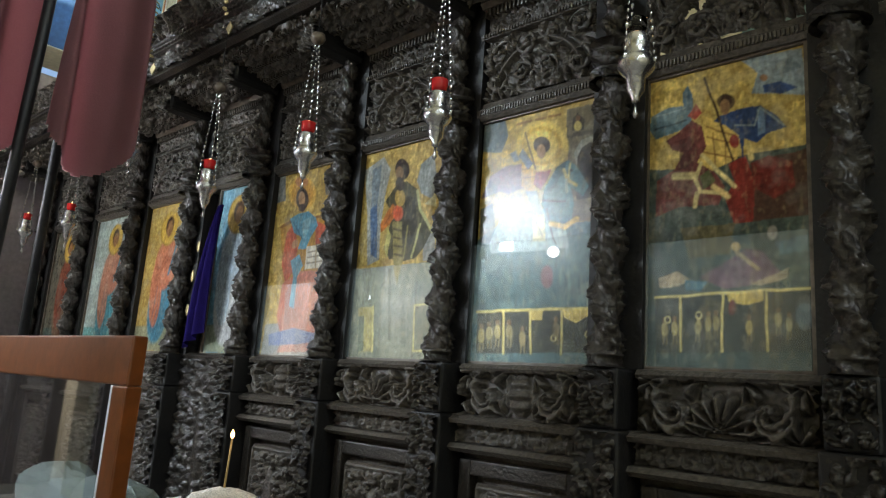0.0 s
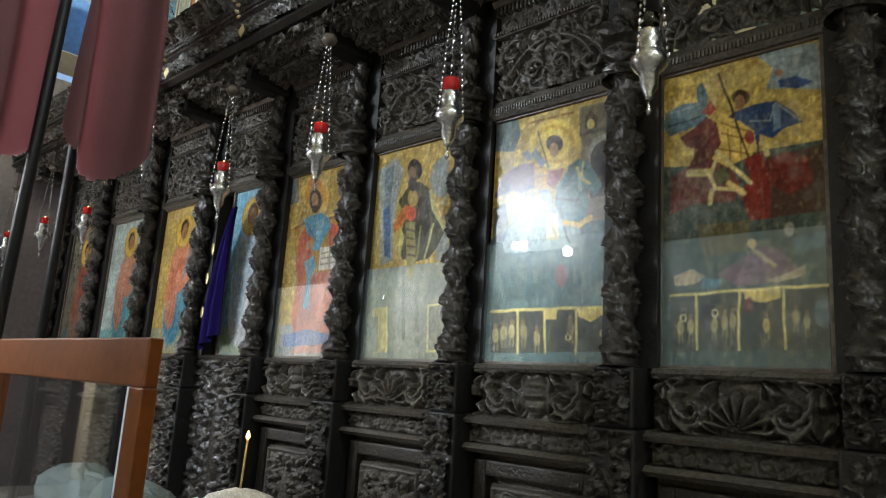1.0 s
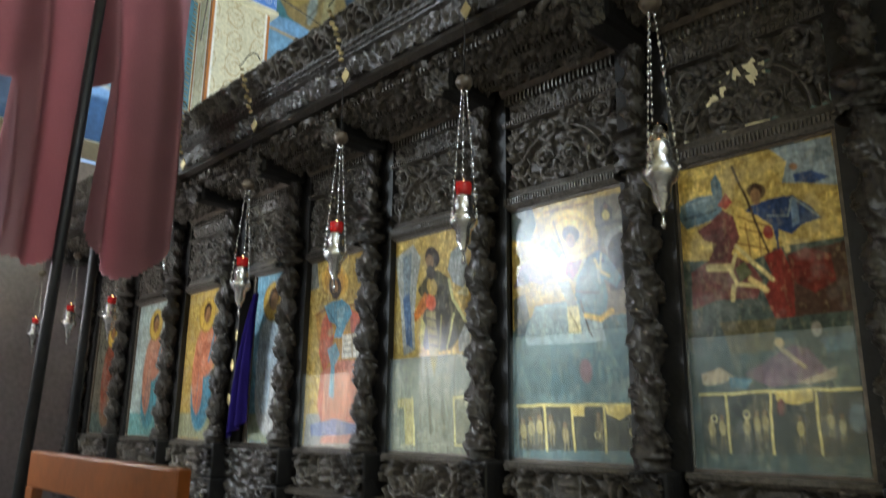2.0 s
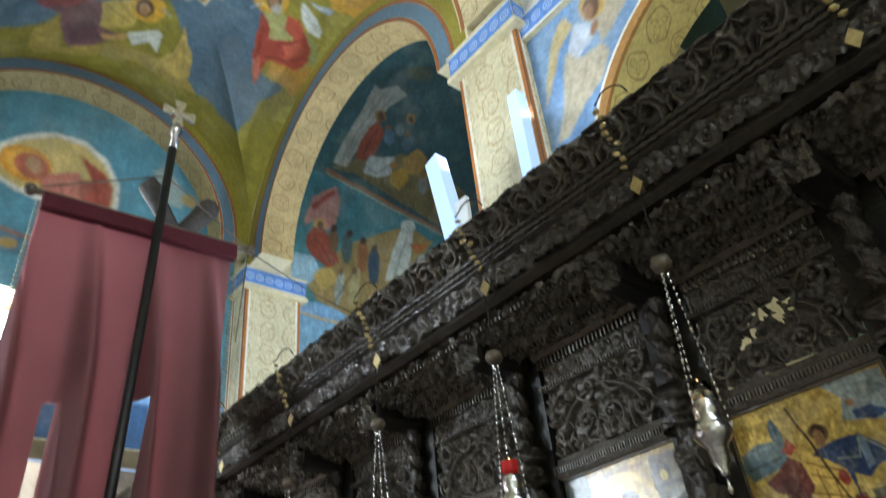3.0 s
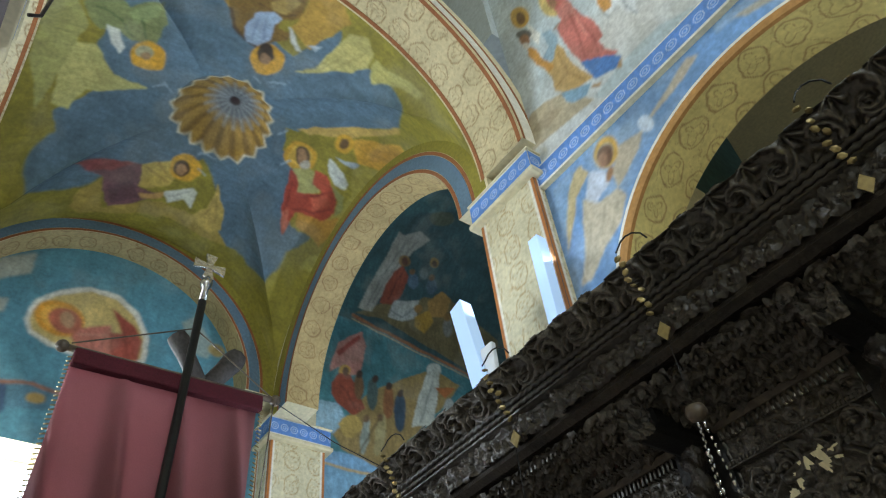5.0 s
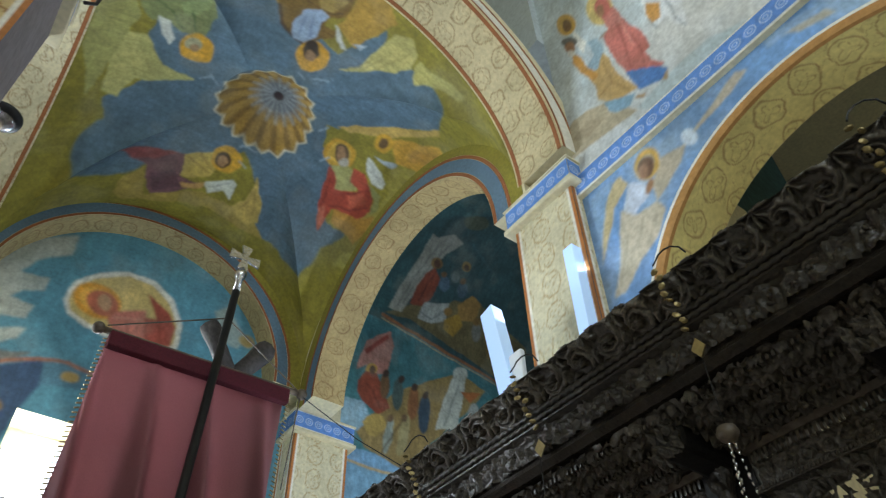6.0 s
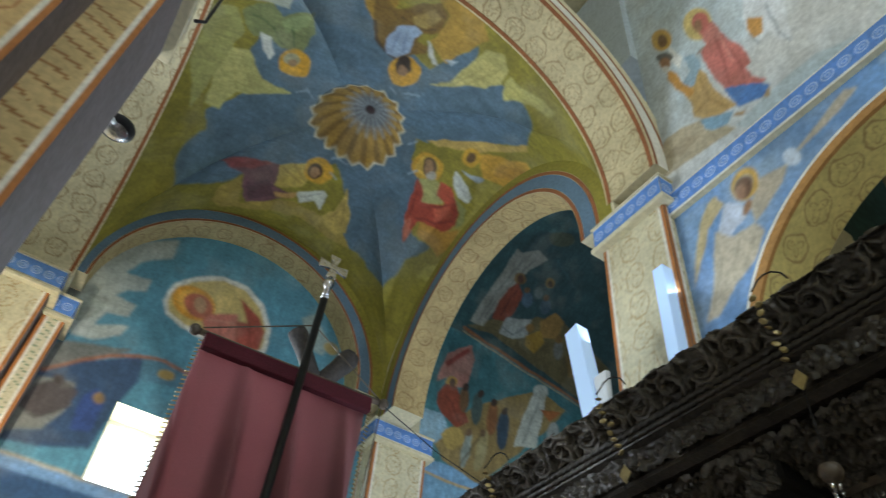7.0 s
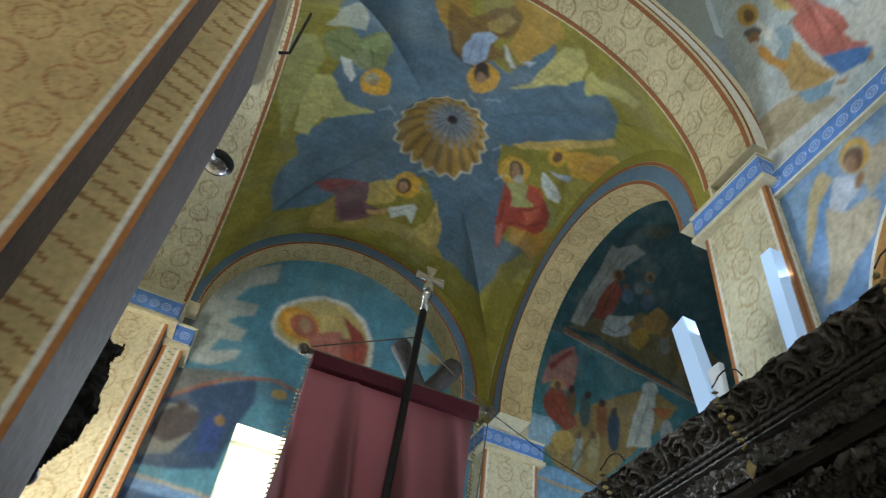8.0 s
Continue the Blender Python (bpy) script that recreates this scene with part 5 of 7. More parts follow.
    rosette = np.clip(1 - r / 0.3, 0, 1) ** 0.4 * (0.7 + 0.3 * np.cos(6 * th))
    p, q = period * 0.5 - np.abs(u), v + h * 0.5
    rr, tt = np.hypot(p, q) / (h * 0.55) + 1e-4, np.arctan2(q, p)
    fan = np.clip(0.45 + 0.75 * np.cos(tt * 9), 0, 1) * np.clip((1 - rr) * 4, 0, 1) * np.clip(rr * 3, 0.3, 1)
    q2 = h * 0.5 - v
    r2, t2 = np.hypot(p, q2) / (h * 0.42) + 1e-4, np.arctan2(q2, p)
    bud = np.clip(0.4 + 0.8 * np.cos(t2 * 7), 0, 1) * np.clip((1 - r2) * 4, 0, 1)
    return np.clip(np.maximum(np.maximum(scroll, rosette), np.maximum(fan, bud) * 0.85), 0, 1)


def lunette_shape(w, h):
    def shape(a, b, c):
        cx, r = w / 2, min(w * 0.40, h * 0.86)
        d = np.hypot(a - cx, b)
        ring = np.clip(1 - np.abs(d - r) / 0.022, 0, 1)
        th = np.arctan2(b, a - cx)
        shell = (0.55 + 0.45 * np.cos(th * 13)) * np.clip(1 - d / (r * 0.5), 0, 1) ** 0.3 * (d < r * 0.45)
        return np.maximum(np.maximum(c * (np.abs(d - r) > 0.03), ring * 1.0), shell * 0.9)
    return shape


def panel_shape(w, h):
    def shape(a, b, c):
        e = np.minimum(np.minimum(a, w - a), np.minimum(b, h - b))
        frame = np.clip(1 - np.abs(e - 0.02) / 0.02, 0, 1)
        vase = np.clip(1 - np.hypot((a - w / 2) / 0.06, (b - h * 0.5) / (h * 0.36)), 0, 1) ** 0.4
        return np.maximum(c * (e > 0.045), np.maximum(frame * 0.7, vase))
    return shape


def frieze_shape(w, h, shell):
    """Scrolls that run out both ways from a shell or a vase."""
    def shape(a, b, c):
        d = np.abs(a - w / 2)
        field = rinceau(d + 0.11, b, h, 0.19, 5) * np.clip((d - 0.05) * 20, 0, 1)
        r, th = np.hypot(d, b - h * 0.12) / (h * 0.72), np.arctan2(b - h * 0.12, a - w / 2)
        fan = (0.5 + 0.5 * np.cos(th * 15)) * np.clip((1 - r) * 5, 0, 1) * (b > h * 0.1)
        vase = np.clip(1.1 - np.hypot(d / 0.06, (b - h * 0.5) / (h * 0.42)), 0, 1) ** 0.4 * (0.8 + 0.2 * np.cos(b * 120))
        return np.maximum(field, fan if shell else vase)
    return shape


def gaps(a, b, h):
    """Small holes cut right through the carving."""
    hole = np.zeros(a.shape, bool)
    for q, (x, z) in enumerate(((0.23, 0.19), (0.28, 0.24), (0.35, 0.25), (0.36, 0.2), (0.18, 0.15), (0.41, 0.23))):
        hole |= np.hypot((a - x) / 0.023, (b - z) / 0.032) < 1
    return ~hole


bays = list(zip(COLS[1:], COLS[:-1])) + [(COLS[0], 0.42), (0.42, 1.3)]
for k, (xa, xb) in enumerate(bays):
    lo, hi = xa + 0.13, xb - 0.13
    opening = k == 4
    relief("lunette_panel", lo, 2.78, hi, 3.13, 0.0, 0.05, 0.12, 100 + k, 0.0055, lunette_shape(hi - lo, 0.35), SCREEN, pierce=None if k else gaps)
    moulding("moulding", lo - 0.02, hi + 0.02, [(0.02, 2.68), (-0.035, 2.68), (-0.05, 2.7), (-0.05, 2.735), (-0.03, 2.75), (-0.02, 2.78), (0.02, 2.78)], SCREEN)
    dentils(lo, hi, -0.05, 2.703, 0.008, 0.028, 0.01, 0.008, SCREEN)
    moulding("moulding", lo - 0.02, hi + 0.02, [(0.02, 3.13), (-0.05, 3.13), (-0.06, 3.15), (-0.04, 3.165), (0.02, 3.17)], SCREEN)
    relief("frieze", lo, 3.165, hi, 3.27, -0.015, 0.03, 0.09, 200 + k, 0.007, None, SCREEN)
    dentils(lo, hi, -0.03, 3.255, 0.013, 0.045, 0.03, 0.013, SCREEN)
    dentils(lo, hi, -0.045, 3.134, 0.009, 0.018, 0.02, 0.009, SCREEN)
    moulding("moulding", lo - 0.02, hi + 0.02, [(0.02, 3.30), (-0.06, 3.305), (-0.08, 3.33), (-0.07, 3.35), (0.02, 3.36)], SCREEN, WOOD_PALE)
    if not opening:
        relief("carved_panel", lo, 1.2, hi, 1.41, -0.02, 0.075, 0.11, 300 + k, 0.0055, frieze_shape(hi - lo, 0.21, k % 2 == 0), SCREEN)
        moulding("moulding", lo - 0.02, hi + 0.02, [(0.02, 1.41), (-0.06, 1.405), (-0.07, 1.42), (-0.05, 1.44), (0.0, 1.445), (0.02, 1.445)], SCREEN)
        moulding("moulding", lo - 0.06, hi + 0.06, [(0.02, 1.155), (-0.1, 1.16), (-0.11, 1.18), (-0.07, 1.2), (0.02, 1.205)], SCREEN)
        relief("frieze", lo - 0.05, 1.075, hi + 0.05, 1.155, -0.03, 0.03, 0.07, 400 + k, 0.007, None, SCREEN)
        moulding("moulding", lo - 0.06, hi + 0.06, [(0.02, 1.02), (-0.08, 1.03), (-0.11, 1.05), (-0.09, 1.07), (0.02, 1.075)], SCREEN)
        part("panel_frame", box_bm(lo + 0.0, -0.05, 0.12, lo + 0.07, 0.02, 1.0, 0.008), SHADED_WOOD, SCREEN)
        part("panel_frame", box_bm(hi - 0.07, -0.05, 0.12, hi, 0.02, 1.0, 0.008), SHADED_WOOD, SCREEN)
        part("panel_frame", box_bm(lo + 0.07, -0.05, 0.93, hi - 0.07, 0.02, 1.0, 0.008), SHADED_WOOD, SCREEN)
        relief("carved_panel", lo + 0.1, 0.2, hi - 0.1, 0.9, -0.03, 0.05, 0.12, 500 + k, 0.009, panel_shape(hi - lo - 0.2, 0.7), SCREEN)
        part("board", box_bm(lo - 0.02, 0.022, 0.0, hi + 0.02, 0.05, 1.44), WOOD, SCREEN)
    if k:
        part("board", box_bm(lo - 0.02, 0.022, 2.68, hi + 0.02, 0.05, 3.4), WOOD, SCREEN)


def column_mesh(name, z0, z1, r, turns, seed):
    """A twisted column wound with a leafy vine."""
    nz, nt = int((z1 - z0) / 0.0075), 52
    z, t = np.meshgrid(np.linspace(0, z1 - z0, nz), np.linspace(0, 2 * math.pi, nt), indexing="ij")
    rope = np.cos(2 * t + z * turns * 2)
    girth = 3 * 0.1
    leaf = carving(t / (2 * math.pi) * girth, z + 0.04 * t, 0.07, seed)
    rad = r * (0.72 + 0.17 * np.clip(rope, -0.8, 1)) + 0.42 * r * leaf * np.clip(0.6 + 0.5 * rope, 0.25, 1)
    ends = np.minimum(z, (z1 - z0) - z)
    for c in (0.0, 0.05):
        rad = np.maximum(rad, r * 1.2 * np.clip(1 - np.abs(ends - c) / 0.02, 0, 1))
    rad[:, -1] = rad[:, 0]
    return sheet(name, np.stack([-rad * np.sin(t), rad * np.cos(t), z], -1), SHADED_WOOD)


LOW, UP = column_mesh("column", 1.44, 2.72, 0.07, 15, 7), column_mesh("colonnette", 2.78, 3.42, 0.05, 24, 9)
BRACKET = column_mesh("bracket", 2.68, 2.86, 0.085, 30, 13)
for k, x in enumerate(COLS + [0.42, 1.3]):
    for nm, me, z, yy in (("column", LOW, 1.44, -0.105), ("colonnette", UP, 2.78, -0.105), ("bracket", BRACKET, 2.66, -0.105)):
        ob = part(nm, me, None, SCREEN)
        ob.matrix_basis = pose(x, yy, z, 0, 0, 12 * (k % 3 - 1))
    # the unlit sides of pilasters and pedestals are coloured black outright
    part("pilaster", box_bm(x - 0.125, -0.045, 1.44, x + 0.125, 0.05, 3.42), BLACK_SHADE_WOOD, SCREEN)
    part("pedestal", box_bm(x - 0.085, -0.16, 1.2, x + 0.085, 0.02, 1.44, 0.012), BLACK_SHADE_WOOD, SCREEN)
    part("pedestal", box_bm(x - 0.1, -0.17, 0.0, x + 0.1, 0.02, 1.2, 0.012), BLACK_SHADE_WOOD, SCREEN)
    relief("carved_panel", x - 0.075, 1.215, x + 0.075, 1.425, -0.158, 0.045, 0.08, 600 + k, 0.005, None, SCREEN, SHADED_WOOD)
    relief("carved_panel", x - 0.085, 0.1, x + 0.085, 1.19, -0.168, 0.04, 0.1, 620 + k, 0.007, None, SCREEN, SHADED_WOOD)
    part("bracket_block", box_bm(x - 0.075, -0.42, 3.26, x + 0.075, -0.05, 3.385, 0.03), BLACK_SHADE_WOOD, SCREEN)
    relief("bracket_face", x - 0.07, 3.22, x + 0.07, 3.4, -0.415, 0.05, 0.08, 980 + k, 0.006, None, SCREEN)

# entablature
moulding("cornice_bed", X0, X1, [(0.05, 3.38), (-0.2, 3.38), (-0.24, 3.41), (-0.5, 3.43), (-0.5, 3.45), (0.05, 3.5)], SCREEN)
aa, bb = np.meshgrid(np.linspace(0, X1 - X0, 900), np.linspace(0, 0.42, 44))
hh = carving(aa, bb, 0.11, 741)
part("carved_soffit", sheet("carved_soffit", np.stack([X0 + aa, -0.5 + 0.95 * bb - 0.01 * hh, 3.415 - 0.2 * bb - 0.045 * hh], -1), WOOD), None, SCREEN)
for yy, zz in ((-0.44, 3.372), (-0.3, 3.34), (-0.17, 3.312)):
    dentils(X0, X1, yy, zz, 0.014, 0.024, 0.03, 0.014, SCREEN)
moulding("cornice", X0, X1, [(0.02, 3.45), (-0.52, 3.42), (-0.56, 3.44), (-0.545, 3.47), (-0.545, 3.60), (-0.58, 3.62), (-0.59, 3.65), (-0.56, 3.68), (0.02, 3.7)], SCREEN, SHADED_WOOD)
relief("frieze", X0, 3.475, X1, 3.6, -0.548, 0.035, 0.1, 700, 0.01, None, SCREEN, SHADED_WOOD)
dentils(X0, X1, -0.5, 3.43, 0.014, 0.02, 0.035, 0.014, SCREEN)


def rope(x0, x1, y, z, r):
    n = int((x1 - x0) / 0.012)
    s, t = np.meshgrid(np.linspace(0, x1 - x0, n), np.linspace(0, 2 * math.pi, 12), indexing="ij")
    q = r * (0.8 + 0.25 * np.cos(2 * t + s * 130))
    return sheet("rope_moulding", np.stack([x0 + s, y + q * np.cos(t), z + q * np.sin(t)], -1), SHADED_WOOD)


part("rope_moulding", rope(X0, X1, -0.575, 3.69, 0.022), None, SCREEN)
part("rope_moulding", rope(X0, X1, -0.588, 3.642, 0.017), None, SCREEN)


# cresting: a pierced scroll band that leans out over the cornice, closed behind and above
ca, cb = np.meshgrid(np.linspace(0, X1 - X0, 1700), np.linspace(0, 0.225, 48))
ch = rinceau(ca, cb, 0.2, 0.185, 17) * (cb < 0.2)
ch = np.maximum(ch, np.clip(1 - np.abs(cb - 0.008) / 0.012, 0, 1) * 0.8)
rim = 0.196 + 0.006 * np.sin(ca * 2 * math.pi / 0.185) + 0.012 * (lattice(ca, ca * 0, 22, 5) - 0.5)
cy_, cz_ = -0.53 - 0.67 * cb - 0.74 * 0.055 * ch, 3.705 + 0.74 * cb - 0.67 * 0.055 * ch
part("cresting", sheet("cresting", np.stack([X0 + ca, cy_, cz_], -1), WOOD, None, (cb < rim)[:-1, :-1]), None, SCREEN)
# added black backing that keeps light from leaking through
moulding("cresting_back", X0, X1, [(-0.5, 3.71), (-0.645, 3.835), (-0.635, 3.846), (-0.1, 3.86), (-0.1, 3.71)], SCREEN, BLACK_SHADE_WOOD)

for k in range(11):
    xa = X0 + k * 0.92
    tagged(part("scrollwork", scrollwork(xa, 3.48, xa + 0.92, 3.6, -0.555, 0.09, 60 + k), WOOD, SCREEN), kind="stuff")
for k, (xa, xb) in enumerate(bays):
    tagged(part("scrollwork", scrollwork(xa + 0.14, 2.8, xb - 0.14, 3.12, -0.042, 0.13, 80 + k), WOOD, SCREEN), kind="stuff")
    tagged(part("scrollwork", scrollwork(xa + 0.14, 3.17, xb - 0.14, 3.26, -0.03, 0.085, 110 + k), WOOD, SCREEN), kind="stuff")
    if k != 4:
        tagged(part("scrollwork", scrollwork(xa + 0.26, 0.4, xb - 0.26, 0.88, -0.05, 0.13, 130 + k), WOOD, SCREEN), kind="stuff")

# ---- icons set in the screen ----
GOLD = rgb(184, 156, 88)


def ground_gold(k, w, h):
    k.put(fbm(k.a0, k.b0, 26, 4) > 0.56, rgb(150, 118, 52), 0.45)
    k.put(fbm(k.a0, k.b0, 40, 8) > 0.6, rgb(226, 196, 108), 0.5)


def icon_red_rider(k, w, h):
    ground_gold(k, w, h)
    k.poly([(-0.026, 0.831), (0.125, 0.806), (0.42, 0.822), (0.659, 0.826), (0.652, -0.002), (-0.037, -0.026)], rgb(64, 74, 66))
    k.poly([(0.415, 0.789), (0.621, 0.808), (0.629, 0.556), (0.416, 0.554)], rgb(70, 46, 36))
    k.poly([(0.377, 1.224), (0.612, 1.205), (0.623, 1.014), (0.423, 1.067), (0.45, 1.145)], rgb(142, 154, 158))
    k.poly([(0.489, 1.181), (0.571, 1.182), (0.61, 1.125), (0.509, 1.118)], rgb(100, 112, 118), 0.6)
    k.poly([(0.466, 1.089), (0.529, 1.092), (0.592, 1.051), (0.528, 1.039), (0.47, 1.06)], rgb(62, 84, 128))
    k.ellipse(0.471, 1.12, 0.016, 0.013, rgb(150, 110, 80), 137)
    k.poly([(0.005, 1.059), (0.086, 1.087), (0.16, 1.075), (0.187, 1.051), (0.175, 0.98), (0.024, 0.955), (-0.002, 0.999)], rgb(92, 114, 122))
    k.poly([(0.145, 1.136), (0.165, 1.167), (0.187, 1.126), (0.189, 1.048), (0.146, 1.058)], rgb(78, 98, 108))
    k.line(0.023, 0.999, 0.161, 1.013, 0.0077, rgb(54, 66, 74), 0.9)
    k.line(0.018, 1.056, 0.153, 1.067, 0.0052, rgb(150, 164, 164), 0.8)
    k.poly([(0.07, 0.939), (0.124, 0.966), (0.185, 1.008), (0.225, 0.97), (0.248, 0.881), (0.271, 0.783), (0.315, 0.706), (0.292, 0.636), (0.126, 0.645), (0.028, 0.616), (0.034, 0.772), (0.113, 0.808), (0.149, 0.875), (0.1, 0.894)], rgb(104, 56, 50))
    k.poly([(0.124, 0.929), (0.173, 0.944), (0.208, 0.888), (0.185, 0.796), (0.137, 0.804)], rgb(78, 42, 40), 0.7)
    k.poly([(0.419, 0.781), (0.482, 0.804), (0.566, 0.767), (0.573, 0.669), (0.499, 0.631), (0.429, 0.685)], rgb(96, 34, 28))
    k.poly([(0.329, 0.796), (0.399, 0.819), (0.433, 0.689), (0.42, 0.554), (0.349, 0.55), (0.317, 0.66), (0.354, 0.723)], rgb(118, 40, 32))
    k.poly([(0.165, 1.029), (0.201, 1.075), (0.227, 1.03), (0.197, 1.005)], rgb(150, 60, 46))
    k.poly([(0.225, 1.018), (0.335, 0.959), (0.381, 0.926), (0.368, 0.813), (0.266, 0.779), (0.204, 0.824), (0.243, 0.882), (0.232, 0.956)], rgb(210, 174, 90))
    k.line(0.244, 0.966, 0.356, 0.908, 0.0071, rgb(116, 78, 34), 0.9)
    k.line(0.248, 0.922, 0.365, 0.871, 0.0071, rgb(116, 78, 34), 0.9)
    k.line(0.232, 0.86, 0.355, 0.815, 0.0071, rgb(116, 78, 34), 0.9)
    k.line(0.271, 0.936, 0.28, 0.781, 0.007, rgb(116, 78, 34), 0.8)
    k.line(0.321, 0.915, 0.32, 0.798, 0.0069, rgb(116, 78, 34), 0.8)
    k.ellipse(0.356, 0.884, 0.028, 0.019, rgb(136, 44, 36), 99)
    k.poly([(0.271, 0.984), (0.294, 1.003), (0.379, 1.013), (0.455, 1.01), (0.516, 0.955), (0.549, 0.903), (0.484, 0.894), (0.442, 0.863), (0.395, 0.888), (0.388, 0.798), (0.374, 0.904), (0.312, 0.964)], rgb(48, 66, 100))
    k.poly([(0.444, 1.001), (0.469, 0.995), (0.476, 0.902), (0.446, 0.89)], rgb(110, 130, 150), 0.8)
    k.line(0.357, 0.95, 0.432, 0.934, 0.0045, rgb(160, 170, 160), 0.8)
    k.line(0.432, 0.934, 0.454, 1.003, 0.0045, rgb(160, 170, 160), 0.8)
    k.line(0.454, 1.003, 0.541, 0.911, 0.0045, rgb(160, 170, 160), 0.8)
    k.ellipse(0.322, 1.055, 0.039, 0.031, rgb(66, 46, 32), 140)
    k.ellipse(0.317, 1.034, 0.032, 0.02, rgb(152, 114, 78), 98)
    k.line(0.113, 0.779, 0.192, 0.771, 0.0292, rgb(206, 184, 122))
    k.line(0.22, 0.819, 0.199, 0.751, 0.0141, rgb(206, 184, 122))
    k.line(0.199, 0.751, 0.22, 0.701, 0.0141, rgb(206, 184, 122))
    k.line(0.22, 0.701, 0.321, 0.678, 0.0141, rgb(206, 184, 122))
    k.line(0.225, 0.849, 0.354, 0.701, 0.0165, rgb(206, 184, 122))
    k.line(0.206, 0.694, 0.197, 0.641, 0.0187, rgb(206, 184, 122))
    k.line(0.27, 0.713, 0.328, 0.663, 0.0206, rgb(206, 176, 110))
    k.poly([(0.215, 0.763), (0.252, 0.786), (0.279, 0.735), (0.232, 0.707)], rgb(86, 88, 52))
    k.line(0.41, 0.863, 0.42, 0.804, 0.0199, rgb(206, 180, 110))
    k.line(0.237, 1.181, 0.349, 0.807, 0.0097, rgb(60, 42, 28))
    k.poly([(0.138, 0.554), (0.353, 0.554), (0.335, 0.434), (0.174, 0.431)], rgb(92, 82, 50), 0.9)
    k.poly([(0.215, 0.349), (0.33, 0.413), (0.394, 0.451), (0.455, 0.436), (0.494, 0.38), (0.542, 0.331), (0.453, 0.315), (0.308, 0.3)], rgb(104, 78, 84))
    k.poly([(0.043, 0.358), (0.127, 0.381), (0.179, 0.344), (0.132, 0.322), (0.051, 0.316)], rgb(168, 146, 112))
    k.poly([(0.409, 0.315), (0.474, 0.339), (0.545, 0.37), (0.536, 0.332), (0.443, 0.305)], rgb(160, 140, 110))
    k.ellipse(0.358, 0.461, 0.018, 0.017, rgb(170, 140, 96), 122)
    k.line(0.36, 0.441, 0.438, 0.371, 0.0151, rgb(160, 136, 100))
    k.ellipse(0.491, 0.503, 0.028, 0.018, rgb(150, 140, 126), 92)
    k.poly([(0.16, 0.345), (0.247, 0.33), (0.22, 0.295), (0.161, 0.305)], rgb(66, 108, 122))
    k.poly([(0.496, 0.464), (0.612, 0.485), (0.614, 0.423), (0.515, 0.42)], rgb(86, 104, 110), 0.7)
    k.poly([(0.032, 0.278), (0.625, 0.291), (0.626, 0.07), (0.035, 0.052)], rgb(56, 54, 44))
    k.poly([(0.318, 0.283), (0.453, 0.288), (0.452, 0.246), (0.391, 0.237), (0.329, 0.25)], rgb(206, 176, 90), 0.8)
    k.ellipse(0.184, 0.232, 0.036, 0.032, rgb(40, 36, 32), 97)
    k.ellipse(0.549, 0.233, 0.038, 0.036, rgb(60, 56, 48), 175)
    k.ellipse(0.595, 0.192, 0.048, 0.033, rgb(90, 100, 104), 88, 0.8)
    k.ellipse(0.343, 0.228, 0.03, 0.015, rgb(96, 40, 34), 90)
    k.line(0.032, 0.278, 0.629, 0.292, 0.0095, rgb(214, 190, 112))
    k.line(0.137, 0.281, 0.141, 0.061, 0.0092, rgb(214, 190, 112))
    k.line(0.305, 0.285, 0.304, 0.063, 0.0086, rgb(214, 190, 112))
    k.line(0.463, 0.289, 0.467, 0.07, 0.0081, rgb(214, 190, 112))
    k.line(0.627, 0.292, 0.63, 0.08, 0.0057, rgb(190, 176, 120))
    k.ellipse(0.072, 0.147, 0.029, 0.014, rgb(168, 148, 92), 91, 0.9)
    k.ellipse(0.072, 0.185, 0.011, 0.01, rgb(120, 92, 62), 94)
    k.line(0.068, 0.124, 0.066, 0.089, 0.0046, rgb(150, 130, 84), 0.8)
    k.line(0.08, 0.124, 0.08, 0.089, 0.0046, rgb(150, 130, 84), 0.8)
    k.ellipse(0.115, 0.151, 0.029, 0.014, rgb(168, 148, 92), 91, 0.9)
    k.ellipse(0.115, 0.189, 0.011, 0.009, rgb(120, 92, 62), 93)
    k.line(0.11, 0.129, 0.108, 0.093, 0.0046, rgb(150, 130, 84), 0.8)
    k.line(0.122, 0.129, 0.122, 0.093, 0.0045, rgb(150, 130, 84), 0.8)
    k.ellipse(0.209, 0.159, 0.028, 0.013, rgb(168, 148, 92), 90, 0.9)
    k.ellipse(0.209, 0.196, 0.011, 0.009, rgb(120, 92, 62), 92)
    k.line(0.204, 0.137, 0.202, 0.103, 0.0044, rgb(150, 130, 84), 0.8)
    k.line(0.215, 0.137, 0.215, 0.103, 0.0044, rgb(150, 130, 84), 0.8)
    k.ellipse(0.248, 0.168, 0.028, 0.013, rgb(168, 148, 92), 90, 0.9)
    k.ellipse(0.249, 0.204, 0.011, 0.009, rgb(120, 92, 62), 92)
    k.line(0.244, 0.146, 0.242, 0.112, 0.0044, rgb(150, 130, 84), 0.8)
    k.line(0.255, 0.146, 0.255, 0.112, 0.0043, rgb(150, 130, 84), 0.8)
    k.ellipse(0.281, 0.172, 0.028, 0.013, rgb(168, 148, 92), 90, 0.9)
    k.ellipse(0.281, 0.208, 0.011, 0.009, rgb(120, 92, 62), 91)
    k.line(0.277, 0.15, 0.274, 0.116, 0.0043, rgb(150, 130, 84), 0.8)
    k.line(0.287, 0.15, 0.287, 0.116, 0.0043, rgb(150, 130, 84), 0.8)
    k.ellipse(0.404, 0.153, 0.027, 0.012, rgb(190, 164, 92), 89, 0.9)
    k.ellipse(0.405, 0.189, 0.01, 0.008, rgb(120, 92, 62), 89)
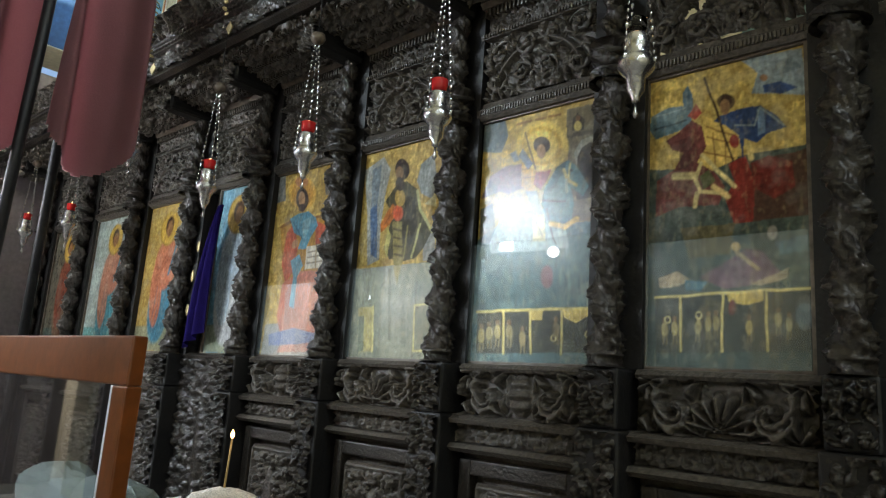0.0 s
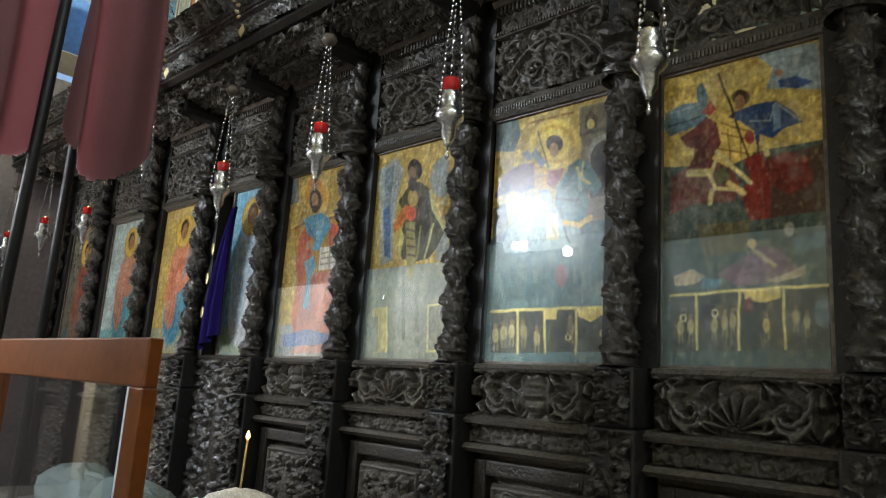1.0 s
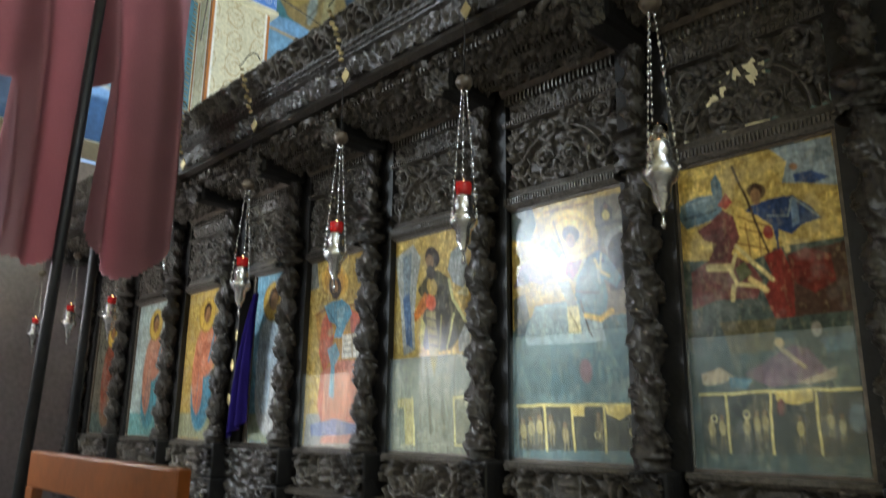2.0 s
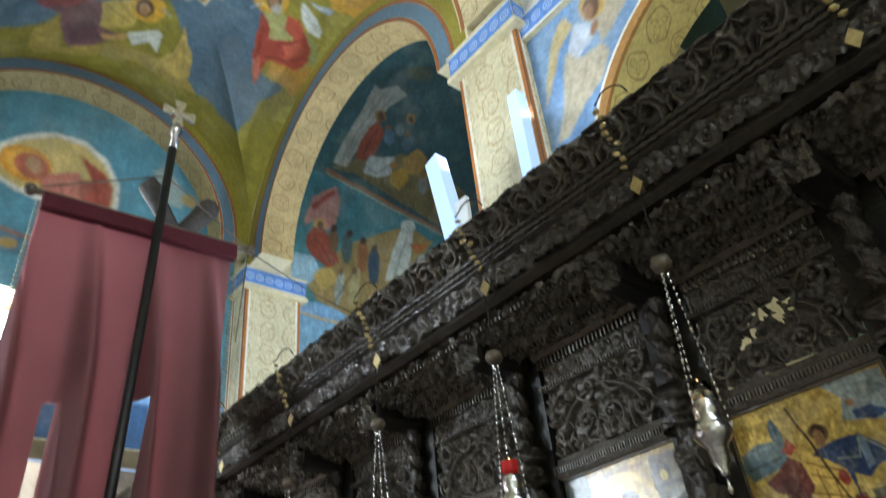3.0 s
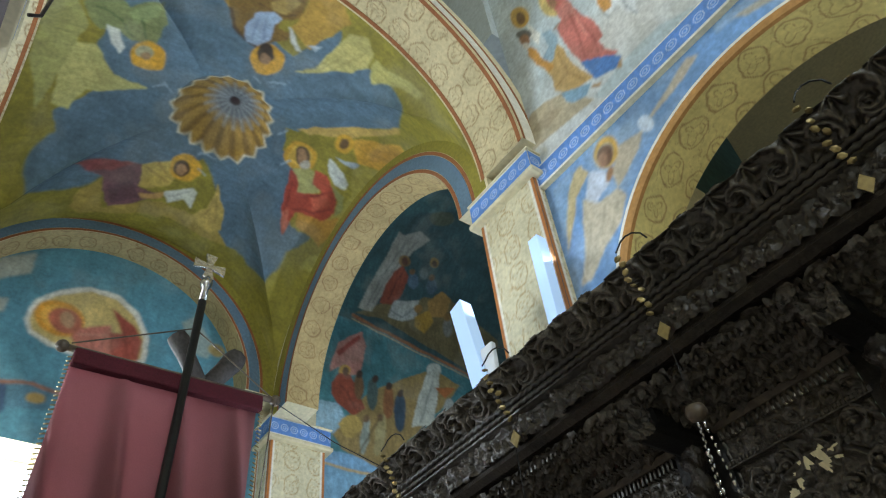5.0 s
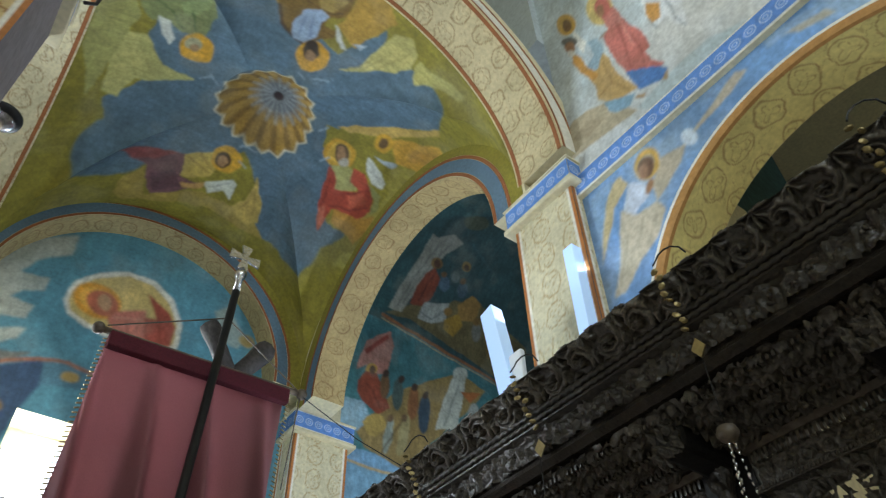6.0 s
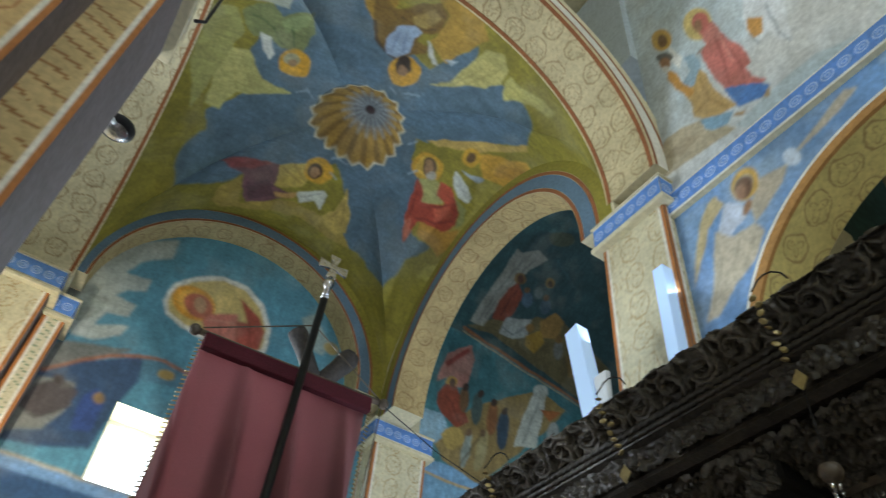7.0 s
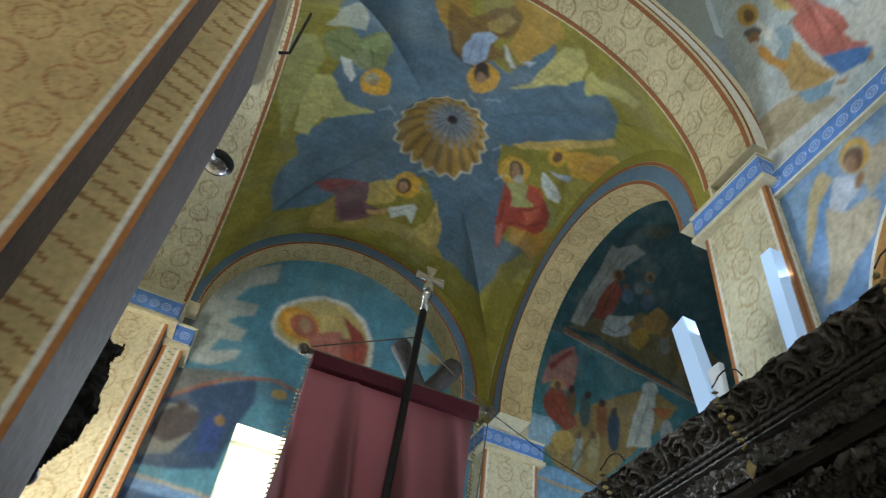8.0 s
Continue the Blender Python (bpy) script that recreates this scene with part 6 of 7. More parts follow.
    k.line(0.4, 0.133, 0.398, 0.1, 0.0041, rgb(150, 130, 84), 0.8)
    k.line(0.41, 0.133, 0.41, 0.1, 0.0041, rgb(150, 130, 84), 0.8)
    k.ellipse(0.504, 0.181, 0.026, 0.012, rgb(150, 134, 92), 89, 0.9)
    k.ellipse(0.505, 0.216, 0.01, 0.008, rgb(120, 92, 62), 89)
    k.line(0.5, 0.161, 0.497, 0.128, 0.004, rgb(150, 130, 84), 0.8)
    k.line(0.509, 0.161, 0.509, 0.128, 0.0039, rgb(150, 130, 84), 0.8)
    k.ellipse(0.54, 0.164, 0.026, 0.011, rgb(150, 134, 92), 89, 0.9)
    k.ellipse(0.541, 0.199, 0.01, 0.008, rgb(120, 92, 62), 88)
    k.line(0.536, 0.144, 0.533, 0.112, 0.0039, rgb(150, 130, 84), 0.8)
    k.line(0.545, 0.144, 0.544, 0.112, 0.0039, rgb(150, 130, 84), 0.8)
    k.ellipse(0.086, 0.185, 0.016, 0.014, rgb(224, 204, 140), 96)
    k.ellipse(0.086, 0.185, 0.011, 0.009, rgb(60, 50, 40), 94)
    k.ellipse(0.211, 0.203, 0.015, 0.013, rgb(224, 204, 140), 94)
    k.ellipse(0.211, 0.203, 0.011, 0.009, rgb(60, 50, 40), 92)


def icon_grey_rider(k, w, h):
    ground_gold(k, w, h)
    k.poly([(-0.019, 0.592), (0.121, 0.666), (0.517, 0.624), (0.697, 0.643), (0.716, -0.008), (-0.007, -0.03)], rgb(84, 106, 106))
    k.poly([(-0.031, 1.236), (0.128, 1.257), (0.161, 1.129), (0.124, 1.046), (-0.019, 1.072)], rgb(98, 110, 114))
    k.poly([(0.502, 1.189), (0.681, 1.19), (0.698, 0.625), (0.546, 0.642), (0.521, 0.893)], rgb(112, 102, 82))
    k.poly([(0.551, 0.97), (0.592, 1.022), (0.651, 1.033), (0.686, 1.026), (0.687, 0.985), (0.629, 0.988), (0.588, 0.949), (0.573, 0.884)], rgb(150, 148, 134))
    k.poly([(0.571, 0.939), (0.593, 0.984), (0.637, 1.003), (0.687, 0.977), (0.694, 0.734), (0.572, 0.745)], rgb(50, 42, 38))
    k.poly([(0.536, 1.134), (0.562, 1.164), (0.6, 1.125), (0.602, 1.067), (0.538, 1.08)], rgb(54, 46, 42))
    k.ellipse(0.568, 1.096, 0.027, 0.02, rgb(196, 176, 104), 116)
    k.ellipse(0.566, 1.135, 0.015, 0.011, rgb(110, 80, 56), 118)
    k.poly([(0.507, 1.067), (0.685, 1.058), (0.685, 1.037), (0.508, 1.047)], rgb(70, 62, 54), 0.8)
    k.poly([(0.008, 0.819), (0.059, 0.932), (0.154, 0.967), (0.259, 0.964), (0.282, 0.846), (0.181, 0.817), (0.127, 0.839)], rgb(128, 92, 92))
    k.poly([(0.011, 0.825), (0.06, 0.913), (0.107, 0.871), (0.102, 0.83)], rgb(72, 56, 58), 0.8)
    k.poly([(0.077, 0.578), (0.146, 0.715), (0.388, 0.72), (0.517, 0.624), (0.542, 0.516), (0.088, 0.526)], rgb(150, 166, 162))
    k.poly([(0.005, 0.766), (0.084, 0.786), (0.106, 0.667), (0.077, 0.578), (0.011, 0.59)], rgb(70, 76, 72), 0.9)
    k.poly([(0.395, 0.824), (0.458, 0.911), (0.519, 0.94), (0.566, 0.904), (0.635, 0.795), (0.607, 0.753), (0.54, 0.803), (0.561, 0.725), (0.552, 0.647), (0.471, 0.613), (0.422, 0.656), (0.38, 0.743)], rgb(86, 116, 116))
    k.poly([(0.43, 0.824), (0.481, 0.885), (0.523, 0.838), (0.511, 0.758), (0.468, 0.683), (0.426, 0.715)], rgb(116, 140, 138), 0.8)
    k.poly([(0.458, 0.911), (0.513, 0.938), (0.505, 0.895), (0.432, 0.796), (0.409, 0.813)], rgb(54, 78, 80), 0.8)
    k.line(0.499, 0.896, 0.52, 0.844, 0.0146, rgb(200, 186, 128))
    k.line(0.52, 0.844, 0.57, 0.809, 0.0146, rgb(200, 186, 128))
    k.line(0.535, 0.918, 0.526, 0.843, 0.0116, rgb(200, 186, 128))
    k.line(0.517, 0.844, 0.519, 0.784, 0.0145, rgb(176, 184, 172))
    k.ellipse(0.543, 0.884, 0.01, 0.008, rgb(40, 40, 38), 147)
    k.line(0.392, 0.76, 0.512, 0.739, 0.009, rgb(60, 42, 36))
    k.line(0.413, 0.717, 0.451, 0.577, 0.0089, rgb(60, 42, 36))
    k.line(0.451, 0.577, 0.471, 0.543, 0.0089, rgb(60, 42, 36))
    k.line(0.439, 0.643, 0.517, 0.619, 0.0262, rgb(198, 166, 88))
    k.line(0.517, 0.619, 0.576, 0.649, 0.0262, rgb(198, 166, 88))
    k.poly([(0.178, 1.031), (0.253, 1.052), (0.277, 0.99), (0.206, 0.979)], rgb(112, 118, 122))
    k.poly([(0.251, 0.98), (0.325, 0.987), (0.354, 0.863), (0.325, 0.792), (0.258, 0.849)], rgb(200, 160, 78))
    k.line(0.26, 0.935, 0.344, 0.927, 0.0063, rgb(122, 84, 40), 0.8)
    k.line(0.263, 0.891, 0.347, 0.884, 0.0063, rgb(122, 84, 40), 0.8)
    k.poly([(0.339, 0.905), (0.435, 0.926), (0.406, 0.855), (0.37, 0.816), (0.329, 0.85)], rgb(140, 54, 42))
    k.poly([(0.334, 0.698), (0.399, 0.691), (0.414, 0.562), (0.341, 0.568)], rgb(214, 202, 150))
    k.line(0.348, 0.669, 0.398, 0.582, 0.006, rgb(150, 130, 84))
    k.poly([(0.284, 0.817), (0.35, 0.813), (0.395, 0.691), (0.34, 0.692)], rgb(150, 150, 132))
    k.ellipse(0.365, 1.037, 0.162, 0.119, rgb(226, 194, 100), 151)
    k.ellipse(0.365, 1.037, 0.126, 0.092, rgb(206, 168, 76), 152)
    k.ellipse(0.365, 1.037, 0.105, 0.076, rgb(226, 194, 100), 152)
    k.ellipse(0.368, 1.04, 0.053, 0.04, rgb(60, 42, 30), 147)
    k.ellipse(0.366, 1.009, 0.036, 0.025, rgb(160, 124, 84), 108)
    k.poly([(0.254, 1.046), (0.323, 0.953), (0.294, 0.929), (0.232, 1.004)], rgb(112, 118, 122))
    k.line(0.266, 1.123, 0.338, 0.922, 0.0096, rgb(90, 66, 38))
    k.line(0.211, 1.176, 0.298, 1.176, 0.013, rgb(120, 80, 40), 0.9)
    k.line(0.325, 1.176, 0.384, 1.175, 0.0126, rgb(120, 80, 40), 0.9)
    k.line(0.404, 1.176, 0.468, 1.174, 0.0123, rgb(120, 80, 40), 0.9)
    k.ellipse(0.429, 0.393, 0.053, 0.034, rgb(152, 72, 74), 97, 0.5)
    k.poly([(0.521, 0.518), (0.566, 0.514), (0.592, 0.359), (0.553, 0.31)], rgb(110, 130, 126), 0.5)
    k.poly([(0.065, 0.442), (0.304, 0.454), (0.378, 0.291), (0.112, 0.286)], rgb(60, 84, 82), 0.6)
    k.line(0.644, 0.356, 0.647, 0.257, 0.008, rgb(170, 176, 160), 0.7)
    k.poly([(0.026, 0.241), (0.693, 0.243), (0.698, 0.053), (0.035, 0.037)], rgb(60, 54, 44))
    k.poly([(0.342, 0.239), (0.418, 0.24), (0.414, 0.196), (0.351, 0.197)], rgb(214, 184, 96), 0.9)
    k.poly([(0.524, 0.237), (0.687, 0.241), (0.689, 0.178), (0.649, 0.207), (0.593, 0.179), (0.534, 0.204)], rgb(220, 190, 100), 0.9)
    k.line(0.026, 0.241, 0.698, 0.243, 0.0127, rgb(218, 194, 112))
    k.line(0.187, 0.243, 0.201, 0.04, 0.0121, rgb(218, 194, 112))
    k.line(0.342, 0.242, 0.36, 0.042, 0.0116, rgb(218, 194, 112))
    k.line(0.518, 0.24, 0.52, 0.045, 0.011, rgb(218, 194, 112))
    k.ellipse(0.479, 0.114, 0.015, 0.015, rgb(224, 204, 140), 132)
    k.ellipse(0.479, 0.114, 0.01, 0.009, rgb(60, 50, 40), 102)
    k.ellipse(0.652, 0.129, 0.015, 0.014, rgb(224, 204, 140), 110)
    k.ellipse(0.652, 0.129, 0.01, 0.008, rgb(60, 50, 40), 98)
    k.ellipse(0.06, 0.124, 0.036, 0.021, rgb(168, 148, 92), 97, 0.9)
    k.ellipse(0.057, 0.171, 0.015, 0.013, rgb(120, 92, 62), 147)
    k.line(0.055, 0.097, 0.055, 0.053, 0.0062, rgb(150, 130, 84), 0.8)
    k.line(0.073, 0.097, 0.076, 0.054, 0.0062, rgb(150, 130, 84), 0.8)
    k.ellipse(0.109, 0.135, 0.035, 0.021, rgb(168, 148, 92), 96, 0.9)
    k.ellipse(0.105, 0.182, 0.014, 0.013, rgb(120, 92, 62), 144)
    k.line(0.104, 0.108, 0.103, 0.065, 0.0061, rgb(150, 130, 84), 0.8)
    k.line(0.121, 0.108, 0.124, 0.065, 0.0061, rgb(150, 130, 84), 0.8)
    k.ellipse(0.157, 0.141, 0.035, 0.02, rgb(168, 148, 92), 96, 0.9)
    k.ellipse(0.154, 0.187, 0.014, 0.013, rgb(120, 92, 62), 141)
    k.line(0.152, 0.114, 0.151, 0.071, 0.0061, rgb(150, 130, 84), 0.8)
    k.line(0.169, 0.114, 0.172, 0.071, 0.006, rgb(150, 130, 84), 0.8)
    k.ellipse(0.228, 0.14, 0.035, 0.02, rgb(150, 130, 84), 96, 0.9)
    k.ellipse(0.225, 0.186, 0.014, 0.013, rgb(120, 92, 62), 136)
    k.line(0.223, 0.114, 0.222, 0.072, 0.0059, rgb(150, 130, 84), 0.8)
    k.line(0.239, 0.114, 0.242, 0.072, 0.0059, rgb(150, 130, 84), 0.8)
    k.ellipse(0.308, 0.109, 0.034, 0.019, rgb(150, 130, 84), 95, 0.9)
    k.ellipse(0.306, 0.153, 0.013, 0.013, rgb(120, 92, 62), 130)
    k.line(0.303, 0.083, 0.302, 0.041, 0.0058, rgb(150, 130, 84), 0.8)
    k.line(0.319, 0.083, 0.322, 0.042, 0.0058, rgb(150, 130, 84), 0.8)
    k.ellipse(0.489, 0.155, 0.033, 0.018, rgb(130, 110, 76), 94, 0.9)
    k.ellipse(0.487, 0.198, 0.013, 0.012, rgb(120, 92, 62), 115)
    k.line(0.484, 0.129, 0.483, 0.089, 0.0055, rgb(150, 130, 84), 0.8)
    k.line(0.499, 0.129, 0.501, 0.089, 0.0055, rgb(150, 130, 84), 0.8)


def icon_prophet(k, w, h):
    ground_gold(k, w, h)
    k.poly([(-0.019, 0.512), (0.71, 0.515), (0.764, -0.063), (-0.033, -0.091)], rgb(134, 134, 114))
    k.poly([(0.017, 0.987), (0.093, 0.994), (0.139, 0.529), (0.041, 0.519)], rgb(160, 138, 76), 0.8)
    k.poly([(0.03, 1.12), (0.193, 1.177), (0.262, 1.089), (0.232, 0.94), (0.212, 0.757), (0.227, 0.556), (0.129, 0.53), (0.088, 0.838)], rgb(156, 158, 152))
    k.poly([(0.102, 1.115), (0.179, 1.131), (0.176, 0.999), (0.168, 0.761), (0.123, 0.8)], rgb(110, 124, 136), 0.8)
    k.poly([(0.11, 0.863), (0.17, 0.897), (0.207, 0.564), (0.15, 0.595)], rgb(84, 106, 136))
    k.line(0.203, 1.099, 0.185, 0.625, 0.0083, rgb(110, 114, 114), 0.6)
    k.poly([(0.507, 1.076), (0.601, 1.125), (0.654, 0.93), (0.61, 0.866), (0.528, 0.909), (0.485, 0.987)], rgb(146, 152, 148))
    k.line(0.58, 1.087, 0.544, 0.93, 0.0076, rgb(106, 112, 112), 0.6)
    k.poly([(0.561, 0.841), (0.641, 0.894), (0.648, 0.817)], rgb(220, 210, 160))
    k.poly([(0.563, 0.657), (0.649, 0.726), (0.669, 0.518), (0.577, 0.525)], rgb(152, 152, 142))
    k.line(0.583, 0.623, 0.649, 0.633, 0.0073, rgb(110, 114, 112), 0.7)
    k.line(0.588, 0.576, 0.654, 0.586, 0.0073, rgb(110, 114, 112), 0.7)
    k.poly([(0.237, 0.899), (0.313, 0.979), (0.403, 1.0), (0.495, 0.937), (0.525, 0.82), (0.589, 0.733), (0.628, 0.682), (0.569, 0.593), (0.519, 0.544), (0.432, 0.535), (0.307, 0.557), (0.257, 0.619), (0.293, 0.748), (0.281, 0.849)], rgb(66, 62, 36))
    k.poly([(0.389, 0.919), (0.482, 0.89), (0.513, 0.725), (0.469, 0.602), (0.403, 0.672)], rgb(40, 36, 24), 0.8)
    k.poly([(0.262, 0.619), (0.274, 0.75), (0.311, 0.68), (0.288, 0.558)], rgb(180, 170, 96))
    k.line(0.496, 0.927, 0.529, 0.819, 0.0191, rgb(190, 184, 118))
    k.line(0.529, 0.819, 0.628, 0.682, 0.0191, rgb(190, 184, 118))
    k.line(0.538, 0.729, 0.488, 0.553, 0.0149, rgb(190, 184, 118))
    k.line(0.441, 0.732, 0.426, 0.548, 0.0114, rgb(150, 140, 80), 0.9)
    k.poly([(0.21, 0.767), (0.259, 0.835), (0.301, 0.88), (0.349, 0.824), (0.292, 0.758), (0.222, 0.715)], rgb(182, 106, 44))
    k.line(0.245, 0.76, 0.315, 0.838, 0.008, rgb(120, 60, 26), 0.8)
    k.ellipse(0.35, 0.818, 0.05, 0.039, rgb(196, 86, 48), 123)
    k.ellipse(0.358, 0.906, 0.056, 0.04, rgb(170, 140, 70), 113)
    k.poly([(0.314, 0.772), (0.388, 0.764), (0.423, 0.542), (0.39, 0.401), (0.345, 0.547)], rgb(138, 126, 72))
    k.line(0.328, 0.728, 0.394, 0.711, 0.0118, rgb(66, 56, 30), 0.9)
    k.line(0.334, 0.678, 0.4, 0.662, 0.0117, rgb(66, 56, 30), 0.9)
    k.line(0.345, 0.628, 0.406, 0.613, 0.0116, rgb(66, 56, 30), 0.9)
    k.line(0.351, 0.579, 0.411, 0.565, 0.0116, rgb(66, 56, 30), 0.9)
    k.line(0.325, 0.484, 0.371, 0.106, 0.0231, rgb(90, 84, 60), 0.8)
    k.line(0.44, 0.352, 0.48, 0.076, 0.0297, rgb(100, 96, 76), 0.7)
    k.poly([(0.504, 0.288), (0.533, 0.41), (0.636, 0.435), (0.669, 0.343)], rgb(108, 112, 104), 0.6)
    k.ellipse(0.358, 1.074, 0.072, 0.054, rgb(48, 35, 26), 128)
    k.ellipse(0.337, 1.054, 0.044, 0.031, rgb(130, 96, 62), 115)
    k.ellipse(0.349, 0.988, 0.045, 0.034, rgb(44, 32, 24), 126)
    k.poly([(0.084, 0.284), (0.21, 0.287), (0.233, 0.037), (0.109, 0.028)], rgb(170, 156, 100))
    k.poly([(0.091, 0.235), (0.145, 0.234), (0.162, 0.036), (0.109, 0.028)], rgb(100, 110, 100), 0.8)
    k.poly([(0.542, 0.284), (0.675, 0.289), (0.691, 0.043), (0.556, 0.041)], rgb(128, 124, 102))
    k.line(0.542, 0.284, 0.667, 0.29, 0.0108, rgb(212, 196, 126))
    k.line(0.542, 0.284, 0.556, 0.041, 0.0108, rgb(212, 196, 126))
    k.line(0.556, 0.044, 0.691, 0.046, 0.0106, rgb(212, 196, 126))
    k.line(0.214, 0.287, 0.237, 0.037, 0.0117, rgb(212, 196, 126))


def icon_throne(k, w, h):
    ground_gold(k, w, h)
    k.poly([(0.076, 0.195), (0.827, 0.238), (0.867, -0.026), (0.06, -0.045)], rgb(150, 146, 140))
    k.poly([(-0.013, 1.207), (0.111, 1.221), (0.146, 1.036), (0.023, 1.024)], rgb(120, 122, 120))
    k.poly([(0.544, 1.18), (0.685, 1.187), (0.711, 1.01), (0.576, 1.013)], rgb(110, 112, 108))
    k.poly([(0.121, 0.862), (0.259, 0.905), (0.504, 0.888), (0.707, 0.89), (0.738, 0.55), (0.214, 0.472)], rgb(172, 124, 50), 0.9)
    k.line(0.122, 0.854, 0.311, 0.895, 0.0204, rgb(120, 78, 34), 0.9)
    k.line(0.505, 0.881, 0.62, 0.882, 0.0188, rgb(120, 78, 34), 0.9)
    k.poly([(0.202, 0.807), (0.271, 0.873), (0.342, 0.688), (0.319, 0.54), (0.247, 0.463), (0.18, 0.587)], rgb(178, 84, 56))
    k.poly([(0.497, 0.859), (0.62, 0.809), (0.638, 0.692), (0.523, 0.702)], rgb(176, 86, 62))
    k.poly([(0.216, 0.464), (0.387, 0.536), (0.574, 0.532), (0.655, 0.241), (0.59, 0.097), (0.273, 0.096), (0.194, 0.249)], rgb(190, 114, 90))
    k.poly([(0.4, 0.462), (0.515, 0.474), (0.566, 0.243), (0.474, 0.209)], rgb(206, 134, 104), 0.8)
    k.poly([(0.26, 0.395), (0.314, 0.467), (0.344, 0.175), (0.29, 0.139)], rgb(150, 84, 70), 0.8)
    k.poly([(0.216, 0.902), (0.318, 0.925), (0.414, 0.929), (0.5, 0.878), (0.527, 0.819), (0.468, 0.751), (0.428, 0.677), (0.342, 0.684), (0.371, 0.76), (0.278, 0.799)], rgb(92, 148, 172))
    k.poly([(0.359, 0.867), (0.456, 0.894), (0.432, 0.792), (0.387, 0.74)], rgb(130, 176, 190), 0.8)
    k.line(0.266, 0.866, 0.387, 0.74, 0.0148, rgb(60, 108, 134), 0.8)
    k.poly([(0.276, 0.61), (0.367, 0.649), (0.416, 0.571), (0.369, 0.501), (0.376, 0.293), (0.318, 0.312), (0.326, 0.503)], rgb(106, 154, 174))
    k.ellipse(0.305, 0.721, 0.035, 0.031, rgb(176, 132, 96), 36)
    k.poly([(0.437, 0.691), (0.637, 0.699), (0.661, 0.548), (0.439, 0.544)], rgb(214, 208, 190))
    k.line(0.456, 0.653, 0.627, 0.661, 0.0094, rgb(128, 118, 100), 0.9)
    k.line(0.455, 0.62, 0.632, 0.624, 0.0093, rgb(128, 118, 100), 0.9)
    k.line(0.456, 0.583, 0.638, 0.588, 0.0093, rgb(128, 118, 100), 0.9)
    k.line(0.536, 0.694, 0.549, 0.548, 0.0138, rgb(160, 140, 110), 0.9)
    k.poly([(0.128, 0.132), (0.392, 0.174), (0.611, 0.138), (0.649, 0.08), (0.142, 0.058)], rgb(108, 116, 152))
    k.poly([(0.262, 0.06), (0.637, 0.084), (0.646, 0.029), (0.239, 0.016)], rgb(190, 122, 108), 0.9)
    k.ellipse(0.324, 1.063, 0.161, 0.106, rgb(222, 178, 84), 156)
    k.ellipse(0.324, 1.063, 0.127, 0.084, rgb(196, 142, 60), 156, 0.8)
    k.ellipse(0.304, 1.144, 0.078, 0.034, rgb(184, 126, 78), 167)
    k.ellipse(0.331, 1.023, 0.087, 0.062, rgb(56, 38, 27), 124)
    k.ellipse(0.325, 1.024, 0.054, 0.035, rgb(178, 136, 96), 114)
    k.ellipse(0.336, 0.961, 0.039, 0.026, rgb(60, 42, 30), 159)


def icon_standing(robe, cloak, ground, low):
    def draw(k, w, h):
        k.put(fbm(k.a0, k.b0, 20, 6) > 0.5, tuple(c * 0.8 for c in ground), 0.4)
        k.box(0, 0, w, 0.2, low)
        k.saint(w / 2, 0.08, 1.08, robe, cloak, 0, rgb(206, 168, 76))
        k.ellipse(w * 0.5, 0.6, 0.1, 0.1, cloak)
        k.line(w * 0.62, 0.62, w * 0.72, 0.85, 0.03, robe)
    return draw


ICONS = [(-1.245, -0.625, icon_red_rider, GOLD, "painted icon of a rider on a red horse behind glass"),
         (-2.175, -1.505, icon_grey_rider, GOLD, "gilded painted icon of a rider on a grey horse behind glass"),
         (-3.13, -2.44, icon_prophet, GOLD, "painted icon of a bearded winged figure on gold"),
         (-4.04, -3.36, icon_throne, GOLD, "painted icon of an enthroned figure in red and blue"),
         (-4.72, -4.22, icon_standing(rgb(206, 208, 210), rgb(176, 192, 206), rgb(120, 170, 196), rgb(150, 160, 140)), rgb(120, 170, 196), "pale blue painted icon of a white-robed figure"),
         (-5.88, -5.15, icon_standing(rgb(74, 128, 150), rgb(190, 116, 88), rgb(176, 136, 70), rgb(150, 150, 120)), GOLD, "painted icon of a robed figure in red and blue on gold"),
         (-6.96, -6.14, icon_standing(rgb(84, 146, 160), rgb(184, 126, 104), rgb(164, 178, 174), rgb(110, 160, 160)), rgb(176, 192, 190), "pale painted icon of a robed figure in red and teal"),
         (-8.0, -7.24, icon_standing(rgb(112, 84, 66), rgb(126, 66, 50), rgb(96, 92, 80), rgb(74, 88, 82)), rgb(96, 92, 80), "dark painted icon of a robed figure")]
for k_, (xa, xb, draw, ground, label) in enumerate(ICONS):
    w, h, z0 = xb - xa, 1.215, 1.455
    ob = empty("icon", (xa, 0, z0), label, "icon", "icons of the screen")

    def paint(a, b, draw=draw, ground=ground, w=w, h=h, k_=k_):
        k = Canvas(a, b, ground, 70 + k_, 0.004, 14)
        draw(k, w, h)
        streak = fbm(a * 3.0, b * 0.8, 22, 5 + k_)
        k.put(np.clip((streak - 0.56) * 9, 0, 1), (0.02, 0.018, 0.014), 0.2)
        k.put(np.clip((fbm(a * 2.2, b, 30, 15 + k_) - 0.6) * 9, 0, 1), rgb(216, 196, 140), 0.1)
        k.put(np.clip((fbm(a, b, 3, 25 + k_) - 0.4) * 2, 0, 1), (0.03, 0.028, 0.02), 0.3)
        k.brush(0.3, 30, 1)
        k.mottle(9, 0.2, 2)
        k.mottle(40, 0.25, 12)
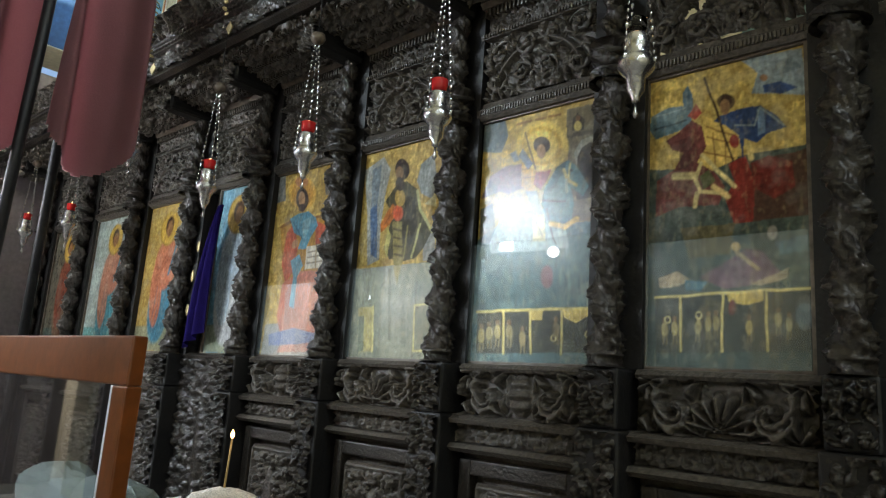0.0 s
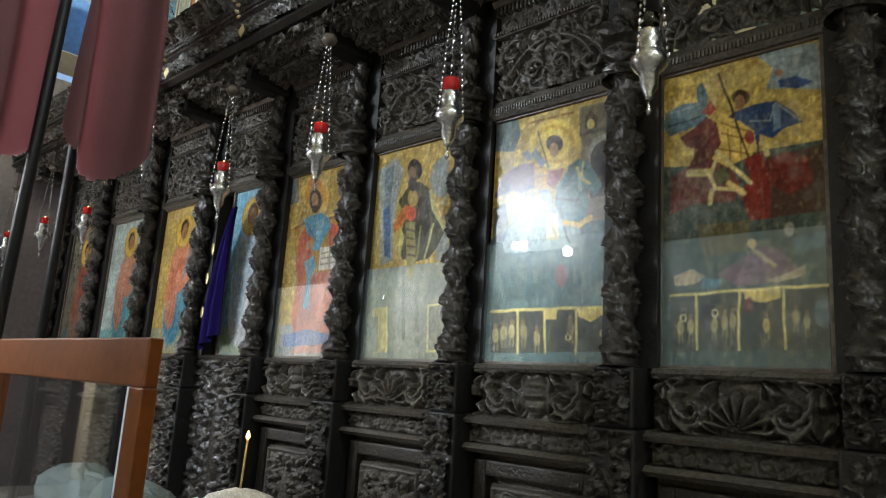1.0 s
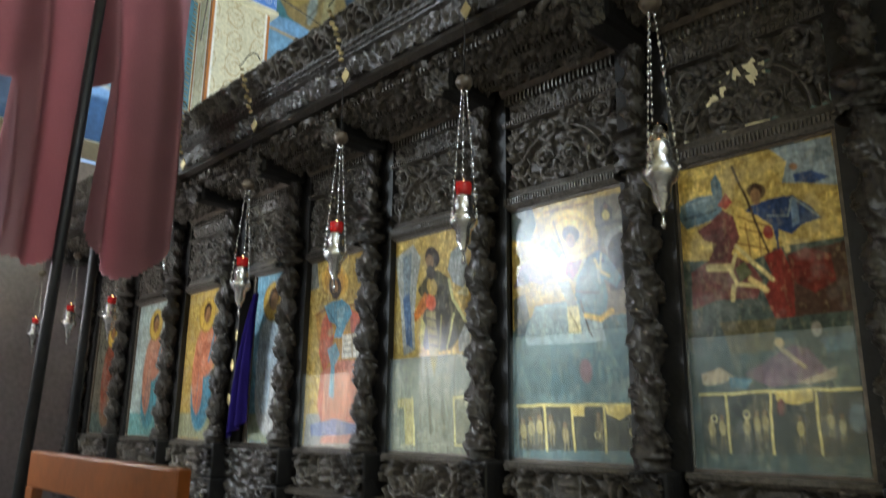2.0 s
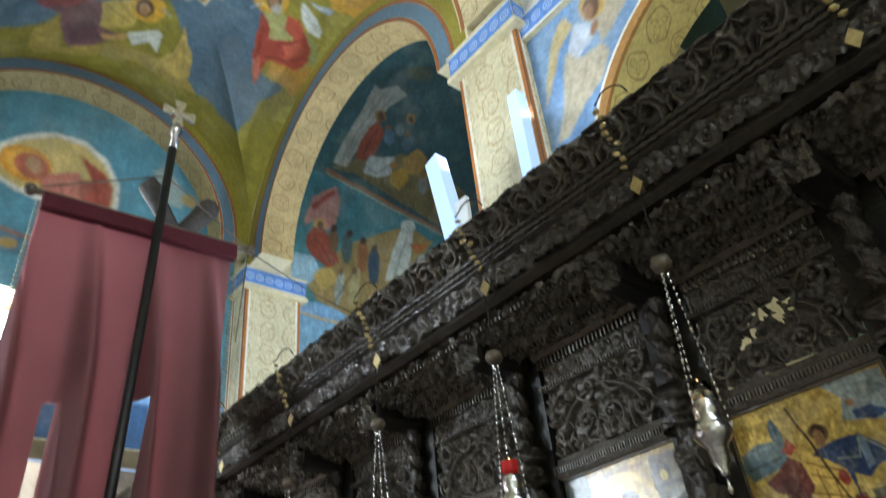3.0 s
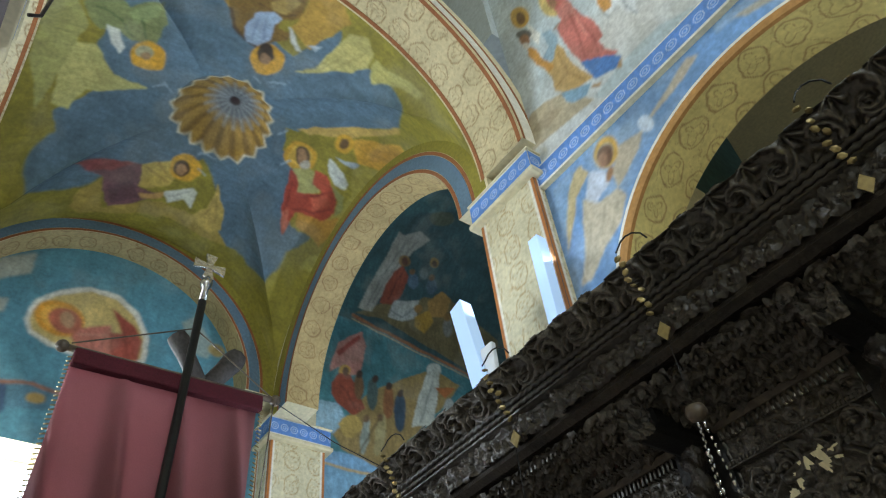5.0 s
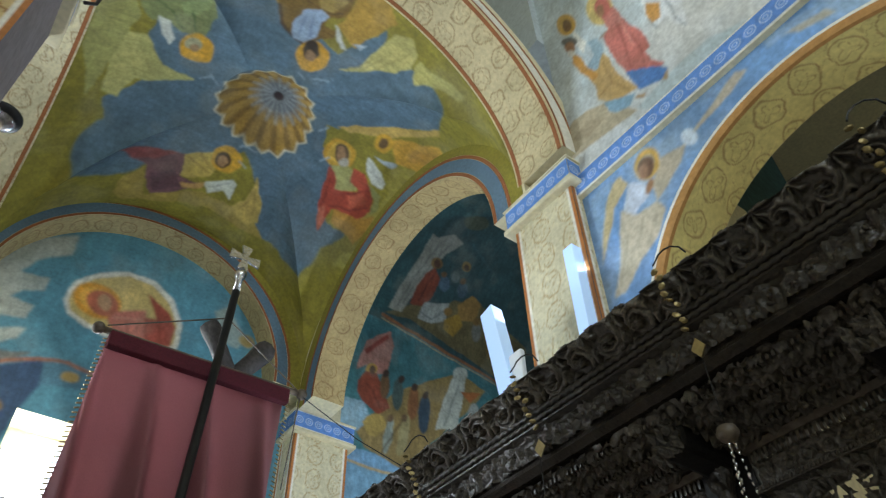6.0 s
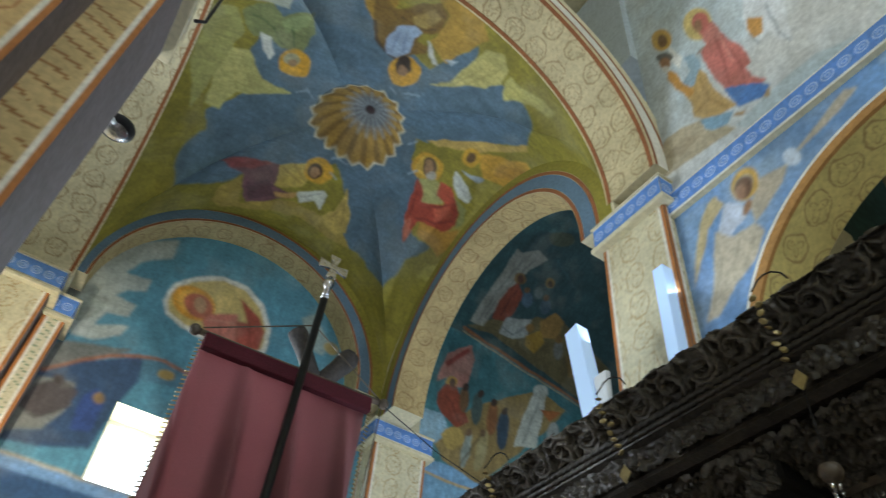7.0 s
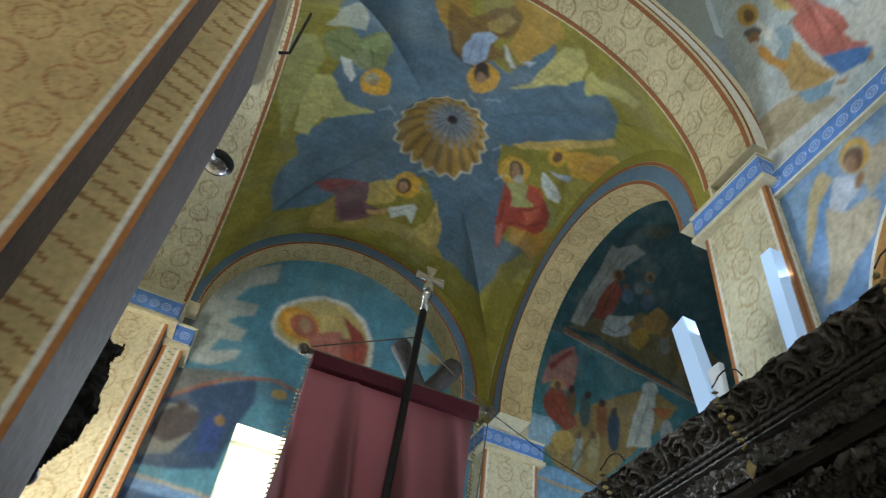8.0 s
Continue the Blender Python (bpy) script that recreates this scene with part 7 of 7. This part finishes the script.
        return np.clip(k.c * (1.25, 1.1, 1.1, 1.05, 1, 1, 1, 1)[k_], 0, 0.85)
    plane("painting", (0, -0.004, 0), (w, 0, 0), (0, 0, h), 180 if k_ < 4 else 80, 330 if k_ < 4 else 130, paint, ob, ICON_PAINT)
    part("panel", box_bm(0, -0.002, 0, w, 0.02, h), WOOD, ob)
    bm = bmesh.new()
    for p in ((-0.02, -0.02, 0, h + 0.02), (w, -0.02, w + 0.02, h + 0.02), (0, h, w, h + 0.02), (0, -0.02, w, 0)):
        box_bm(p[0], -0.02, p[1], p[2], 0.02, p[3], bm=bm)
    part("frame", bm, WOOD_PALE, ob)
    if k_ < 4:
        g = part("glass_pane", box_bm(0.002, -0.028, 0.0, w - 0.002, -0.024, (0.5, 0.57, 0.51, 0.45)[k_]), HAZED_GLASS, ob, "glass pane with painted haze over the lower part")
        g.visible_shadow = False
part("board", box_bm(-4.2, 0.03, 0, -4.0, 0.06, 2.7), WOOD, SCREEN)

# boards that close the screen behind its bays
part("board", box_bm(-8.72, 0.06, 0, -1.375, 0.1, 3.45), WOOD, SCREEN)
part("board", box_bm(-1.375, 0.024, 0, -0.48, 0.1, 2.79), WOOD, SCREEN)
part("board", box_bm(-0.48, 0.06, 0, 1.4, 0.1, 3.45), WOOD, SCREEN)
for xa, xb in ((-0.35, 0.29), (0.55, 1.17)):
    relief("carved_panel", xa, 1.45, xb, 2.66, 0.0, 0.04, 0.14, 900 + int(xa * 10), 0.012, panel_shape(xb - xa, 1.21), SCREEN)
relief("carved_panel", -5.0, 0.2, -4.14, 1.45, -0.02, 0.05, 0.14, 940, 0.012, panel_shape(0.86, 1.25), SCREEN, SHADED_WOOD)

# ---- hanging oil lamps ----


def oil_lamp(x, y, z, red, drop):
    """A silver lamp on three chains under a wooden knob; z is its glass."""
    ob = empty("hanging_lamp", (x, y, z), "silver hanging oil lamp with %s glass on chains" % ("red" if red else "pale"), "oil lamp", "lamps before the icons")
    bowl = part("bowl", turned([(0.034, -0.02), (0.044, -0.03), (0.046, -0.07), (0.042, -0.09), (0.056, -0.11), (0.064, -0.13), (0.064, -0.145), (0.05, -0.165), (0.034, -0.18), (0.03, -0.23), (0.014, -0.255), (0.016, -0.265), (0.006, -0.275)], 24), SILVER, ob)
    fin = turned([(0.004, -0.275), (0.006, -0.3), (0.011, -0.315), (0.004, -0.33)], 10)
    part("finial", fin, SILVER, bowl)
    cup = part("glass", turned([(0.03, -0.02), (0.036, 0.0), (0.038, 0.035), (0.035, 0.037), (0.032, 0.0)], 20), RED_GLASS if red else GLASS, ob, "red glass cup" if red else "clear glass cup")
    part("flame", turned([(0.003, 0.02), (0.008, 0.028), (0.005, 0.042), (0.001, 0.052)], 8), FLAME, cup, "small bright flame")
    for k in range(3):
        t = radians(120 * k + 20)
        bm = bmesh.new()
        n = int(drop / 0.022)
        for s in range(n):
            f = (s + 0.5) / n
            r = 0.064 * (1 - f) + 0.012 * f
            bmesh.ops.create_icosphere(bm, subdivisions=1, radius=0.006 if s % 4 else 0.009, matrix=Matrix.Translation((r * math.cos(t), r * math.sin(t), -0.135 + (drop + 0.135) * f)) @ Matrix.Diagonal((0.8, 0.8, 1.7, 1)))
        part("chain", bm, SILVER, ob)
    part("knob", turned([(0.004, drop), (0.03, drop + 0.012), (0.042, drop + 0.035), (0.034, drop + 0.06), (0.012, drop + 0.07)], 18), WOOD_PALE, ob, "turned wooden knob")
    part("wire", tube_bm([(0, 0, drop + 0.07), (0, 0, 3.44 - z)], 0.0025, 6), IRON, ob)
    return ob


for x, z, red in ((-1.0, 2.585, False), (-1.94, 2.6, True), (-2.88, 2.6, True), (-3.87, 2.56, True), (-6.05, 2.56, True), (-7.1, 2.6, True), (-8.2, 2.58, True)):
    oil_lamp(x, -0.6, z, red, 0.48)
oil_lamp(-5.06, -0.6, 3.02, False, 0.36)

# ---- brass hung on the cornice ----
for k, x in enumerate((-0.1, -1.0, -1.93, -2.86, -3.85, -4.9, -5.95)):
    ob = empty("brass_garland", (x, -0.6, 3.48), "string of worn brass leaves on a wire hook", "ornament", "garlands on the cornice")
    bm = bmesh.new()
    for q in ((0, -0.005, 0.048), (0.03, -0.005, 0.0), (0, -0.005, -0.048), (-0.03, -0.005, 0.0)):
        bm.verts.new(q)
    bm.faces.new(bm.verts)
    ex = bmesh.ops.extrude_face_region(bm, geom=bm.faces[:])
    for q in ex["geom"]:
        if isinstance(q, bmesh.types.BMVert):
            q.co.y += 0.006
    part("plate", bm, BRASS, ob, "lozenge brass plate").rotation_euler = (0, 0, 0.2)
    rng = random.Random(k)
    for s in range(9):
        f = s / 9
        leaf = bmesh.new()
        bmesh.ops.create_icosphere(leaf, subdivisions=1, radius=0.02, matrix=pose(rng.uniform(-0.02, 0.02), -0.03 - 0.11 * f, 0.09 + 0.29 * f, rng.uniform(0, 90), rng.uniform(-40, 40), rng.uniform(0, 90)) @ Matrix.Diagonal((1.0, 0.35, 0.7, 1)))
        part("leaf", leaf, BRASS, ob)
    part("hook", tube_bm([(0, -0.14, 0.37)] + [(0.06 - 0.06 * math.cos(t), -0.12 + 0.02 * t, 0.39 + 0.07 * math.sin(t)) for t in (0.3, 0.8, 1.3, 1.8, 2.4, 3.0)], 0.004, 6), IRON, ob)

# ---- banner ----
BAN = empty("banner", (0, 0, 0), "maroon cloth banner with rounded tails on a black pole", "banner")
n_y, n_z = 150, 170
yy, zz = np.meshgrid(np.linspace(-0.4, 0.33, n_y), np.linspace(1.95, 3.47, n_z))
pleat = np.abs(np.sin(yy * 14 + 0.5 * np.sin(zz * 1.7) + 0.9 * zz))
fold = (0.1 * np.exp(-((pleat / 0.42) ** 2)) + 0.012 * np.sin(yy * 34 + 2 * zz)) * np.clip((3.5 - zz) * 1.6, 0.1, 1) + 0.012 * np.sin(yy * 9 + zz) - 0.03
slope = 0.045 * (yy + 0.4)
edges = [(-0.4, -0.235), (-0.195, 0.02), (0.07, 0.33)]
inside = zz > 2.72 + 0.03 * np.cos(yy * 9)
for a0, a1 in edges:
    mid, half = (a0 + a1) / 2, (a1 - a0) / 2
    end = 2.12 + half - np.sqrt(np.maximum(half**2 - (yy - mid) ** 2, 0))
    inside |= (yy > a0) & (yy < a1) & (zz > end)
xyz = np.stack([fold, yy, zz + slope], -1)
cloth = part("cloth", sheet("cloth", xyz, MAROON, None, inside[:-1, :-1]), None, BAN)
part("back_cloth", sheet("back_cloth", xyz + np.array([-0.006, 0, 0]), MAROON, None, inside[:-1, :-1]), None, BAN)
part("top_band", box_bm(-0.015, -0.402, -0.055, 0.022, 0.335, 0.012, 0.006), MAROON_DARK, BAN, "dark velvet band").matrix_basis = Matrix.Translation((0, 0, 3.48)) @ pose(0, 0, 0, 2.6)
rod = part("cross_rod", tube_bm([(0.0, -0.43, 3.475), (0.0, 0.38, 3.515)], 0.013, 12), WOOD_PALE, BAN)
for y, z in ((-0.445, 3.474), (0.395, 3.516)):
    bm = bmesh.new()
    bmesh.ops.create_uvsphere(bm, u_segments=14, v_segments=10, radius=0.024, matrix=Matrix.Translation((0, y, z)))
    part("rod_end", bm, WOOD_PALE, rod)
BAN.matrix_basis = pose(-4.71, -1.38, 5.27, -1.4) @ Matrix.Scale(2.04, 4) @ Matrix.Translation((0, 0, -3.49))
pole = part("pole", tube_bm([(0.045, 0.0, 0.908), (0.045, 0.0, 3.86)], 0.017, 14), IRON, BAN)
part("ferrule", turned([(0.016, 3.86), (0.014, 3.93), (0.02, 3.935), (0.026, 3.955), (0.026, 3.97), (0.018, 3.985), (0.01, 4.0)], 16, at=(0.045, 0, 0)), SILVER, pole)
bm = bmesh.new()
for t in (0, 90, 180, 270):
    m = pose(0.045, 0.0, 4.06, t, 0, 0)
    vs = [bm.verts.new(m @ Vector(q)) for q in ((-0.006, -0.009, 0.0), (-0.006, 0.009, 0.0), (-0.006, 0.026, 0.07), (-0.006, -0.026, 0.07), (0.006, -0.009, 0.0), (0.006, 0.009, 0.0), (0.006, 0.026, 0.07), (0.006, -0.026, 0.07))]
    for f in ((0, 1, 2, 3), (7, 6, 5, 4), (0, 4, 5, 1), (1, 5, 6, 2), (2, 6, 7, 3), (3, 7, 4, 0)):
        bm.faces.new([vs[q] for q in f])
box_bm(0.037, -0.014, 4.046, 0.053, 0.014, 4.074, bm=bm)
bmesh.ops.recalc_face_normals(bm, faces=bm.faces)
part("cross", bm, SILVER, pole, "flared silver cross")
part("cord", tube_bm([(0.03, 0.0, 3.72), (0.01, -0.42, 3.49)], 0.003, 6), WOOD_PALE, BAN)
part("cord", tube_bm([(0.03, 0.0, 3.72), (0.01, 0.37, 3.52)], 0.003, 6), WOOD_PALE, BAN)
part("cord", tube_bm([(0.0, 0.39, 3.51), (0.004, 0.38, 3.3), (0.0, 0.372, 3.08)], 0.003, 6), WOOD_PALE, BAN)
part("cord", tube_bm([(0.0, 0.39, 3.51), (0.24, 0.55, 3.24), (0.5, 0.7, 3.0)], 0.0022, 6), IRON, BAN)
bm = bmesh.new()
for y in (-0.4, 0.33):
    for s in range(60):
        z = 2.35 + s * 0.0185 + 0.045 * (y + 0.4)
        tube_bm([(0, y, z), (0.004, y + (0.016 if y > 0 else -0.016), z - 0.008)], 0.003, 4, bm)
tagged(part("fringe", bm, BRASS, cloth, "short twisted fringe"), kind="stuff")

# forked wooden post behind the banner
POST = empty("wooden_post", (-5.34, -1.01, 0), "grey weathered forked wooden post on a thin stem", "post")
AGED = mat("grey_aged_wood", (0.06, 0.052, 0.05), 0.7, 0.35, 30, 5, 0.6)
part("stem", tube_bm([(0, 0, 0), (0, 0, 5.66)], 0.034, 10), IRON, POST)
part("arm", tube_bm([(0, 0.02, 5.61), (0, -0.2, 5.97), (0, -0.28, 6.1), (0, -0.325, 6.15)], [0.08, 0.084, 0.1, 0.09], 8), AGED, POST)
part("arm", tube_bm([(0, -0.02, 5.61), (0, 0.18, 5.92), (0, 0.26, 6.06), (0, 0.29, 6.12)], [0.08, 0.095, 0.11, 0.1], 8), AGED, POST)

# ---- fluorescent lamps on the screen ----
T1 = empty("tube_lamp", (-2.6, -0.12, 4.42), "white fluorescent lamp box leaning on the cornice", "lamp", "fluorescent lamps")
part("casing", box_bm(-0.065, -0.05, -0.25, 0.065, 0.05, 0.72, 0.004), TUBE, T1).rotation_euler = (radians(-4), radians(-13), 0)
part("bracket", box_bm(0.04, -0.02, -0.562, 0.16, 0.02, 0.16, 0.01), WHITE, T1)
T2 = empty("tube_lamp", (-2.27, 0.37, 4.4), "pale blue fluorescent lamp fixed to the pillar", "lamp", "fluorescent lamps")
part("casing", box_bm(-0.05, -0.05, -0.3, 0.05, 0.05, 1.22, 0.004), TUBE, T2)

# spot lamp on the shaded pier
SP = empty("spot_lamp", (-2.95, -3.49, 5.2), "round glass spot lamp on a short arm", "lamp")
part("arm", tube_bm([(0, 0, 0.0), (-0.2, 0.03, 0.22), (-0.5, 0.07, 0.42)], 0.014, 8), WHITE, SP)
part("rim", turned([(0.09, -0.03), (0.12, 0.0), (0.12, 0.02), (0.105, 0.02)], 24, at=(-0.55, 0.09, 0.44)), IRON, SP)
part("lens", turned([(0.018, -0.05), (0.06, -0.044), (0.088, -0.028), (0.092, -0.02)], 24, at=(-0.55, 0.09, 0.44)), SILVER, SP, "frosted glass lens")
part("cable", tube_bm([(0.5, -0.1, -0.6), (0.35, 0.03, -0.35), (0.2, 0.0, -0.3), (0.0, 0.02, 0.0)], 0.008, 6), IRON, SP)

# iron tie rod under the west arch
tagged(part("tie_rod", tube_bm([(-2.9, -3.226, 6.996), (-2.9, -3.235, 6.382), (-2.9, -3.298, 6.329)], 0.013, 8), IRON), "short black iron rod on the arch", "rod", kind="structure")

# small lamps on the piers and the throne that shine on the screen


def wall_lamp(at, target, foot, power, label):
    """A round lamp on a bent arm; foot is where the arm is fixed, in the lamp's own metres."""
    ob = empty("wall_lamp", at, label, "lamp", "lamps on the piers")
    turn = look(at, target).to_3x3().to_4x4() @ pose(0, 0, 0, 180)
    house = part("housing", turned([(0.03, -0.09), (0.055, -0.04), (0.06, 0.0), (0.056, 0.004)], 18), IRON, ob)
    house.matrix_basis = turn
    part("lens", turned([(0.052, 0.005), (0.04, 0.012), (0.008, 0.016)], 18), SPOT_GLOW, house, "glaring lamp glass")
    part("arm", tube_bm([(0, 0, -0.03), tuple(0.6 * c for c in foot), foot], 0.012, 8), IRON, ob)
    shine = new("wall_lamp_light", bpy.data.lights.new("wall_lamp_light", "SPOT"))
    shine.data.energy, shine.data.spot_size, shine.data.spot_blend = power, radians(120), 0.6
    shine.data.shadow_soft_size, shine.data.color = 0.05, (0.96, 0.98, 1.0)
    way = (Vector(target) - Vector(at)).normalized()
    shine.matrix_world = look(Vector(at) + 0.03 * way, target)
    return ob


wall_lamp((-6.55, -3.16, 2.37), (-5.6, 0.0, 2.5), (-0.38, -0.22, 0.0), 170, "small bright lamp on the wall pilaster")
wall_lamp((-4.12, -3.6, 2.82), (-3.2, 0.0, 2.3), (-0.05, -0.27, 0.0), 14, "small bright lamp on the carved throne")
wall_lamp((-3.0, -3.33, 2.38), (-2.6, 0.0, 2.0), (0.0, -0.085, 0.03), 8, "small bright lamp on the square pillar")

# carved throne canopy in the far bay, with a floodlight on it
TH = empty("carved_throne", (-4.5, -4.0, 0), "tall black carved wooden throne with a ragged crest", "throne")
part("body", box_bm(-0.4, -0.55, 0, 0.4, 0.12, 3.2, 0.02), BLACK_SHADE_WOOD, TH)
n_a = 110
aa, bb = np.meshgrid(np.linspace(-0.75, 0.66, n_a), np.linspace(3.15, 4.65, n_a))
hh = carving(aa, bb, 0.28, 77)
edge = 0.56 + 0.12 * (lattice(bb * 0, bb, 9, 3) - 0.5)
keepc = (aa < edge) & (bb < 4.45 + 0.16 * (lattice(aa, bb * 0, 9, 4) - 0.5)) & ((bb > 3.8 - 1.9 * (0.56 - aa) + 0.15 * (lattice(aa, aa * 0, 11, 6) - 0.5)) | (aa < 0.1))
part("crest", sheet("crest", np.stack([0.3 + 0.08 * hh, aa, bb], -1), BLACK_SHADE_WOOD, None, keepc[:-1, :-1]), None, TH)
part("crest_back", sheet("crest_back", np.stack([0.28 + 0 * hh, aa, bb], -1), BLACK_SHADE_WOOD, None, keepc[:-1, :-1]), None, TH)
FL = empty("floodlight", (-4.1, -3.75, 3.3), "small floodlight shining on the pilaster", "lamp")
housing = part("housing", turned([(0.05, -0.1), (0.07, 0.0), (0.075, 0.03)], 16), IRON, FL)
part("arm", tube_bm([(0, 0, -0.1), (-0.1, 0, -0.3), (-0.2, 0, -0.62)], 0.015, 8), IRON, FL)
part("lens", turned([(0.065, 0.031), (0.06, 0.04), (0.01, 0.045)], 16), SPOT_GLOW, housing, "glaring lamp glass")
FL.matrix_basis = look((-4.6, -3.674, 3.647), (-6.7, -3.9, 4.4)) @ pose(0, 0, 0, 180)
fl = new("flood_light", bpy.data.lights.new("flood_light", "SPOT"))
fl.data.energy, fl.data.spot_size, fl.data.shadow_soft_size, fl.data.color = 330, radians(70), 0.06, (1.0, 0.93, 0.78)
fl.matrix_world = look((-4.72, -3.674, 3.707), (-6.9, -3.8, 4.6))

# ---- the floor before the screen ----
# purple curtain beside the pale icon
yy, zz = np.meshgrid(np.linspace(0, 1, 70), np.linspace(0, 1, 90))
wid = 0.3 - 0.2 * zz ** 2
cx2 = -4.86 + 0.27 * zz ** 2 + yy * wid
cy2 = -0.1 + 0.03 * np.sin(yy * 15 + 1.5 * zz) * (1.1 - 0.6 * zz) - 0.03 * yy
ob = part("curtain", sheet("curtain", np.stack([cx2, cy2, 1.48 + 1.03 * zz + 0.12 * yy * (1 - zz)], -1), PURPLE), None)
tagged(ob, "dark violet velvet curtain with gold embroidery by an icon", "curtain")
for x, z in ((-4.79, 1.75), (-4.78, 2.0), (-4.75, 2.22)):
    bm = bmesh.new()
    bmesh.ops.create_uvsphere(bm, u_segments=12, v_segments=8, radius=0.045, matrix=Matrix.Translation((x, -0.135, z)) @ Matrix.Diagonal((0.5, 0.12, 1, 1)))
    part("embroidery", bm, BRASS, ob, "gold thread motif")

GREY_CLOTH = mat("grey_green_cloth", (0.1, 0.13, 0.12), 0.9, 0.2, 120, 5, 0.4)
CASE = empty("display_case", (-3.2, -1.45, 0), "varnished orange wooden display case with a glazed front", "cabinet")
part("top_rail", box_bm(-1.3, -0.03, 1.24, 0.6, 0.03, 1.43, 0.008), ORANGE_WOOD, CASE)
part("post", box_bm(0.48, -0.032, 0.0, 0.6, 0.032, 1.238, 0.006), ORANGE_WOOD, CASE)
part("post", box_bm(-1.3, -0.032, 0.0, -1.18, 0.032, 1.238, 0.006), ORANGE_WOOD, CASE)
part("base", box_bm(-1.18, -0.03, 0.0, 0.48, 0.03, 0.6, 0.006), ORANGE_WOOD, CASE)
part("inner_frame", box_bm(0.44, -0.02, 0.6, 0.478, 0.02, 1.238), WHITE, CASE)
g = part("glass_pane", box_bm(-1.18, -0.004, 0.6, 0.44, 0.004, 1.238), GLASS, CASE)
g.visible_shadow = False
for k, (x, w) in enumerate(((-0.4, 0.5), (0.15, 0.36))):
    bm = bmesh.new()
    bmesh.ops.create_uvsphere(bm, u_segments=20, v_segments=12, radius=1, matrix=Matrix.Translation((x, 0.2, 0.68)) @ Matrix.Diagonal((w, 0.14, 0.16, 1)))
    for v in bm.verts:
        v.co += Vector((0, 0, 0.04 * noise.noise(v.co * 7)))
    part("folded_cloth", bm, GREY_CLOTH, CASE)
part("shelf", box_bm(-1.18, 0.032, 0.5, 0.48, 0.4, 0.54), ORANGE_WOOD, CASE)

TAB = empty("candle_table", (-2.62, -1.0, 0), "small round table under a white cloth", "table")
part("stem", turned([(0.2, 0), (0.2, 0.03), (0.04, 0.06), (0.04, 0.72), (0.1, 0.75)], 20), IRON, TAB)
t, r = np.meshgrid(np.linspace(0, 2 * math.pi, 120), np.linspace(0, 1, 40))
drop = np.clip(r - 0.72, 0, 1) / 0.28
rr = np.where(r < 0.72, r / 0.72 * 0.3, 0.3 + drop * (0.03 + 0.02 * np.sin(t * 9)))
part("tablecloth", sheet("tablecloth", np.stack([rr * np.cos(t), rr * np.sin(t), 0.775 - 0.28 * drop + 0.004 * np.sin(t * 5) * r], -1), CLOTH), None, TAB, "draped white cloth")
BOWL = empty("candle_dish", (-2.62, -1.0, 0.78), "shallow dish heaped with white sand holding a lit candle", "dish")
part("dish", turned([(0.12, 0.0), (0.16, 0.02), (0.165, 0.03), (0.15, 0.03)], 28), SILVER, BOWL)
bm = turned([(0.15, 0.025), (0.13, 0.036), (0.08, 0.055), (0.03, 0.066), (0.003, 0.068)], 40)
for v in bm.verts:
    v.co.z += 0.012 * noise.noise(v.co * 40)
part("sand", bm, SAND, BOWL, "heaped white sand")
stick = part("candle", tube_bm([(0, 0, 0.07), (0.008, 0, 0.18), (0.014, 0, 0.27)], 0.0045, 10), WAX, BOWL, "thin yellow wax candle")
part("flame", turned([(0.003, 0.268), (0.009, 0.279), (0.007, 0.291), (0.001, 0.304)], 10, at=(0.014, 0, 0)), FLAME, stick, "small flame")
